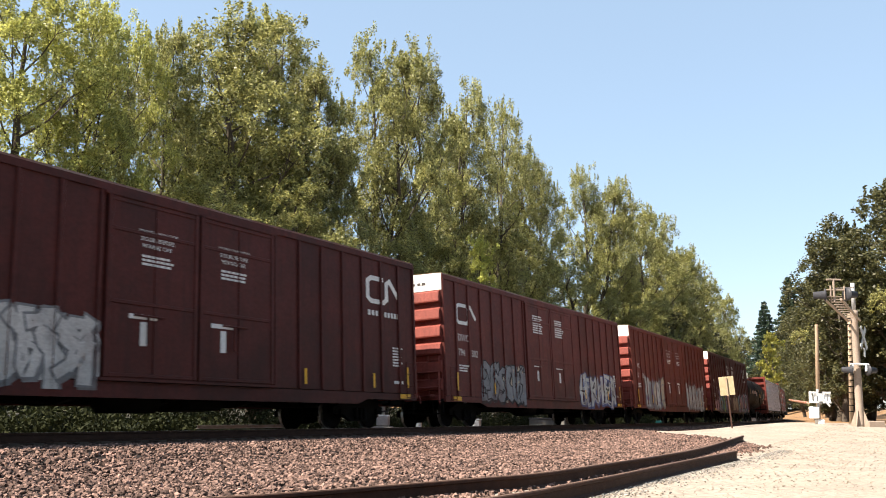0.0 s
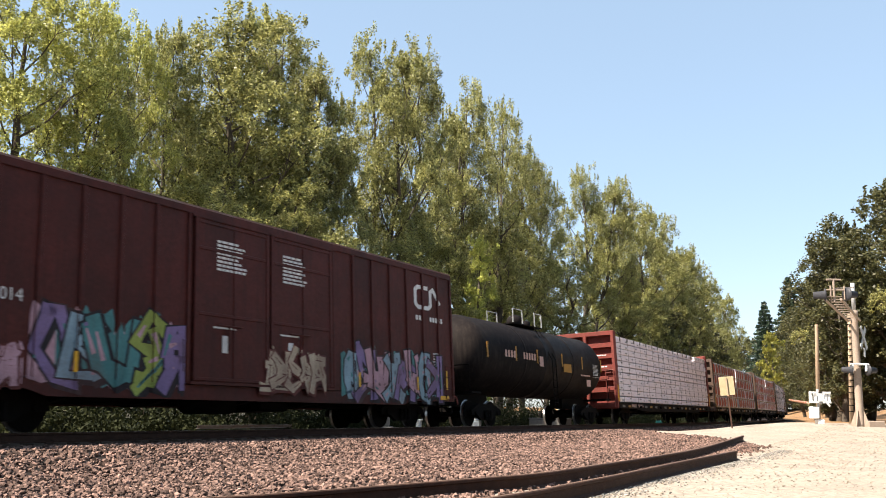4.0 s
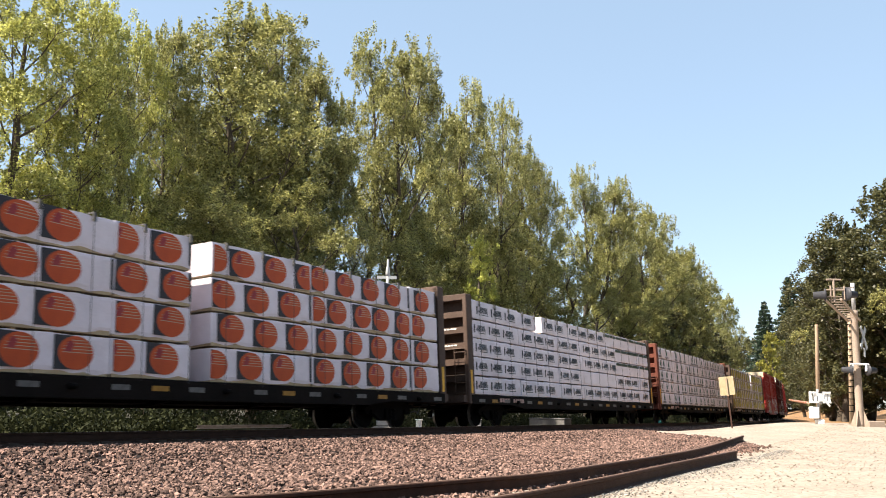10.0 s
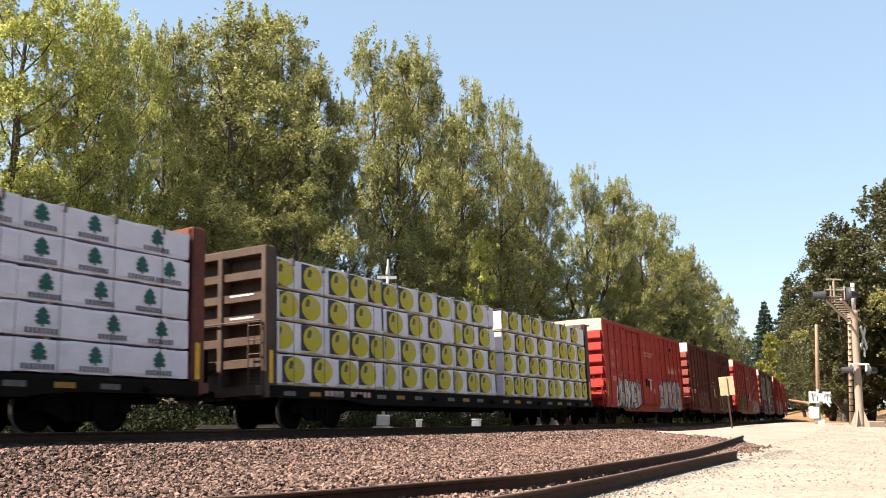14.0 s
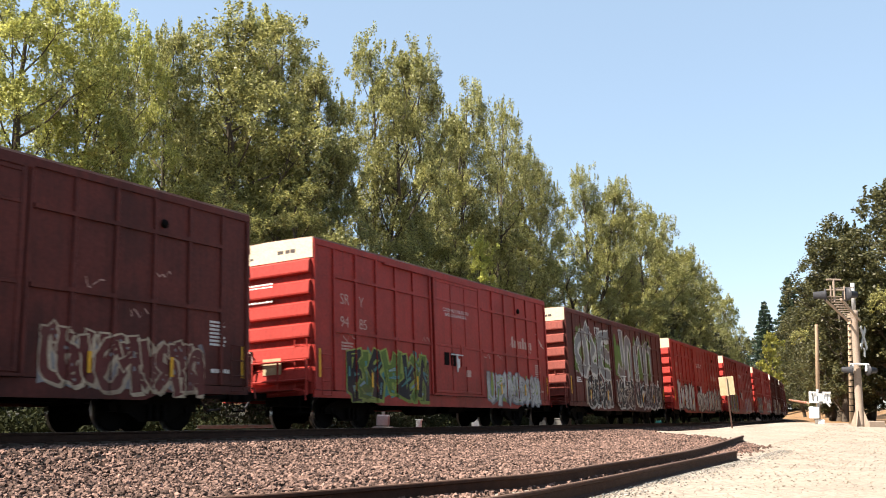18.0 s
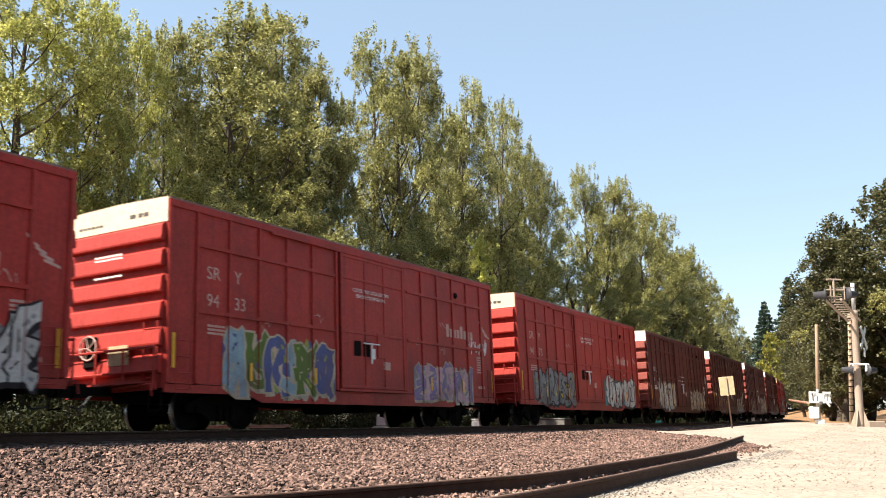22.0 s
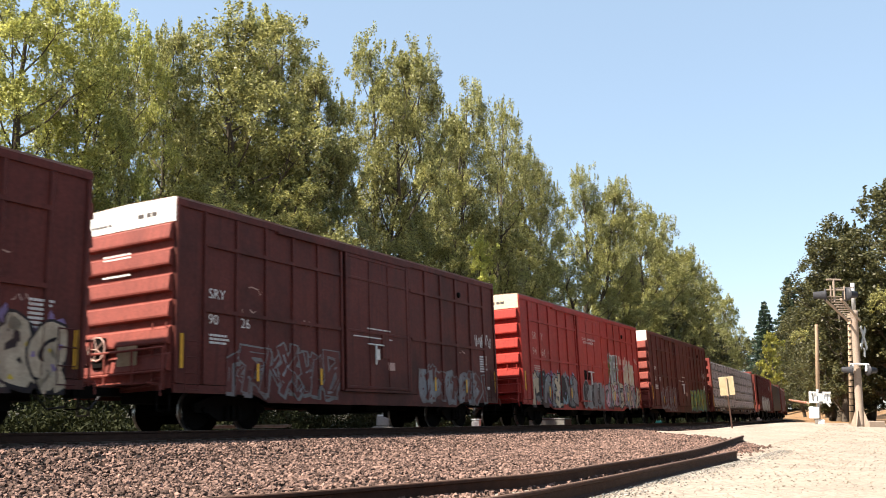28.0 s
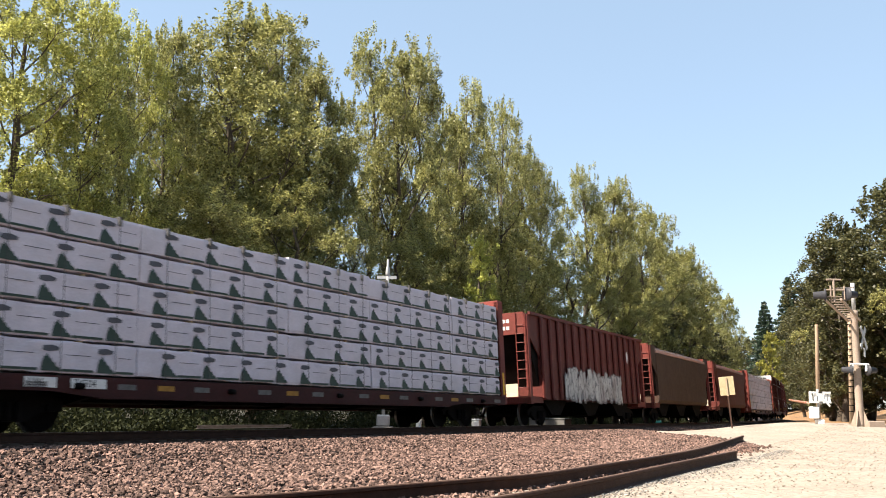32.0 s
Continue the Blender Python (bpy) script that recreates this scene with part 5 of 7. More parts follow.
            for fx in (0.35, 0.65) if style == "plug" else (0.5,):
                x = a + (b - a) * fx
                part("lock_rod", kept((key, "rod", x, sgn), lambda: tubes("lock_rod", [((x, yy - sgn * 0.03, SILL + 0.15), (x, yy - sgn * 0.03, high - 0.4), 0.013, 0.013)], paint, 6)), paint, door)
            x = a + (b - a) * 0.42
            part("handle", kept((key, "handle", x, sgn), lambda: tubes("handle", [((x, yy + sgn * 0.03, 1.75), (x, yy + sgn * 0.03, 2.3), 0.03, 0.03), ((x - 0.35, yy, 2.32), (x + 0.45, yy, 2.32), 0.022, 0.022)], letter_white if style == "plug" else paint, 6)), paint, door)
            for zz in (SILL + 0.02, high - 0.24):
                part("door_track", kept((key, "track", a, zz, sgn), lambda: boxes("door_track", [(a - (2.9 if style == "plug" and zz > 2 else 0.1), min(sgn * W, sgn * (W + 0.1)), zz - 0.03, b + 0.1, max(sgn * W, sgn * (W + 0.1)), zz + 0.03)], paint)), paint, car)
    # corrugated ends with a pale panel above
    for e in (-1, 1):
        def make_end():
            prof = [(0.0, SILL - 0.1), (0.0, high - 0.56)]
            z = high - 0.56
            out = []
            pitch = 0.575
            while z > SILL + 0.45:
                out += [(0.012, z - 0.02), (0.1, z - 0.075), (0.14, z - 0.36), (0.13, z - 0.40), (0.012, z - 0.43)]
                z -= pitch
            out.append((0.012, SILL - 0.1))
            pts = [(-e * 0.06, SILL - 0.1), (-e * 0.06, high - 0.56)] + [(e * a, b) for a, b in out]
            return prism("end_wall", pts, "y", -W + 0.06, W - 0.06, end_paint)
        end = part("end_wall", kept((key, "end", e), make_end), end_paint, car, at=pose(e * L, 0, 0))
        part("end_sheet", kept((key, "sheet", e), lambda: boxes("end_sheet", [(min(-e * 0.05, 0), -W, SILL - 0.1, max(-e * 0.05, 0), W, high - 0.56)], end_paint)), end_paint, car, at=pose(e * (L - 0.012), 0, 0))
        part("end_panel", kept((key, "panel", e, trim.name), lambda: prism("end_panel", [(-W, high - 0.56), (-W, high - 0.01), (0, high + 0.03), (W, high - 0.01), (W, high - 0.56)], "x", min(e * 0.02, -e * 0.05), max(e * 0.02, -e * 0.05), trim)), trim, car, "pale painted panel", at=pose(e * L, 0, 0))
        part("panel_lettering", boxes("panel_lettering", [(e * (L + 0.021) - 0.002, y0, high - 0.37, e * (L + 0.021) + 0.002, y0 + w, high - 0.27) for y0, w in ((-0.95, 0.16), (-0.76, 0.14), (-0.55, 0.2))] + [(e * (L + 0.021) - 0.002, 0.5 + 0.14 * i, high - 0.42, e * (L + 0.021) + 0.002, 0.61 + 0.14 * i, high - 0.36) for i in range(6)], letter_dark), letter_dark, end.parent)
        x = e * (L + 0.09)
        part("end_stencil", boxes("end_stencil", [(x - 0.016, -0.25 + 0.13 * i, zz, x - 0.012, -0.15 + 0.13 * i, zz + 0.045) for zz in (high - 1.18, high - 1.26, high - 1.66) for i in range(7)], letter_white), letter_white, car)
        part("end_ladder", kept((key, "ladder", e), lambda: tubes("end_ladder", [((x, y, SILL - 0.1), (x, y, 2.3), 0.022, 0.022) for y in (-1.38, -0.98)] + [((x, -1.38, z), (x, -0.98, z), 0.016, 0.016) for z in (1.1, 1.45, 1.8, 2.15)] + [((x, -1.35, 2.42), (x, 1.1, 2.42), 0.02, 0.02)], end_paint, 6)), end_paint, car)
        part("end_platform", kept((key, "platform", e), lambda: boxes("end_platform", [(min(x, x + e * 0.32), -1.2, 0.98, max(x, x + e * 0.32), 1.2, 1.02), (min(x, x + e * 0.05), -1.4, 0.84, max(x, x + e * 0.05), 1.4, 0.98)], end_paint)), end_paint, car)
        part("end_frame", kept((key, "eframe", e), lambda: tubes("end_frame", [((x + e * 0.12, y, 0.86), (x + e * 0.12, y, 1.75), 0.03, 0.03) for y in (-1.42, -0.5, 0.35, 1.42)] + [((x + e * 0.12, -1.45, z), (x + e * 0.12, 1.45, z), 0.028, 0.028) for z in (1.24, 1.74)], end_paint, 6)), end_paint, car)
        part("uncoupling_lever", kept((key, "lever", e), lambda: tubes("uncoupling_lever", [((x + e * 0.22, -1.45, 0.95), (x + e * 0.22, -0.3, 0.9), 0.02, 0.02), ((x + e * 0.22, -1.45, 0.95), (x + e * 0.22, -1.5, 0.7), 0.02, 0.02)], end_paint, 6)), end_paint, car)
        for y in (-1.45, 1.05):
            part("sill_step", kept((key, "step", e, y), lambda: boxes("sill_step", [(x - e * 0.1 - 0.015, y, 0.42, x - e * 0.1 + 0.015, y + 0.03, 0.9), (x - e * 0.1 - 0.015, y + 0.37, 0.42, x - e * 0.1 + 0.015, y + 0.4, 0.9), (x - e * 0.1 - 0.02, y, 0.4, x - e * 0.1 + 0.02, y + 0.4, 0.43)], dark_steel)), dark_steel, car)
        if e < 0:
            part("brake_wheel", kept((key, "brake"), lambda: tubes("brake_wheel", [((x - 0.12 , 0.62 + 0.27 * math.cos(a), 1.85 + 0.27 * math.sin(a)), (x - 0.12, 0.62 + 0.27 * math.cos(a + 0.53), 1.85 + 0.27 * math.sin(a + 0.53)), 0.02, 0.02) for a in (0.5236 * i for i in range(12))] + [((x - 0.12, 0.62, 1.85), (x - 0.12, 0.62 + 0.26 * math.cos(a), 1.85 + 0.26 * math.sin(a)), 0.014, 0.014) for a in (1.257 * i for i in range(5))], letter_dim, 5)), letter_dim, car)
            part("brake_housing", kept((key, "housing"), lambda: soft_box("brake_housing", x - 0.1, 0.42, 1.4, x + 0.08, 0.82, 2.1, 0.04, dark_steel)), dark_steel, car)
            part("defect_board", kept((key, "board"), lambda: boxes("defect_board", [(x - 0.05, -0.55, 1.42, x - 0.02, 0.05, 1.85)], lath_wood)), lath_wood, car)
        add_coupler(car, e * L, e)
        add_truck(car, e * (L - 2.35))
    # side ladder at the front, reflectors, lettering
    for x0 in (-L + 0.25, L - 0.65):
        part("side_ladder", kept((key, "sladder", x0), lambda: tubes("side_ladder", [((x0, -W - 0.09, z), (x0 + 0.4, -W - 0.09, z), 0.014, 0.014) for z in (0.85, 1.2, 1.55, 1.9)] + [((x0 + w, -W - 0.09, 0.83), (x0 + w, -W - 0.09, 1.92), 0.012, 0.012) for w in (0.0, 0.4)], paint, 5)), paint, car)
    yb = -W - 0.004
    if style == "plug":
        spots = [(-L + 0.12, 1.3, 0.09, 0.75), (-L + 2.6, 1.1, 0.09, 0.42), (-L + 5.1, 1.1, 0.09, 0.42), (d1 + 1.5, 1.1, 0.09, 0.42), (d1 + 3.6, 1.1, 0.09, 0.42), (L - 0.3, 1.15, 0.09, 0.75)]
    else:
        spots = [(-L + 0.75, 1.15, 0.09, 0.6), (-L + 3.6, 1.1, 0.09, 0.4), (-L + 0.45, SILL - 0.16, 0.55, 0.13), (d1 + 1.2, 1.1, 0.09, 0.4), (d1 + 4.3, 1.1, 0.09, 0.4), (L - 0.6, 1.15, 0.09, 0.6), (L - 1.0, SILL - 0.16, 0.55, 0.13)]
    for x, z, w, h in spots:
        part("reflector", kept(("refl", w, h), lambda: boxes("reflector", [(0, -0.004, 0, w, 0.0, h)], reflector)), reflector, car, at=pose(x, -W - 0.074, z))
    zl = high - (2.17 if paint is not red_paint else 1.68)
    nx = -L + (1.03 if paint is not red_paint else 1.2)
    size = 0.42 if paint is red_paint else 0.33
    second_x = -L + 0.9 + (d0 - 0.12 + L - 0.9) / (cols_ - 1) + 0.16
    # the reporting mark, and below it the fleet number, each in two blocks between the ribs
    if initials:
        two = style == "plug" and paint is red_paint
        part("reporting_mark", lettering(initials[:2] if two else initials, size), mark, car, at=pose(nx, -W - 0.004, zl))
        if two:
            part("reporting_mark", lettering(initials[2:], size), mark, car, at=pose(second_x, -W - 0.004, zl))
    first, second = number
    part("fleet_number", lettering(first, size), mark, car, at=pose(nx, -W - 0.004, zl - size * (1.5 if paint is red_paint or style == "double" else 1.78)))
    part("fleet_number", lettering(second, size), mark, car, at=pose(second_x, -W - 0.004, zl - size * (1.5 if paint is red_paint or style == "double" else 1.78)))
    rows = stencil_block(nx + 0.05, zl - size * 2.6, 3, 0.7, 0.05, rnd) + stencil_block(L - 1.25, high - 2.75, 7, 0.55, 0.05, rnd) + stencil_block(d0 + 0.15, high - 2.7, 2, 0.35, 0.05, rnd) + stencil_block(L - 1.2, 1.25, 1, 0.7, 0.09, rnd)
    side_bars(car, rows, -W - 0.004, mark)
    if style == "plug":
        yv = -W - 0.074
        for q in (-0.95, -0.5) if paint is red_paint else ():
            part("door_vent", kept(("dvent",), lambda: boxes("door_vent", [(0, -0.006, 0, 0.34, 0.0, 0.42)], dark_steel)), dark_steel, car, at=pose(q, yv, 1.95))
        part("route_card", kept(("card",), lambda: boxes("route_card", [(0, -0.006, 0, 0.2, 0, 0.24)], letter_white)), letter_white, car, "small white card", at=pose(0.3, yv, 2.32))
        part("card_board", kept(("cboard", paint.name), lambda: boxes("card_board", [(0, -0.03, 0, 0.36, 0, 0.7)], paint)), paint, car, at=pose(0.22, yv + 0.003, 1.95))
        part("vent_cap", kept(("vcap",), lambda: lathe("vent_cap", [(-0.06, 0.07), (-0.03, 0.1), (0.0, 0.1)], "y", 12, dark_steel)), dark_steel, car, at=pose(5.15, -W - 0.01, high - 0.72))
        chalk = random.Random(seed + 500)
        for q in range(6):
            cx, cz = chalk.uniform(-L + 1, L - 1.5), chalk.uniform(2.3, 3.4)
            V, F = [], []
            px, pz = cx, cz
            for k in range(7):
                px += chalk.uniform(0.03, 0.13)
                pz = cz + chalk.uniform(-0.12, 0.12)
                V += [(px, 0, pz - 0.012), (px + 0.01, 0, pz + 0.014)]
            F = [(2 * k, 2 * k + 2, 2 * k + 3, 2 * k + 1) for k in range(6)]
            part("chalk_scrawl", mesh_of("chalk_scrawl", V, F, [letter_dim]), letter_dim, car, at=pose(0, -W - 0.005, 0))
    yd = -W - 0.076
    if style == "plug":
        if paint is red_paint:
            part("door_notice", lettering("CLOSE AND LOCK DOORS", 0.15), letter_white, car, at=pose(-0.95, yd, high - 1.3))
            part("door_notice", lettering("BEFORE MOVING CAR", 0.15), letter_white, car, at=pose(-0.8, yd, high - 1.46))
            if rear_mark:
                q = L - 3.35
                for i in range(8):
                    part("company_emblem", kept(("block", i in (0, 4)), lambda: boxes("company_emblem", [(0, -0.004, 0, 0.17, 0, 0.42 if i in (0, 4) else 0.28)], letter_dim)), letter_dim, car, at=pose(q + i * 0.24, -W, high - 2.15))
                for i in range(5):
                    u, w = L - 1.0 + i * 0.1, 0.12 + 0.06 * i
                    part("emblem_bar", prism("emblem_bar", [(u, high - 1.42 - i * 0.11), (u + w, high - 1.52 - i * 0.11), (u + w, high - 1.58 - i * 0.11), (u, high - 1.48 - i * 0.11)], "y", -W - 0.004, -W, letter_dim), letter_dim, car)
        else:
            side_bars(car, stencil_block(-0.5, 2.75, 1, 1.3, 0.035, rnd) + [(-1.2, 2.5, 2.0, 0.03)], yd, letter_white)
        part("route_card", boxes("route_card", [(-0.05, yd - 0.004, 1.9, 0.12, yd, 2.2)], letter_white), letter_white, car)
        part("stencil_panel", boxes("stencil_panel", [(0.55, yd - 0.004, 1.62, 0.9, yd, 1.85)], letter_dim), letter_dim, car)
    else:
        for a in (-1.75, 0.6):
            if not seed % 2:
                side_bars(car, stencil_block(a - 0.1, high - 0.75, 8, 1.0, 0.055, rnd) + [(a - 0.2, 2.25, 0.75, 0.04), (a + 0.1, 1.7, 0.18, 0.4)], yd, letter_white)
                continue
            part("door_notice", lettering("CLOSE AND LOCK", 0.13), letter_white, car, at=pose(a, yd, high - 0.95))
            part("door_notice", lettering("DOORS BEFORE", 0.13), letter_white, car, at=pose(a + 0.05, yd, high - 1.1))
            part("door_notice", lettering("MOVING CAR", 0.13), letter_white, car, at=pose(a + 0.1, yd, high - 1.25))
            side_bars(car, stencil_block(a + 0.1, high - 1.45, 3, 0.9, 0.05, rnd) + [(a - 0.2, 2.25, 0.75, 0.1), (a + 0.1, 1.7, 0.18, 0.5)], yd, letter_white)
    if emblem is not None:
        x, z, k = emblem
        company_sign(car, x, z, k)
    for k, spec in enumerate(tags):
        scrawl(car, *spec, -W - 0.006, seed * 7 + k, letter_white)
    for spec in art:
        on_wall = spec[4] > -1.55
        graffiti(car, spec[0], spec[1], max(0.79, spec[2] - 0.16), *spec[3:], ribs=rib_x if on_wall else (), belts=(high - 0.95, high - 2.45) if style == "plug" and on_wall else ())
    return car


# ======== lumber cars ========
def wrapped_pack(x0, x1, y0, y1, z0, z1, material, rnd, hem=0.03, sag=0.02):
    """A bundle of boards in loose wrap: creased face, uneven top edge and a ragged hem."""
    nx = max(3, int((x1 - x0) / 0.28))
    levels = (0.0, 0.12, 0.5, 0.9, 1.0)
    V, F = [], []
    for i in range(nx + 1):
        x = x0 + (x1 - x0) * i / nx + (rnd.uniform(-0.04, 0.04) if 0 < i < nx else 0)
        low, high = rnd.uniform(0, hem), rnd.uniform(-sag, sag * 0.4)
        for k, f in enumerate(levels):
            z = z0 + low + (z1 + high - z0 - low) * f
            y = y0 + rnd.uniform(0.0, 0.016) + (0.012 if k in (0, 4) else 0)
            V.append((x, y, z))
        V += [(x, y1, z1 + high), (x, y1, z0)]
    n = len(levels) + 2
    for i in range(nx):
        for k in range(n):
            F.append((i * n + k, (i + 1) * n + k, (i + 1) * n + (k + 1) % n, i * n + (k + 1) % n))
    F += [tuple(range(n))[::-1], tuple(range(nx * n, nx * n + n))]
    me = mesh_of("lumber_pack", V, F, [material])
    bm = bmesh.new()
    bm.from_mesh(me)
    bmesh.ops.recalc_face_normals(bm, faces=bm.faces[:])
    bm.to_mesh(me)
    bm.free()
    return me


def lumber_car(front, length, paint, marks, rows, top, seed, label, bulk_high=4.53, lengths=(4.9, 3.7, 4.3), wrap=None, gap=None, torn=None, sill=None, plates=None):
    rnd = random.Random(seed)
    wrap = wrap or wrap_white
    sill = sill or sill_black
    car = start_car("lumber_car", label, "lumber car", front, length, "freight cars")
    L, W, DECK = length / 2, 1.5, 1.04
    key = ("beam", length, paint.name, bulk_high, sill.name)
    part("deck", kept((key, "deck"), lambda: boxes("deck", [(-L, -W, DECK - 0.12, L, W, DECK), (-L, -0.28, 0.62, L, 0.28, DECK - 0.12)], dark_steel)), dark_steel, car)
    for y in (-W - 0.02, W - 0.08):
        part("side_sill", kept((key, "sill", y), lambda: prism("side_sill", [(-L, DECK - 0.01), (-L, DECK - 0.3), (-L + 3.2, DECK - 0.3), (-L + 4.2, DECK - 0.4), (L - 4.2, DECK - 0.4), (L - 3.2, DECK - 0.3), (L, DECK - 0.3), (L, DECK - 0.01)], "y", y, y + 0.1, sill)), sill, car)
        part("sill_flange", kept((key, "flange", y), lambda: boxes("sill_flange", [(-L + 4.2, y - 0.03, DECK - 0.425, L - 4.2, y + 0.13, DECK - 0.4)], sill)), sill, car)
    for i in range(int(length / 1.05)):
        x = -L + 0.5 + i * 1.05
        mat = reflector_dim if i % 4 == 1 else reflector_white if i % 2 == 0 else None
        if mat:
            part("reflector", kept(("lrefl", mat.name), lambda: boxes("reflector", [(0, -0.005, 0, 0.46, 0, 0.11)], mat)), mat, car, at=pose(x, -W - 0.021, DECK - 0.24))
        else:
            part("winch", kept("winch", lambda: lathe("winch", [(-0.09, 0.06), (0.09, 0.06)], "x", 8, dark_steel)), dark_steel, car, at=pose(x + 0.1, -W - 0.06, DECK - 0.2))
    for i in range(5):
        part("crossbearer", kept(("lcross", length), lambda: prism("crossbearer", [(-W + 0.1, DECK - 0.12), (-W + 0.1, DECK - 0.3), (-0.3, DECK - 0.48), (0.3, DECK - 0.48), (W - 0.1, DECK - 0.3), (W - 0.1, DECK - 0.12)], "x", -0.08, 0.08, dark_steel)), dark_steel, car, at=pose((i - 2) * (length - 9) / 4, 0, 0))
    part("centre_beam", kept((key, "beam"), lambda: boxes("centre_beam", [(-L, -0.16, bulk_high - 0.24, L, 0.16, bulk_high - 0.1)] + [(-L + 0.6 + i * 1.4 - 0.06, -0.06, DECK, -L + 0.6 + i * 1.4 + 0.06, 0.06, bulk_high - 0.24) for i in range(int((length - 1) / 1.4) + 1)], paint)), paint, car)
    for e in (-1, 1):
        x0, x1 = (-L - 0.16, -L + 0.24) if e < 0 else (L - 0.24, L + 0.16)
        face = x0 if e < 0 else x1
        inner = x1 if e < 0 else x0
        bulk = part("bulkhead", kept((key, "bulk", e), lambda: boxes("bulkhead", [((inner - 0.06) if e < 0 else inner, -W, DECK - 0.3, inner if e < 0 else inner + 0.06, W, bulk_high - 0.02)], paint)), paint, car)
        for y in (-W, -0.08, W - 0.16):
            part("post", kept((key, "bpost", e, y), lambda: soft_box("post", x0, y, DECK - 0.3, x1, y + 0.16, bulk_high, 0.02, paint)), paint, bulk)
        part("top_beam", kept((key, "btop", e), lambda: soft_box("top_beam", x0 + 0.004, -W + 0.004, bulk_high - 0.2, x1 - 0.004, W - 0.004, bulk_high + 0.02, 0.02, paint)), paint, bulk)
        z = bulk_high - 0.68
        while z > DECK + 0.1:
            part("cross_rib", kept((key, "rib", e, round(z, 2)), lambda: prism("cross_rib", [(inner, z - 0.12), (inner, z + 0.16), (face - e * 0.06, z + 0.1), (face - e * 0.06, z - 0.1)], "y", -W + 0.16, W - 0.16, paint)), paint, bulk)
            z -= 0.55
        part("stencil", kept((key, "bsten", e), lambda: boxes("stencil", [(face - e * 0.055 - 0.001, -1.05 + 0.13 * i, z0, face - e * 0.055 + 0.003, -0.95 + 0.13 * i, z0 + 0.05) for z0 in (bulk_high - 1.77, bulk_high - 1.2) for i in range(6)], letter_white)), letter_white, bulk)
        part("reflector", kept(("breflect", e, length), lambda: boxes("reflector", [((x0 + x1) / 2 - 0.07, -W - 0.006, DECK + 0.05, (x0 + x1) / 2 + 0.07, -W - 0.001, DECK + 0.85)], reflector)), reflector, bulk, "yellow reflective strip")
        part("ladder", kept((key, "ladder", e), lambda: tubes("ladder", [((face + e * 0.06, y, 0.9), (face + e * 0.06, y, 2.6), 0.02, 0.02) for y in (-1.4, -1.0)] + [((face + e * 0.06, -1.4, zz), (face + e * 0.06, -1.0, zz), 0.015, 0.015) for zz in (1.1, 1.45, 1.8, 2.15, 2.5)] + [((face + e * 0.06, -1.4, 2.62), (face + e * 0.06, 1.3, 2.62), 0.02, 0.02)], paint, 5)), paint, bulk)
        part("end_sill", kept((key, "esill", e), lambda: boxes("end_sill", [(min(face, face + e * 0.25), -1.4, 0.8, max(face, face + e * 0.25), 1.4, 1.03)], paint)), paint, car)
        if e < 0:
            part("brake_stand", kept((key, "brake"), lambda: boxes("brake_stand", [(face - 0.2, 0.3, 1.03, face - 0.06, 0.7, 2.0)], dark_steel)), dark_steel, car)
        add_coupler(car, e * L, e)
        add_truck(car, e * (L - 2.6))
    # load, both sides of the centre beam, in wrapped bundles with laths between the layers
    a, b = -L + 0.3, L - 0.3
    step = (top - DECK - 0.03) / rows
    bare = marks in ("orange", "yellow")
    for side in (-1, 1):
        for r in range(rows):
            x, i = a, 0
            joint = 0.05 if bare else 0.035 if rows < 8 else rnd.choice((0.012, 0.022, 0.045))
            z0, z1 = DECK + 0.03 + r * step, DECK + 0.03 + (r + 1) * step - joint
            while x < b - 0.4:
                ln = min(lengths[i % len(lengths)], b - x)
                if b - x - ln < 1.0:
                    ln = b - x
                y0 = side * 0.2
                y1 = side * (W - 0.02 + rnd.uniform(-0.03, 0.015))
                hole = gap or (torn if r == rows - 1 and side < 0 else None)
                if hole and x < hole - L < x + ln:
                    ln = hole - L - x
                elif hole and abs(x - (hole - L)) < 0.01:
                    x += 0.62
                    ln = min(ln, b - x)
                if side < 0:
                    rise = rnd.uniform(-0.02, 0.04) if r == rows - 1 else 0.0
                    bund = part("lumber_pack", wrapped_pack(x + 0.006, x + ln - 0.01, y1, y0, z0, z1 + rise, wrap, rnd, 0.07 if bare else 0.025 if rows < 8 else 0.008, 0.018 if rows < 8 else 0.006), wrap, car)
                    print_marks(bund, marks, x, ln, z0, z1, y1, rnd, r, rows)
                    if bare:
                        part("bare_timber", boxes("bare_timber", [(x + 0.03, y1 + 0.022, z0 - 0.012, x + ln - 0.04, y0 - 0.02, z0 + 0.09)], lath_wood), lath_wood, bund, "pale boards below the wrap")
                else:
                    part("lumber_pack", kept(("farpack", round(ln, 2), round(step, 3), wrap.name), lambda: soft_box("lumber_pack", 0.008, 0.2, 0, ln - 0.012, W - 0.03, z1 - z0, 0.02, wrap)), wrap, car, at=pose(x, 0, z0))
                x += ln
                i += 1
            if r < rows - 1 and rows < 8:
                for q in range(8):
                    xx = a + 0.6 + q * (b - a - 1.2) / 7
                    part("lath", kept(("lath", side), lambda: boxes("lath", [(-0.05, min(side * 0.3, side * (W - 0.09)), -0.004, 0.05, max(side * 0.3, side * (W - 0.09)), 0.05)], lath_wood)), lath_wood, car, at=pose(xx, 0, z1))
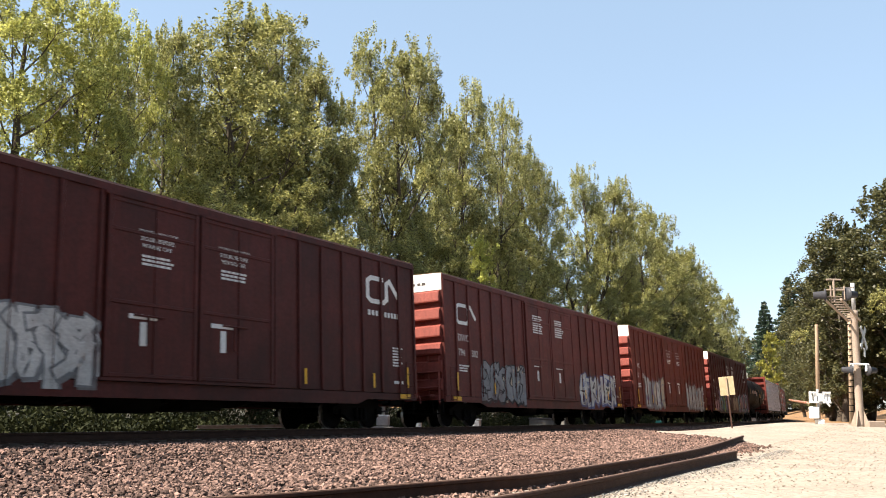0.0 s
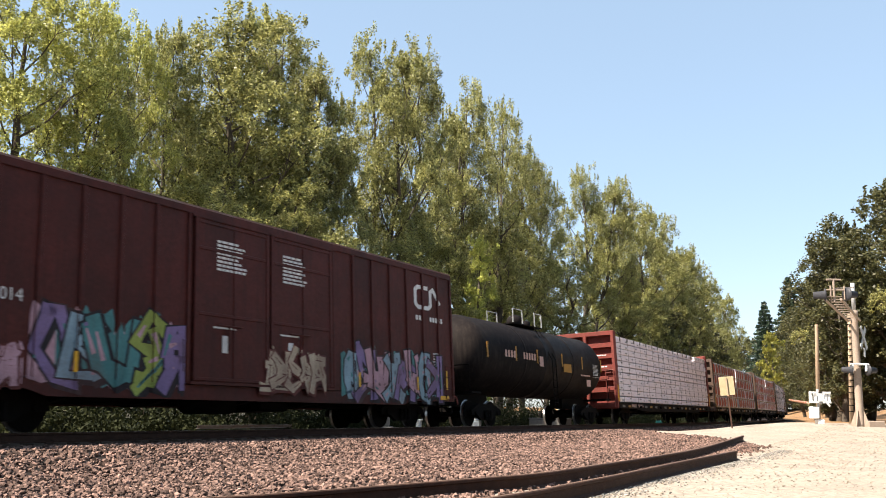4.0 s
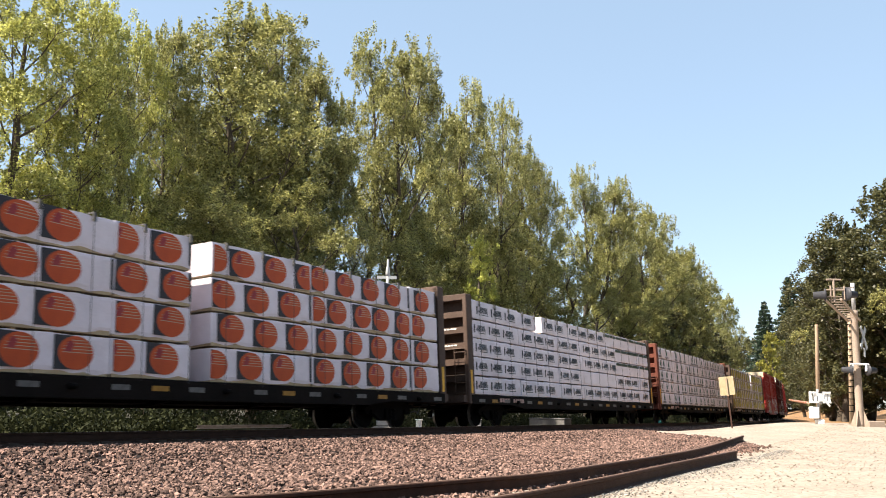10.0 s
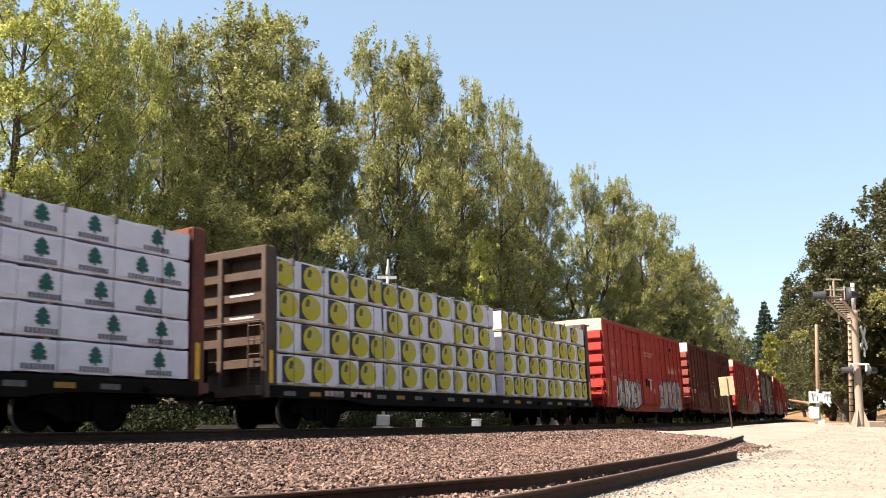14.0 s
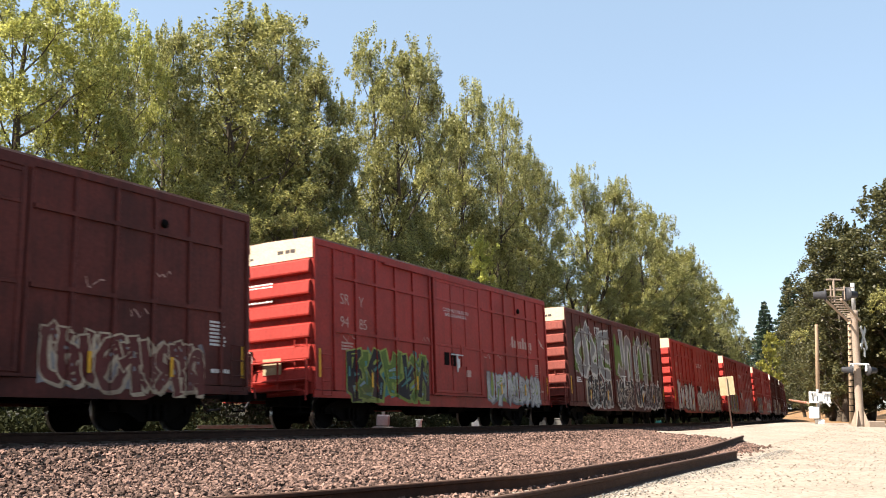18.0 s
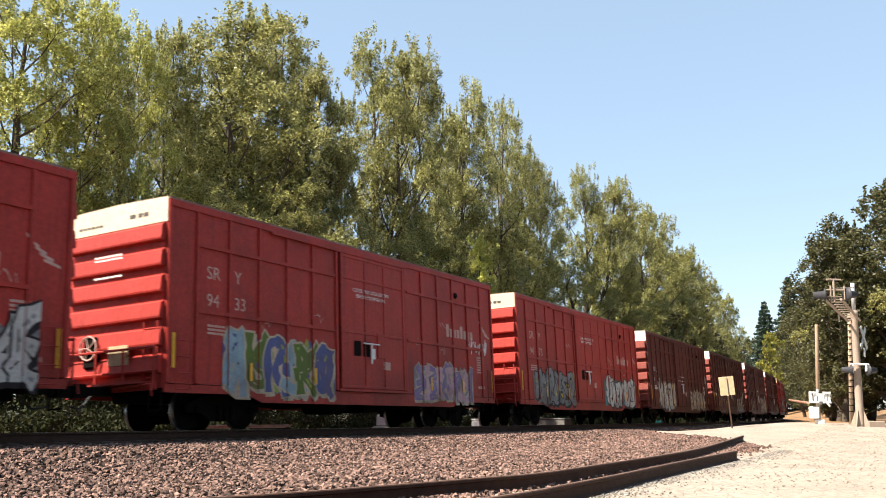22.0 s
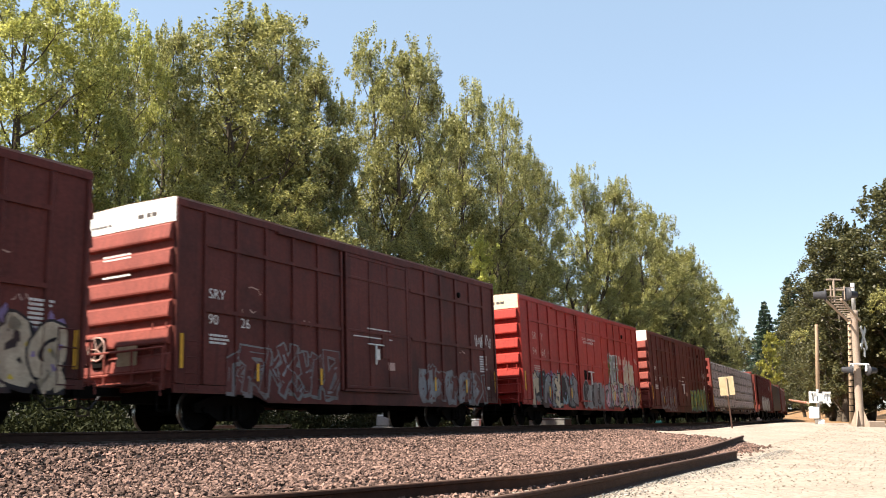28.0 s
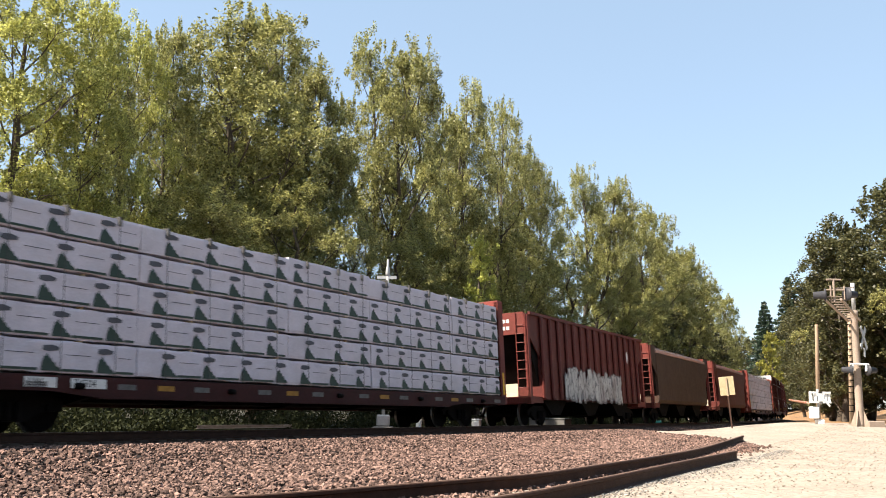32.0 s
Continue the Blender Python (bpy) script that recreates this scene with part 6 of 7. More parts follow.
    for i in range(int((b - a) / 1.25)):
        x = a + 0.6 + i * 1.25 + rnd.uniform(-0.08, 0.08)
        part("tie_down", kept(("tie", top), lambda: boxes("tie_down", [(-0.035, -W - 0.045, top - 0.2, 0.035, -W - 0.005, top - 0.02), (-0.005, -W - 0.03, DECK - 0.05, 0.005, -W - 0.022, top - 0.2), (-0.01, -W - 0.03, top - 0.02, 0.01, 0, top)], cable_steel)), cable_steel, car, at=pose(x, 0, 0))
    if plates:
        x = -L + 2.58
        for body, w in plates:
            plate = part("sill_plate", boxes("sill_plate", [(x, -W - 0.026, DECK - 0.24, x + w, -W - 0.021, DECK - 0.05)], letter_white), letter_white, car, "white plate")
            part("fleet_number", lettering(body, 0.21), mark_black, plate, at=pose(x + 0.06, -W - 0.03, DECK - 0.215))
            x += w + 0.32
    else:
        part("car_number", kept((key, "number"), lambda: boxes("car_number", [(-L + 2.2 + i * 0.22, -W - 0.026, DECK - 0.22, -L + 2.38 + i * 0.22, -W - 0.021, DECK - 0.08) for i in range(4)] + [(-L + 3.4 + i * 0.2, -W - 0.026, DECK - 0.22, -L + 3.55 + i * 0.2, -W - 0.021, DECK - 0.08) for i in range(5)], letter_dim)), letter_dim, car)
    return car


def layered(name, layers, mats):
    """Flat printed shapes laid over one another, each a hair in front of the last."""
    V, F, I = [], [], []
    for k, (pts, m) in enumerate(layers):
        n = len(V)
        V += [(px, -0.0012 * k, pz) for px, pz in pts]
        F.append(tuple(range(n, n + len(pts))))
        I.append(m)
    return mesh_of(name, V, F, mats, I)


def disc_pts(r, n=24, squash=1.0):
    return [(r * math.cos(2 * math.pi * i / n) * squash, r * math.sin(2 * math.pi * i / n)) for i in range(n)]


def oblong(x0, z0, x1, z1):
    return [(x0, z0), (x1, z0), (x1, z1), (x0, z1)]


def disc_print(mat, marks, lo=-1.0, hi=1.0):
    """A dark block, a bright disc over it, pale lines and a small dark spot, cut where the wrap ends."""
    layers = [(oblong(-0.53, -0.32, -0.06, 0.33), 1), (disc_pts(0.325, 28, 1.25), 0)]
    layers += [(oblong(-w + 0.07, z, w, z + 0.014), 2) for w, z in ((0.2, 0.235), (0.29, 0.18), (0.345, 0.12), (0.375, 0.06), (0.39, 0.0))]
    layers.append(([(-0.27, 0.02), (-0.1, 0.02), (-0.09, 0.1), (-0.05, 0.15), (-0.11, 0.23), (-0.2, 0.21), (-0.24, 0.11)], 3))
    layers = [([(min(hi, max(lo, px)), pz) for px, pz in pts], m) for pts, m in layers]
    layers = [(pts, m) for pts, m in layers if max(p[0] for p in pts) - min(p[0] for p in pts) > 0.02]
    return layered("printed_disc", layers, [mat, mark_black, spray["sand"], mark_crimson if marks == "orange" else mark_olive])


def print_marks(bund, marks, x, ln, z0, z1, y, rnd, r, rows):
    """What is printed on the wrap of one bundle: plain shapes in their colours."""
    zc = (z0 + z1) / 2
    yy = y - 0.003
    if marks in ("orange", "yellow"):
        mat = mark_orange if marks == "orange" else mark_yellow
        q = x + rnd.uniform(0.1, 0.75)
        while q < x + ln - 0.12:
            lo = -0.5 if q - x > 0.5 else round(-(q - x), 1) + 0.05
            hi = 0.5 if x + ln - q > 0.5 else round(x + ln - q, 1) - 0.08
            part("printed_disc", kept(("pdisc", marks, lo, hi), lambda: disc_print(mat, marks, lo, hi)), mat, bund, at=pose(q, yy, zc + 0.02 + rnd.uniform(-0.02, 0.02), 0, rnd.uniform(-2, 2), 0))
            q += rnd.choice((1.2, 1.22, 1.24, 0.95))
        if rnd.random() < 0.5:
            part("printed_band", kept(("pend", round(z1 - z0, 2)), lambda: boxes("printed_band", [(-0.1, 0, 0.1, -0.03, 0.002, z1 - z0 - 0.02)], mark_black)), mark_black, bund, at=pose(x + ln, yy, z0))
    elif marks == "tree":
        q = x + rnd.uniform(0.4, 0.8)
        while q < x + ln - 0.3:
            tree = [(-0.1, -0.17), (-0.03, -0.14), (-0.03, -0.2), (0.03, -0.2), (0.03, -0.14), (0.16, -0.15), (0.17, -0.08), (0.1, -0.05), (0.15, -0.03), (0.15, 0.03), (0.08, 0.05), (0.12, 0.08), (0.07, 0.13), (0, 0.19), (-0.07, 0.13), (-0.13, 0.08), (-0.09, 0.05), (-0.16, 0.02), (-0.16, -0.04), (-0.1, -0.05), (-0.17, -0.09)]
            part("printed_tree", kept("ptree", lambda: layered("printed_tree", [(tree, 0)], [mark_green])), mark_green, bund, at=pose(q, yy, zc + 0.07))
            part("printed_word", kept("pword8", lambda: boxes("printed_word", [(-0.36 + i * 0.09, -0.001, -0.255, -0.36 + i * 0.09 + 0.055, 0, -0.15) for i in range(8)], mark_grey)), mark_grey, bund, at=pose(q, yy, zc))
            q += rnd.choice((1.2, 1.25, 1.62, 1.2, 0.75))
    elif marks == "words":
        if x > 0.6 and r >= rows - 3:
            part("printed_band", boxes("printed_band", [(x + 0.02 + k * 0.95, yy, z1 - 0.16, min(x + ln - 0.02, x + 0.9 + k * 0.95), yy + 0.002, z1 - 0.03) for k in range(int(ln / 0.95) + 1) if x + ln - 0.1 > x + 0.02 + k * 0.95], mark_forest), mark_forest, bund)
            return
        if r == 1 and -2.5 < x < 0.6:
            return
        q = x + rnd.uniform(0.1, 0.4)
        while q < x + ln - 0.5:
            part("printed_flash", kept("pflash", lambda: layered("printed_flash", [([(0.0, -0.14), (0.09, -0.14), (0.11, 0.15), (0.0, 0.15)], 0), ([(0.17, -0.02), (0.27, 0.05), (0.27, -0.1)], 0)], [mark_black])), mark_black, bund, at=pose(q, yy, zc))
            word = [([(0.3 + i * 0.1, -0.09 + i * 0.004), (0.365 + i * 0.1, -0.09 + i * 0.004), (0.375 + i * 0.1, 0.14), (0.31 + i * 0.1, 0.14)], 0) for i in range(6)] + [(oblong(0.34, -0.15, 0.92, -0.125), 0), (oblong(0.9, -0.15, 0.925, 0.02), 0)]
            part("printed_word", kept("pword6", lambda: layered("printed_word", word, [mark_navy])), mark_navy, bund, at=pose(q, yy, zc))
            q += rnd.choice((1.18, 1.2, 1.22))
    elif marks == "peaks":
        q = x + rnd.uniform(0.05, 0.7)
        while q < x + ln - 0.3:
            end = 1.17 if x + ln - q > 1.2 else round(x + ln - q, 1) - 0.1
            peak = [(-0.02, -0.19), (0.44, -0.19), (0.36, -0.1), (0.33, -0.11), (0.28, -0.02), (0.24, -0.03), (0.2, 0.06), (0.17, 0.04), (0.12, 0.15), (0.08, 0.08), (0.05, 0.09), (0.0, -0.05)]
            part("printed_peak", kept(("ppeak", end), lambda: layered("printed_peak", [(peak, 0)] + ([(oblong(0.44, -0.19, end, -0.14), 0), (oblong(0.5, 0.12, end - 0.08, 0.132), 1)] if end > 0.7 else []), [mark_forest, mark_grey])), mark_forest, bund, at=pose(q, yy, zc - 0.08))
            part("printed_word", kept("pword3", lambda: layered("printed_word", [([(-0.02, 0.0), (0.1, -0.03), (0.34, 0.0), (0.36, 0.06), (0.2, 0.1), (0.0, 0.08)], 0)], [mark_grey])), mark_grey, bund, at=pose(q + 0.02, yy, zc + 0.12))
            q += rnd.choice((1.24, 1.26, 1.22))
    elif marks == "small":
        q = x + rnd.uniform(0.2, 0.6)
        while q < x + ln - 0.3:
            part("printed_word", kept("pwords", lambda: boxes("printed_word", [(0, -0.001, -0.03, 0.1, 0, 0.035), (0.12, -0.001, -0.03, 0.26, 0, 0.035)], mark_navy)), mark_navy, bund, at=pose(q, yy, zc + rnd.choice((-0.04, 0.0, 0.05))))
            q += rnd.choice((1.1, 1.4, 1.9))


# ======== tank car ========
def tank_car(front, length, label):
    car = start_car("tank_car", label, "tank car", front, length, "freight cars")
    L, r, zc = length / 2, 1.47, 2.62
    prof = [(-L + 0.02, 0.05), (-L + 0.06, 0.45), (-L + 0.18, 0.85), (-L + 0.4, 1.2), (-L + 0.7, 1.4), (-L + 1.0, r), (-0.62, r), (-0.6, r + 0.012), (-0.4, r + 0.012), (-0.38, r), (0.38, r), (0.4, r + 0.012), (0.6, r + 0.012), (0.62, r), (L - 1.0, r), (L - 0.7, 1.4), (L - 0.4, 1.2), (L - 0.18, 0.85), (L - 0.06, 0.45), (L - 0.02, 0.05)]
    part("tank", lathe("tank", prof, "x", 48, tank_black), tank_black, car, at=pose(0, 0, zc))
    for x in (-0.5, 2.6, -2.6):
        part("weld_band", lathe("weld_band", [(x - 0.05, r + 0.001), (x - 0.04, r + 0.014), (x + 0.04, r + 0.014), (x + 0.05, r + 0.001)], "x", 48, tank_black), tank_black, car, at=pose(0, 0, zc))
    for e in (-1, 1):
        part("stub_sill", boxes("stub_sill", [(min(e * (L - 3.2), e * (L + 0.3)), -0.3, 0.75, max(e * (L - 3.2), e * (L + 0.3)), 0.3, 1.2)], dark_steel), dark_steel, car)
    plat = part("platform", boxes("platform", [(-1.7, -0.6, zc + r + 0.02, 1.3, 0.6, zc + r + 0.06)], dark_steel), dark_steel, car)
    t = zc + r + 0.07
    part("handrail", tubes("handrail", [((x, y, t), (x, y, t + 0.58), 0.02, 0.02) for x in (-1.7, -0.75, 0.55, 1.3) for y in (-0.58, 0.58)] + [((-1.7, y, t + 0.56), (-0.75, y, t + 0.56), 0.018, 0.018) for y in (-0.58, 0.58)] + [((0.55, y, t + 0.56), (1.3, y, t + 0.56), 0.018, 0.018) for y in (-0.58, 0.58)], galvanised, 6), galvanised, plat, "grey tubular handrail")
    part("dome", lathe("dome", [(0, 0.36), (0.3, 0.36), (0.42, 0.28), (0.5, 0.1)], "z", 20, tank_black), tank_black, plat, at=pose(-0.2, 0, t - 0.02))
    part("valve_box", lathe("valve_box", [(0, 0.22), (0.3, 0.22), (0.34, 0.1)], "z", 14, tank_black), tank_black, plat, at=pose(0.9, 0, t - 0.02))
    for a in (-0.2, 0.2):
        part("side_ladder", tubes("side_ladder", [((0.0 + a, -r - 0.12, 0.8), (a, -r - 0.12, zc), 0.02, 0.02), ((a, -r - 0.12, zc), (a, -0.8, t), 0.02, 0.02)] + [((-0.2, -r - 0.12, 0.9 + 0.3 * i), (0.2, -r - 0.12, 0.9 + 0.3 * i), 0.015, 0.015) for i in range(6)], dark_steel, 6), dark_steel, car)
    for x in (-L + 1.0, -3.6, -1.5, 1.2, 3.65, L - 0.9):
        part("reflector", kept("trefl", lambda: boxes("reflector", [(-0.06, -0.004, -0.25, 0.06, 0.004, 0.3)], reflector_dim)), reflector_dim, car, at=pose(x, -r - 0.012, zc + 0.05))
    part("placard", boxes("placard", [(1.35, -r - 0.018, zc - 0.42, 2.25, -r - 0.01, zc - 0.06)], reflector_dim), reflector_dim, car, "yellow rectangular placard")
    side_bars(car, stencil_block(L - 2.05, zc + 0.0, 8, 0.75, 0.035, random.Random(3)) + [(L - 2.1, zc + 0.06, 0.85, 0.015), (L - 2.1, zc - 0.5, 0.85, 0.015)], -r - 0.016, spray["white"])
    side_bars(car, [(-4.6 + i * 0.26, zc - 0.1, 0.16, 0.26) for i in range(4)] + [(-2.9 + i * 0.26, zc - 0.1, 0.16, 0.26) for i in range(5)] + [(L - 3.7 + i * 0.2, zc - 0.5, 0.15, 0.06) for i in range(6)] + [(L - 3.0, zc - 0.95, 0.5, 0.3), (-1.3, zc - 0.3, 0.4, 0.4), (-1.26, zc - 0.26, 0.32, 0.32)][:2], -r - 0.016, letter_dim)
    for e in (-1, 1):
        part("end_platform", boxes("end_platform", [(min(e * (L - 0.4), e * (L + 0.35)), -1.45, 1.1, max(e * (L - 0.4), e * (L + 0.35)), 1.45, 1.18)], dark_steel), dark_steel, car)
        part("end_rail", tubes("end_rail", [((e * (L + 0.3), y, 1.18), (e * (L + 0.3), y, 2.1), 0.02, 0.02) for y in (-1.35, -0.5, 0.5, 1.35)] + [((e * (L + 0.3), -1.35, 2.1), (e * (L + 0.3), 1.35, 2.1), 0.02, 0.02)], dark_steel, 6), dark_steel, car)
        add_coupler(car, e * (L + 0.1), e)
        add_truck(car, e * (L - 1.6))


# ======== hopper cars ========
def hopper_car(front, length, paint, round_top, seed, label, art=(), end_paint=None):
    car = start_car("hopper_car", label, "hopper car", front, length, "freight cars")
    L, W, H = length / 2, 1.53, 4.4
    end_paint = end_paint or paint
    if round_top:
        out = [(-W + 0.1, 1.1), (-W, 1.3), (-W, 3.9), (-W + 0.1, 4.15), (-W + 0.4, 4.34), (0, H + 0.05), (W - 0.4, 4.34), (W - 0.1, 4.15), (W, 3.9), (W, 1.3), (W - 0.1, 1.1)]
    else:
        out = [(-W, 1.0), (-W, H), (W, H), (W, 1.0)]
    part("body", prism("body", out, "x", -L + 1.25, L - 1.25, paint), paint, car)
    for e in (-1, 1):
        x = e * (L - 1.25)
        # slope sheets coloured black for the shadow inside the open ends
        part("slope_sheet_shaded", prism("slope_sheet_shaded", [(x - e * 0.02, 1.2), (x - e * 0.02, H - 0.3), (x + e * 1.15, H - 0.75), (x + e * 1.15, H - 0.82), (x - e * 0.01, 1.5)], "y", -W + 0.14, W - 0.14, sill_black), sill_black, car)
        for y in (-W, W - 0.16):
            part("corner_post", boxes("corner_post", [(min(e * (L - 0.2), e * L), y, 0.8, max(e * (L - 0.2), e * L), y + 0.16, H - 0.1)], end_paint), end_paint, car)
            part("corner_sheet", prism("corner_sheet", [(e * (L - 1.25), H - 0.05), (e * (L - 0.01), H - 0.05), (e * (L - 0.01), H - 0.8), (e * (L - 1.25), 2.6)], "y", y + 0.02, y + 0.06, paint), paint, car)
        part("end_frame", boxes("end_frame", [(min(e * (L - 0.08), e * (L + 0.01)), -W + 0.16, H - 0.85, max(e * (L - 0.08), e * (L + 0.01)), W - 0.16, H + 0.02), (min(e * (L - 1.3), e * L), -W + 0.02, 0.85, max(e * (L - 1.3), e * L), W - 0.02, 1.1)], end_paint), end_paint, car)
        part("end_letters", boxes("end_letters", [(e * (L + 0.012) - 0.003, -0.75 + 0.17 * i, z, e * (L + 0.012) + 0.003, -0.63 + 0.17 * i, z + 0.14) for z, n in ((H - 0.38, 5), (H - 0.66, 6)) for i in range(n)], letter_white), letter_white, car)
        part("brake_panel", boxes("brake_panel", [(min(e * (L - 0.3), e * (L - 0.2)), -0.9, 1.12, max(e * (L - 0.3), e * (L - 0.2)), 0.1, 1.62)], cream_panel), cream_panel, car, "cream painted panel low on the end")
        part("end_ladder", tubes("end_ladder", [((e * (L + 0.05), y, 0.8), (e * (L + 0.05), y, H), 0.02, 0.02) for y in (-1.45, -1.05)] + [((e * (L + 0.05), -1.45, 1.1 + 0.35 * i), (e * (L + 0.05), -1.05, 1.1 + 0.35 * i), 0.015, 0.015) for i in range(9)], end_paint, 5), end_paint, car)
        add_coupler(car, e * L, e)
        add_truck(car, e * (L - 1.9))
    if not round_top:
        n = 15
        for i in range(n):
            x = -L + 1.31 + (length - 2.62) * i / (n - 1)
            for y, sgn in ((-W, -1), (W, 1)):
                part("side_rib", kept(("hrib", paint.name, sgn), lambda: soft_box("side_rib", -0.14, min(0, sgn * 0.12), 1.0, 0.14, max(0, sgn * 0.12), H - 0.1, 0.05, paint)), paint, car, at=pose(x, y, 0))
        part("top_rail", boxes("top_rail", [(-L + 0.1, -W - 0.1, H - 0.1, L - 0.1, -W, H + 0.02), (-L + 0.1, W, H - 0.1, L - 0.1, W + 0.1, H + 0.02)], paint), paint, car)
    else:
        part("running_board", boxes("running_board", [(-L + 0.3, -0.45, H + 0.12, L - 0.3, 0.45, H + 0.16)] + [(-L + 1 + i * 1.5, -0.4, H, -L + 1.1 + i * 1.5, 0.4, H + 0.12) for i in range(10)], galvanised), galvanised, car)
        part("roof_edge", boxes("roof_edge", [(-L + 1.2, -W - 0.03, 3.96, L - 1.2, -W + 0.1, 4.12)], letter_dim), letter_dim, car, "pale strip along the roof edge")
        for i in range(4):
            part("hatch", boxes("hatch", [(-L + 2.2 + i * 3.3, -0.35, H + 0.16, -L + 4.2 + i * 3.3, 0.35, H + 0.26)], paint), paint, car)
    for i in range(3):
        x = -L + 3.4 + i * (length - 6.8) / 2
        part("chute", kept(("chute", length), lambda: prism("chute", [(-1.5, 1.12), (-0.5, 0.4), (0.5, 0.4), (1.5, 1.12)], "y", -1.2, 1.2, dark_steel)), dark_steel, car, at=pose(x, 0, 0))
    if art:
        part("emblem", mesh_of("emblem", [(4.7 + px, -W - 0.13, 3.3 + pz) for px, pz in disc_pts(0.3, 20, 0.45)], [tuple(range(20))], [letter_white]), letter_white, car, "small white oval emblem")
    for spec in art:
        graffiti(car, *spec)


# ======== the train, in its order ========
Y0 = -1.545
G = spray
CN = 18.5
SR = 15.65


def build_train():
    boxcar(-4.6, CN, 5.02, maroon_paint, "double", ("79", "45 60"), white_panel, 1, [(-8.6, -2.6, 1.05, 2.3, Y0, G["white"], G["silver"], [G["white"]], 1)], "maroon steel boxcar with double doors and pale sprayed tags", emblem=(6.75, 3.6, 0.85), initials="")
    boxcar(15.7, CN, 5.0, oxide_paint, "double", ("794", "592"), white_panel, 2, [(-6.6, -2.75, 0.95, 2.2, Y0, G["grey"], G["black"], [G["silver"], G["sand"]], 2), (3.2, 8.2, 0.95, 2.25, Y0, G["white"], G["blue"], [G["black"]], 3)], "brown red steel boxcar with double doors and grey graffiti", emblem=(-8.25, 3.45, 0.75), initials="DWC")
    boxcar(36.15, CN, 5.08, surface("oxide_bright", (0.16, 0.036, 0.025), (0.125, 0.03, 0.021), 0.9, 0.6, streak=0.5, dirt=(0.06, 0.02, 0.015), dirtiness=0.6, bump=0.05, bscale=14), "double", ("22", "326"), white_panel, 3, [(-6.9, -2.75, 1.0, 2.45, Y0, [G["white"], G["grey"], G["sand"]], G["grey"], [G["silver"], G["purple"]], 4), (3.0, 7.9, 0.95, 2.3, Y0, G["white"], G["grey"], [G["sky"]], 5)], "rust red steel boxcar with double doors and silver graffiti", initials="WC")
    boxcar(56.5, CN, 5.0, maroon_paint, "double", ("794", "014"), white_panel, 4, [(-6.6, -2.75, 0.95, 2.4, Y0, [G["purple"], G["sky"], G["teal"], G["lime"]], G["black"], [G["pink"], G["teal"]], 6), (-8.0, -6.7, 0.9, 1.6, Y0, G["pink"], G["maroon"], [G["pink"]], 47), (-0.4, 2.2, 1.05, 1.95, Y0 - 0.08, G["sand"], G["maroon"], [], 48), (3.0, 8.6, 0.95, 2.3, Y0, [G["sky"], G["purple"], G["pink"]], G["black"], [G["teal"], G["pink"]], 7)], "dark maroon boxcar with turquoise and violet graffiti", emblem=(7.0, 3.7, 0.8), initials="DWC")
    tank_car(76.8, 14.2, "black tank car with railings on top and yellow reflectors")
    lumber_car(92.3, 22.0, beam_red, "small", 11, 4.33, 5, "red centre beam car loaded with thin white lumber packs", 4.55, torn=17.8)
    lumber_car(116.65, 22.1, beam_brown, "orange", 4, 4.32, 6, "brown centre beam car with lumber wrapped in orange disc prints", 4.5, gap=11.1)
    lumber_car(140.4, 22.2, beam_brown, "orange", 4, 4.32, 7, "tan brown centre beam car with orange disc printed lumber", 4.5, (3.7, 4.9, 4.3), gap=11.07)
    lumber_car(164.5, 22.2, beam_brown, "words", 5, 4.36, 8, "brown centre beam car with lumber wrapped in dark printed words", 4.5, (4.0, 4.1, 3.0, 4.9), torn=6.1)
    lumber_car(188.55, 22.0, beam_rust, "tree", 5, 4.36, 9, "rusty centre beam car with lumber printed with green trees", 4.48, (4.0, 4.9, 4.3))
    lumber_car(212.9, 22.4, beam_brown, "yellow", 4, 4.3, 10, "brown centre beam car with lumber wrapped in yellow disc prints", 4.48, (4.9, 4.3, 3.7), gap=12.73)
    red, brown = "bright red plug door boxcar", "dark brown plug door boxcar"
    boxcar(237.55, SR, 5.02, red_paint, "plug", ("94", "51"), cream_panel, 11, [(-6.2, -1.9, 0.95, 2.2, Y0, G["white"], G["black"], [G["grey"]], 8), (1.9, 7.0, 0.85, 2.35, Y0, G["white"], G["blue"], [G["purple"], G["yellow"], G["sand"]], 9)], red + " with white and blue graffiti", letter_dim)
    boxcar(255.5, SR, 5.12, brown_paint, "plug", ("90", "68"), white_panel, 12, [(-5.4, -1.9, 0.9, 2.0, Y0, G["maroon"], G["silver"], [G["maroon"]], 10), (2.2, 6.4, 0.9, 1.9, Y0, G["maroon"], G["sand"], [G["grey"]], 11)], brown + " with faded grey tags", tags=[(-0.6, 1.1, 2.6, 3.2)])
    boxcar(273.65, SR, 5.03, red_paint, "plug", ("94", "85"), cream_panel, 13, [(-6.4, -1.9, 0.75, 2.25, Y0, [G["black"], G["green"]], G["lime"], [G["teal"], G["sky"]], 12), (2.2, 6.9, 0.8, 1.9, Y0, G["white"], G["grey"], [G["lime"]], 13)], red + " with teal green graffiti", letter_dim)
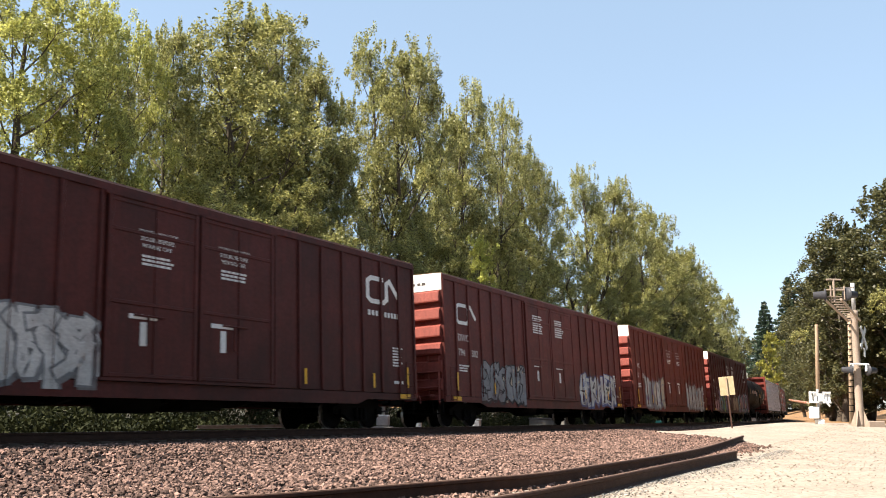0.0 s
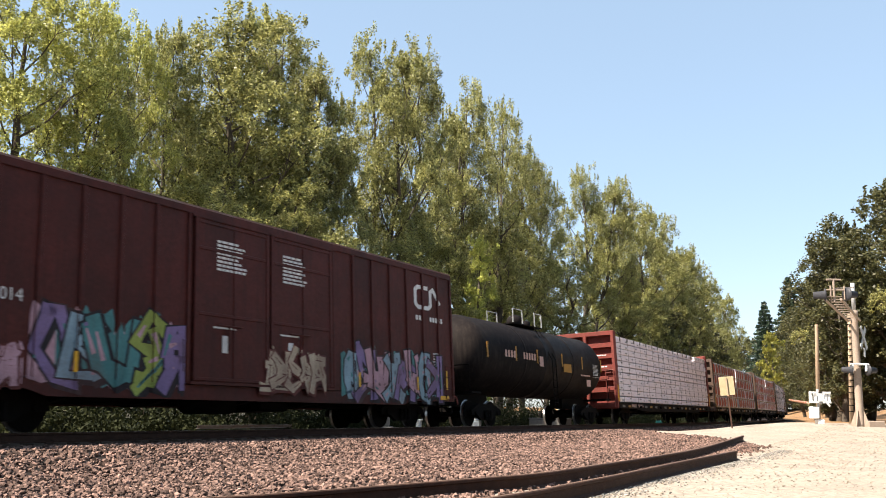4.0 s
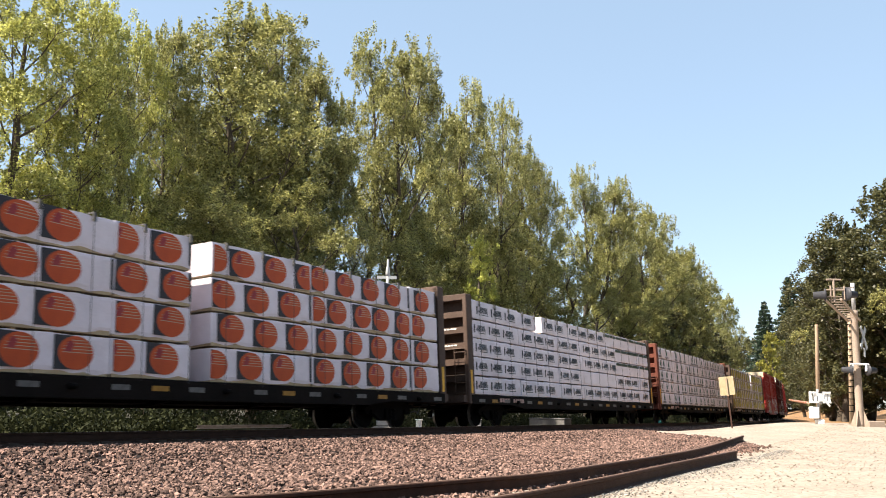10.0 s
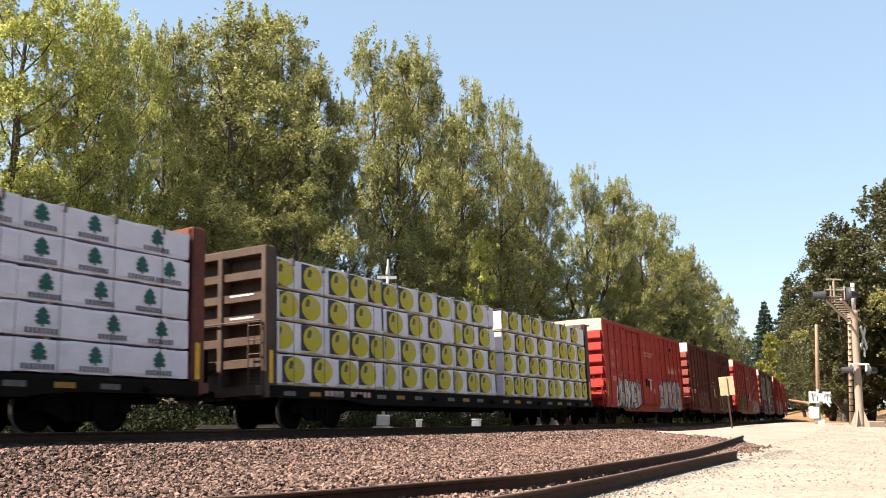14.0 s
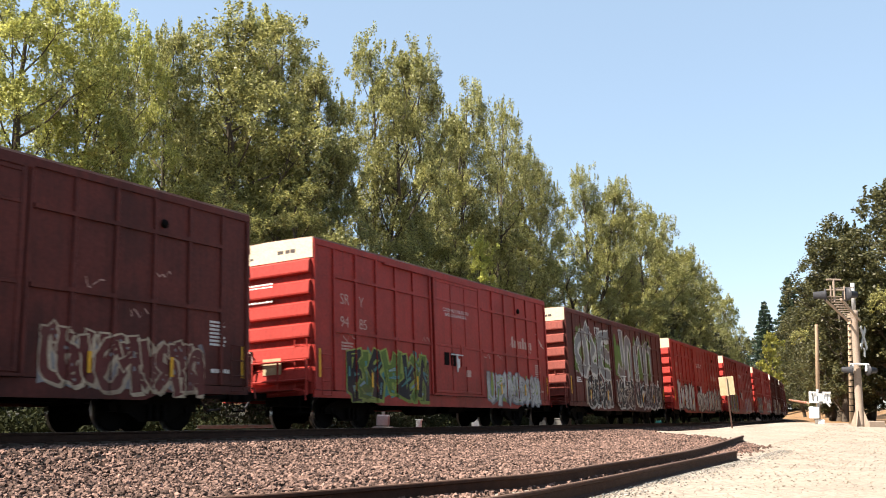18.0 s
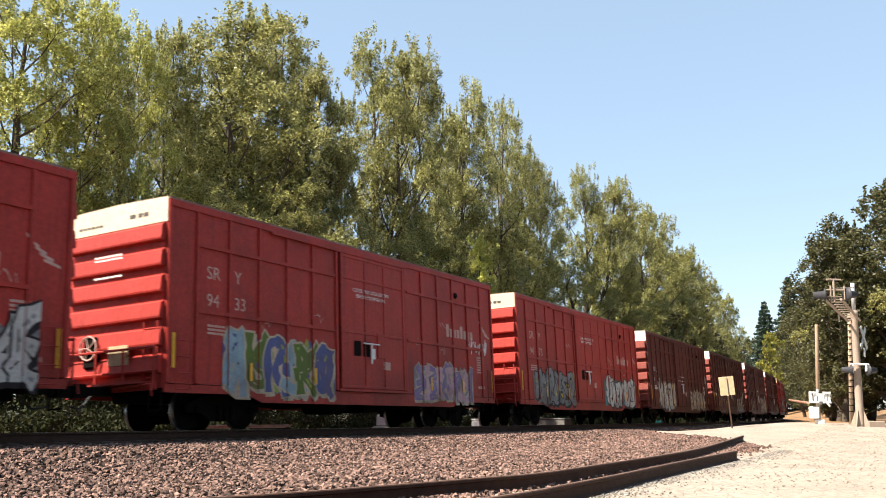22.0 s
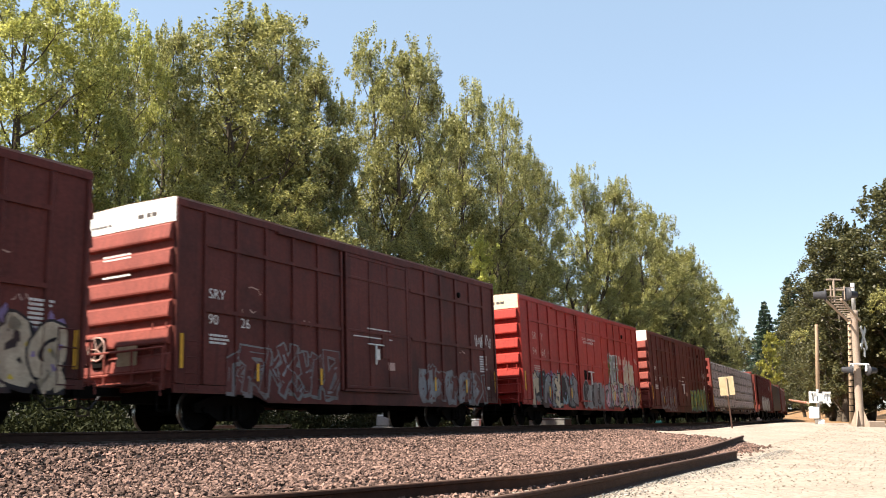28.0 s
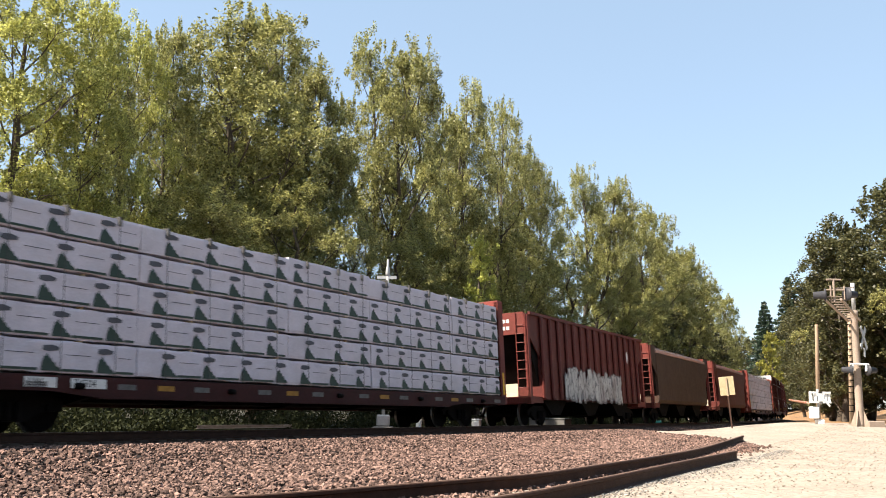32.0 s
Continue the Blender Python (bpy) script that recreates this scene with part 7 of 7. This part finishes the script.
    boxcar(291.6, SR, 5.04, brown_paint, "plug", ("52", "63"), cream_panel, 14, [(-7.0, -1.9, 2.3, 4.6, Y0, G["silver"], G["white"], [G["green"]], 14), (2.2, 5.6, 2.3, 4.6, Y0, G["silver"], G["white"], [G["green"]], 15), (-5.6, -1.8, 0.85, 2.2, Y0, G["black"], G["white"], [G["sand"]], 16), (2.2, 7.2, 0.85, 2.1, Y0, G["black"], G["white"], [G["sand"], G["pink"]], 17), (-1.3, 1.6, 0.95, 2.15, Y0 - 0.08, G["black"], G["white"], [G["sand"]], 18), (-1.3, 1.6, 2.3, 4.5, Y0 - 0.08, G["silver"], G["white"], [G["green"]], 19)], "brown boxcar covered in tall silver and green graffiti")
    boxcar(309.6, SR, 5.05, red_paint, "plug", ("93", "27"), cream_panel, 15, [(-6.6, -1.8, 0.85, 2.45, Y0, G["white"], G["black"], [G["grey"]], 20), (-1.3, 1.6, 0.95, 2.0, Y0 - 0.08, G["white"], G["black"], [], 21), (2.1, 7.2, 0.85, 2.25, Y0, G["white"], G["black"], [G["grey"]], 22)], red + " with bold white graffiti", letter_dim)
    boxcar(327.65, SR, 5.05, red_paint, "plug", ("94", "33"), cream_panel, 16, [(-6.1, -1.75, 0.8, 2.25, Y0, [G["sky"], G["green"], G["blue"]], G["sand"], [G["blue"], G["lime"]], 23), (2.3, 6.2, 0.85, 1.9, Y0, [G["purple"], G["pink"]], G["sand"], [G["grey"]], 24)], red + " with pastel blue and yellow graffiti", letter_dim, tags=[(6.0, 7.5, 2.2, 3.3), (0.0, 1.1, 2.9, 3.4)])
    boxcar(345.5, SR, 5.05, red_paint, "plug", ("94", "73"), cream_panel, 17, [(-6.4, -1.8, 0.85, 2.25, Y0, G["silver"], G["black"], [G["grey"], G["yellow"]], 25), (2.2, 7.0, 0.85, 2.2, Y0, G["white"], G["black"], [G["teal"]], 26)], red + " with silver graffiti with black edges", letter_dim)
    boxcar(363.4, SR, 5.06, brown_paint, "plug", ("91", "73"), white_panel, 18, [(-6.0, -1.8, 0.85, 2.4, Y0, G["white"], G["black"], [G["sand"], G["yellow"]], 27), (2.2, 6.5, 0.85, 2.0, Y0, G["sand"], G["black"], [G["white"]], 28)], brown + " with white graffiti", tags=[(6.9, 7.6, 2.2, 3.5)])
    boxcar(381.1, SR, 5.05, brown_paint, "plug", ("91", "48"), white_panel, 19, [(-5.6, -1.9, 0.9, 1.9, Y0, G["maroon"], G["grey"], [G["sand"]], 29), (2.9, 6.2, 0.8, 1.9, Y0, G["white"], G["blue"], [G["sky"]], 30)], brown + " with pale blue tags")
    boxcar(398.8, SR, 5.12, brown_paint, "plug", ("91", "20"), white_panel, 20, [(-6.0, -2.2, 0.9, 1.9, Y0, G["maroon"], G["grey"], [G["white"]], 31), (2.0, 7.4, 0.8, 2.25, Y0, G["sand"], G["black"], [G["purple"], G["yellow"]], 32)], brown + " with cream and yellow graffiti")
    boxcar(416.7, SR, 5.1, brown_paint, "plug", ("90", "26"), white_panel, 21, [(-6.2, -1.8, 0.85, 2.0, Y0, G["maroon"], G["silver"], [G["maroon"], G["grey"]], 33), (2.3, 7.0, 0.8, 1.8, Y0, [G["grey"], G["maroon"]], G["silver"], [G["maroon"]], 34)], brown + " with worn silver graffiti", tags=[(6.2, 7.6, 2.5, 3.4)])
    boxcar(434.6, SR, 5.05, red_paint, "plug", ("94", "64"), cream_panel, 22, [(-6.9, -1.8, 0.75, 2.2, Y0, [G["sand"], G["black"], G["silver"], G["grey"]], G["black"], [G["silver"], G["purple"], G["sky"]], 35), (-1.3, 1.6, 0.9, 1.9, Y0 - 0.08, [G["black"], G["silver"]], G["grey"], [G["grey"]], 49), (2.0, 7.5, 0.75, 1.9, Y0, [G["pink"], G["grey"], G["sand"]], G["black"], [G["silver"], G["pink"]], 36), (2.7, 4.2, 2.0, 3.4, Y0, G["silver"], G["white"], [G["green"]], 37), (5.0, 6.8, 2.0, 3.0, Y0, G["sand"], G["white"], [G["pink"]], 38)], red + " with murals in grey, pink and green", letter_dim)
    boxcar(452.4, SR, 5.1, brown_paint, "plug", ("90", "27"), white_panel, 23, [(-5.6, -1.9, 0.85, 2.0, Y0, G["maroon"], G["grey"], [G["silver"]], 39), (2.0, 6.8, 0.75, 2.1, Y0, [G["lime"], G["green"]], G["teal"], [G["lime"], G["white"]], 40)], brown + " with lime green graffiti", tags=[(6.3, 7.4, 2.6, 3.6)])
    lumber_car(469.9, 22.4, beam_red, "peaks", 5, 4.33, 24, "red centre beam car with lumber printed with dark green peaks", 4.53, (4.9, 4.9, 3.7), wrap_dull, sill=sill_red, plates=(("LW", 0.68), ("74504", 0.83)))
    hopper_car(494.7, 15.7, hopper_red, False, 25, "red ribbed open hopper car with a grey tag", [(-4.4, 3.4, 1.0, 2.35, -1.655, G["white"], G["silver"], [G["grey"], G["silver"], G["white"]], 41)], end_paint=beam_red)
    hopper_car(512.2, 16.0, hopper_tan, True, 26, "brown covered hopper car with rounded shoulders", end_paint=beam_red)
    hopper_car(530.4, 16.0, hopper_red, True, 27, "orange red covered hopper car with rounded shoulders", end_paint=beam_red)
    lumber_car(548.5, 22.2, beam_red, "small", 5, 4.3, 28, "red centre beam car with plain pale lumber packs", 4.5, (4.9, 4.3), wrap_dull, sill=sill_red)
    boxcar(573.0, SR, 5.05, maroon_paint, "plug", ("91", "55"), white_panel, 29, (), "dark maroon boxcar at the far end of the train")
    boxcar(590.9, SR, 5.05, brown_paint, "plug", ("91", "31"), white_panel, 30, (), "dark brown boxcar at the far end of the train")
    boxcar(608.8, SR, 5.05, brown_paint, "plug", ("91", "62"), white_panel, 31, (), "dark brown boxcar at the far end of the train")
    boxcar(626.7, SR, 5.05, brown_paint, "plug", ("91", "84"), white_panel, 32, (), "dark brown boxcar at the far end of the train")


build_train()


def motions():
    """The train rolls past; its wheels turn with it."""
    times = [i * 1.0 for i in range(33)]
    for car, s0 in CARS:
        walk(car, [(t, rail_frame(s0 - gone(t))) for t in times])
    for side, sets in SPINS.items():
        first = sets[0]
        walk(first, [(i / FPS, pose(side * 0.89, 0, WHEEL_R) @ Matrix.Rotation(-gone(i / FPS) / WHEEL_R, 4, "Y")) for i in range(961)])
        for other in sets[1:]:
            other.rotation_mode = "QUATERNION"
            other.animation_data_create()
            other.animation_data.action = first.animation_data.action
            other.animation_data.action_slot = first.animation_data.action_slot


motions()
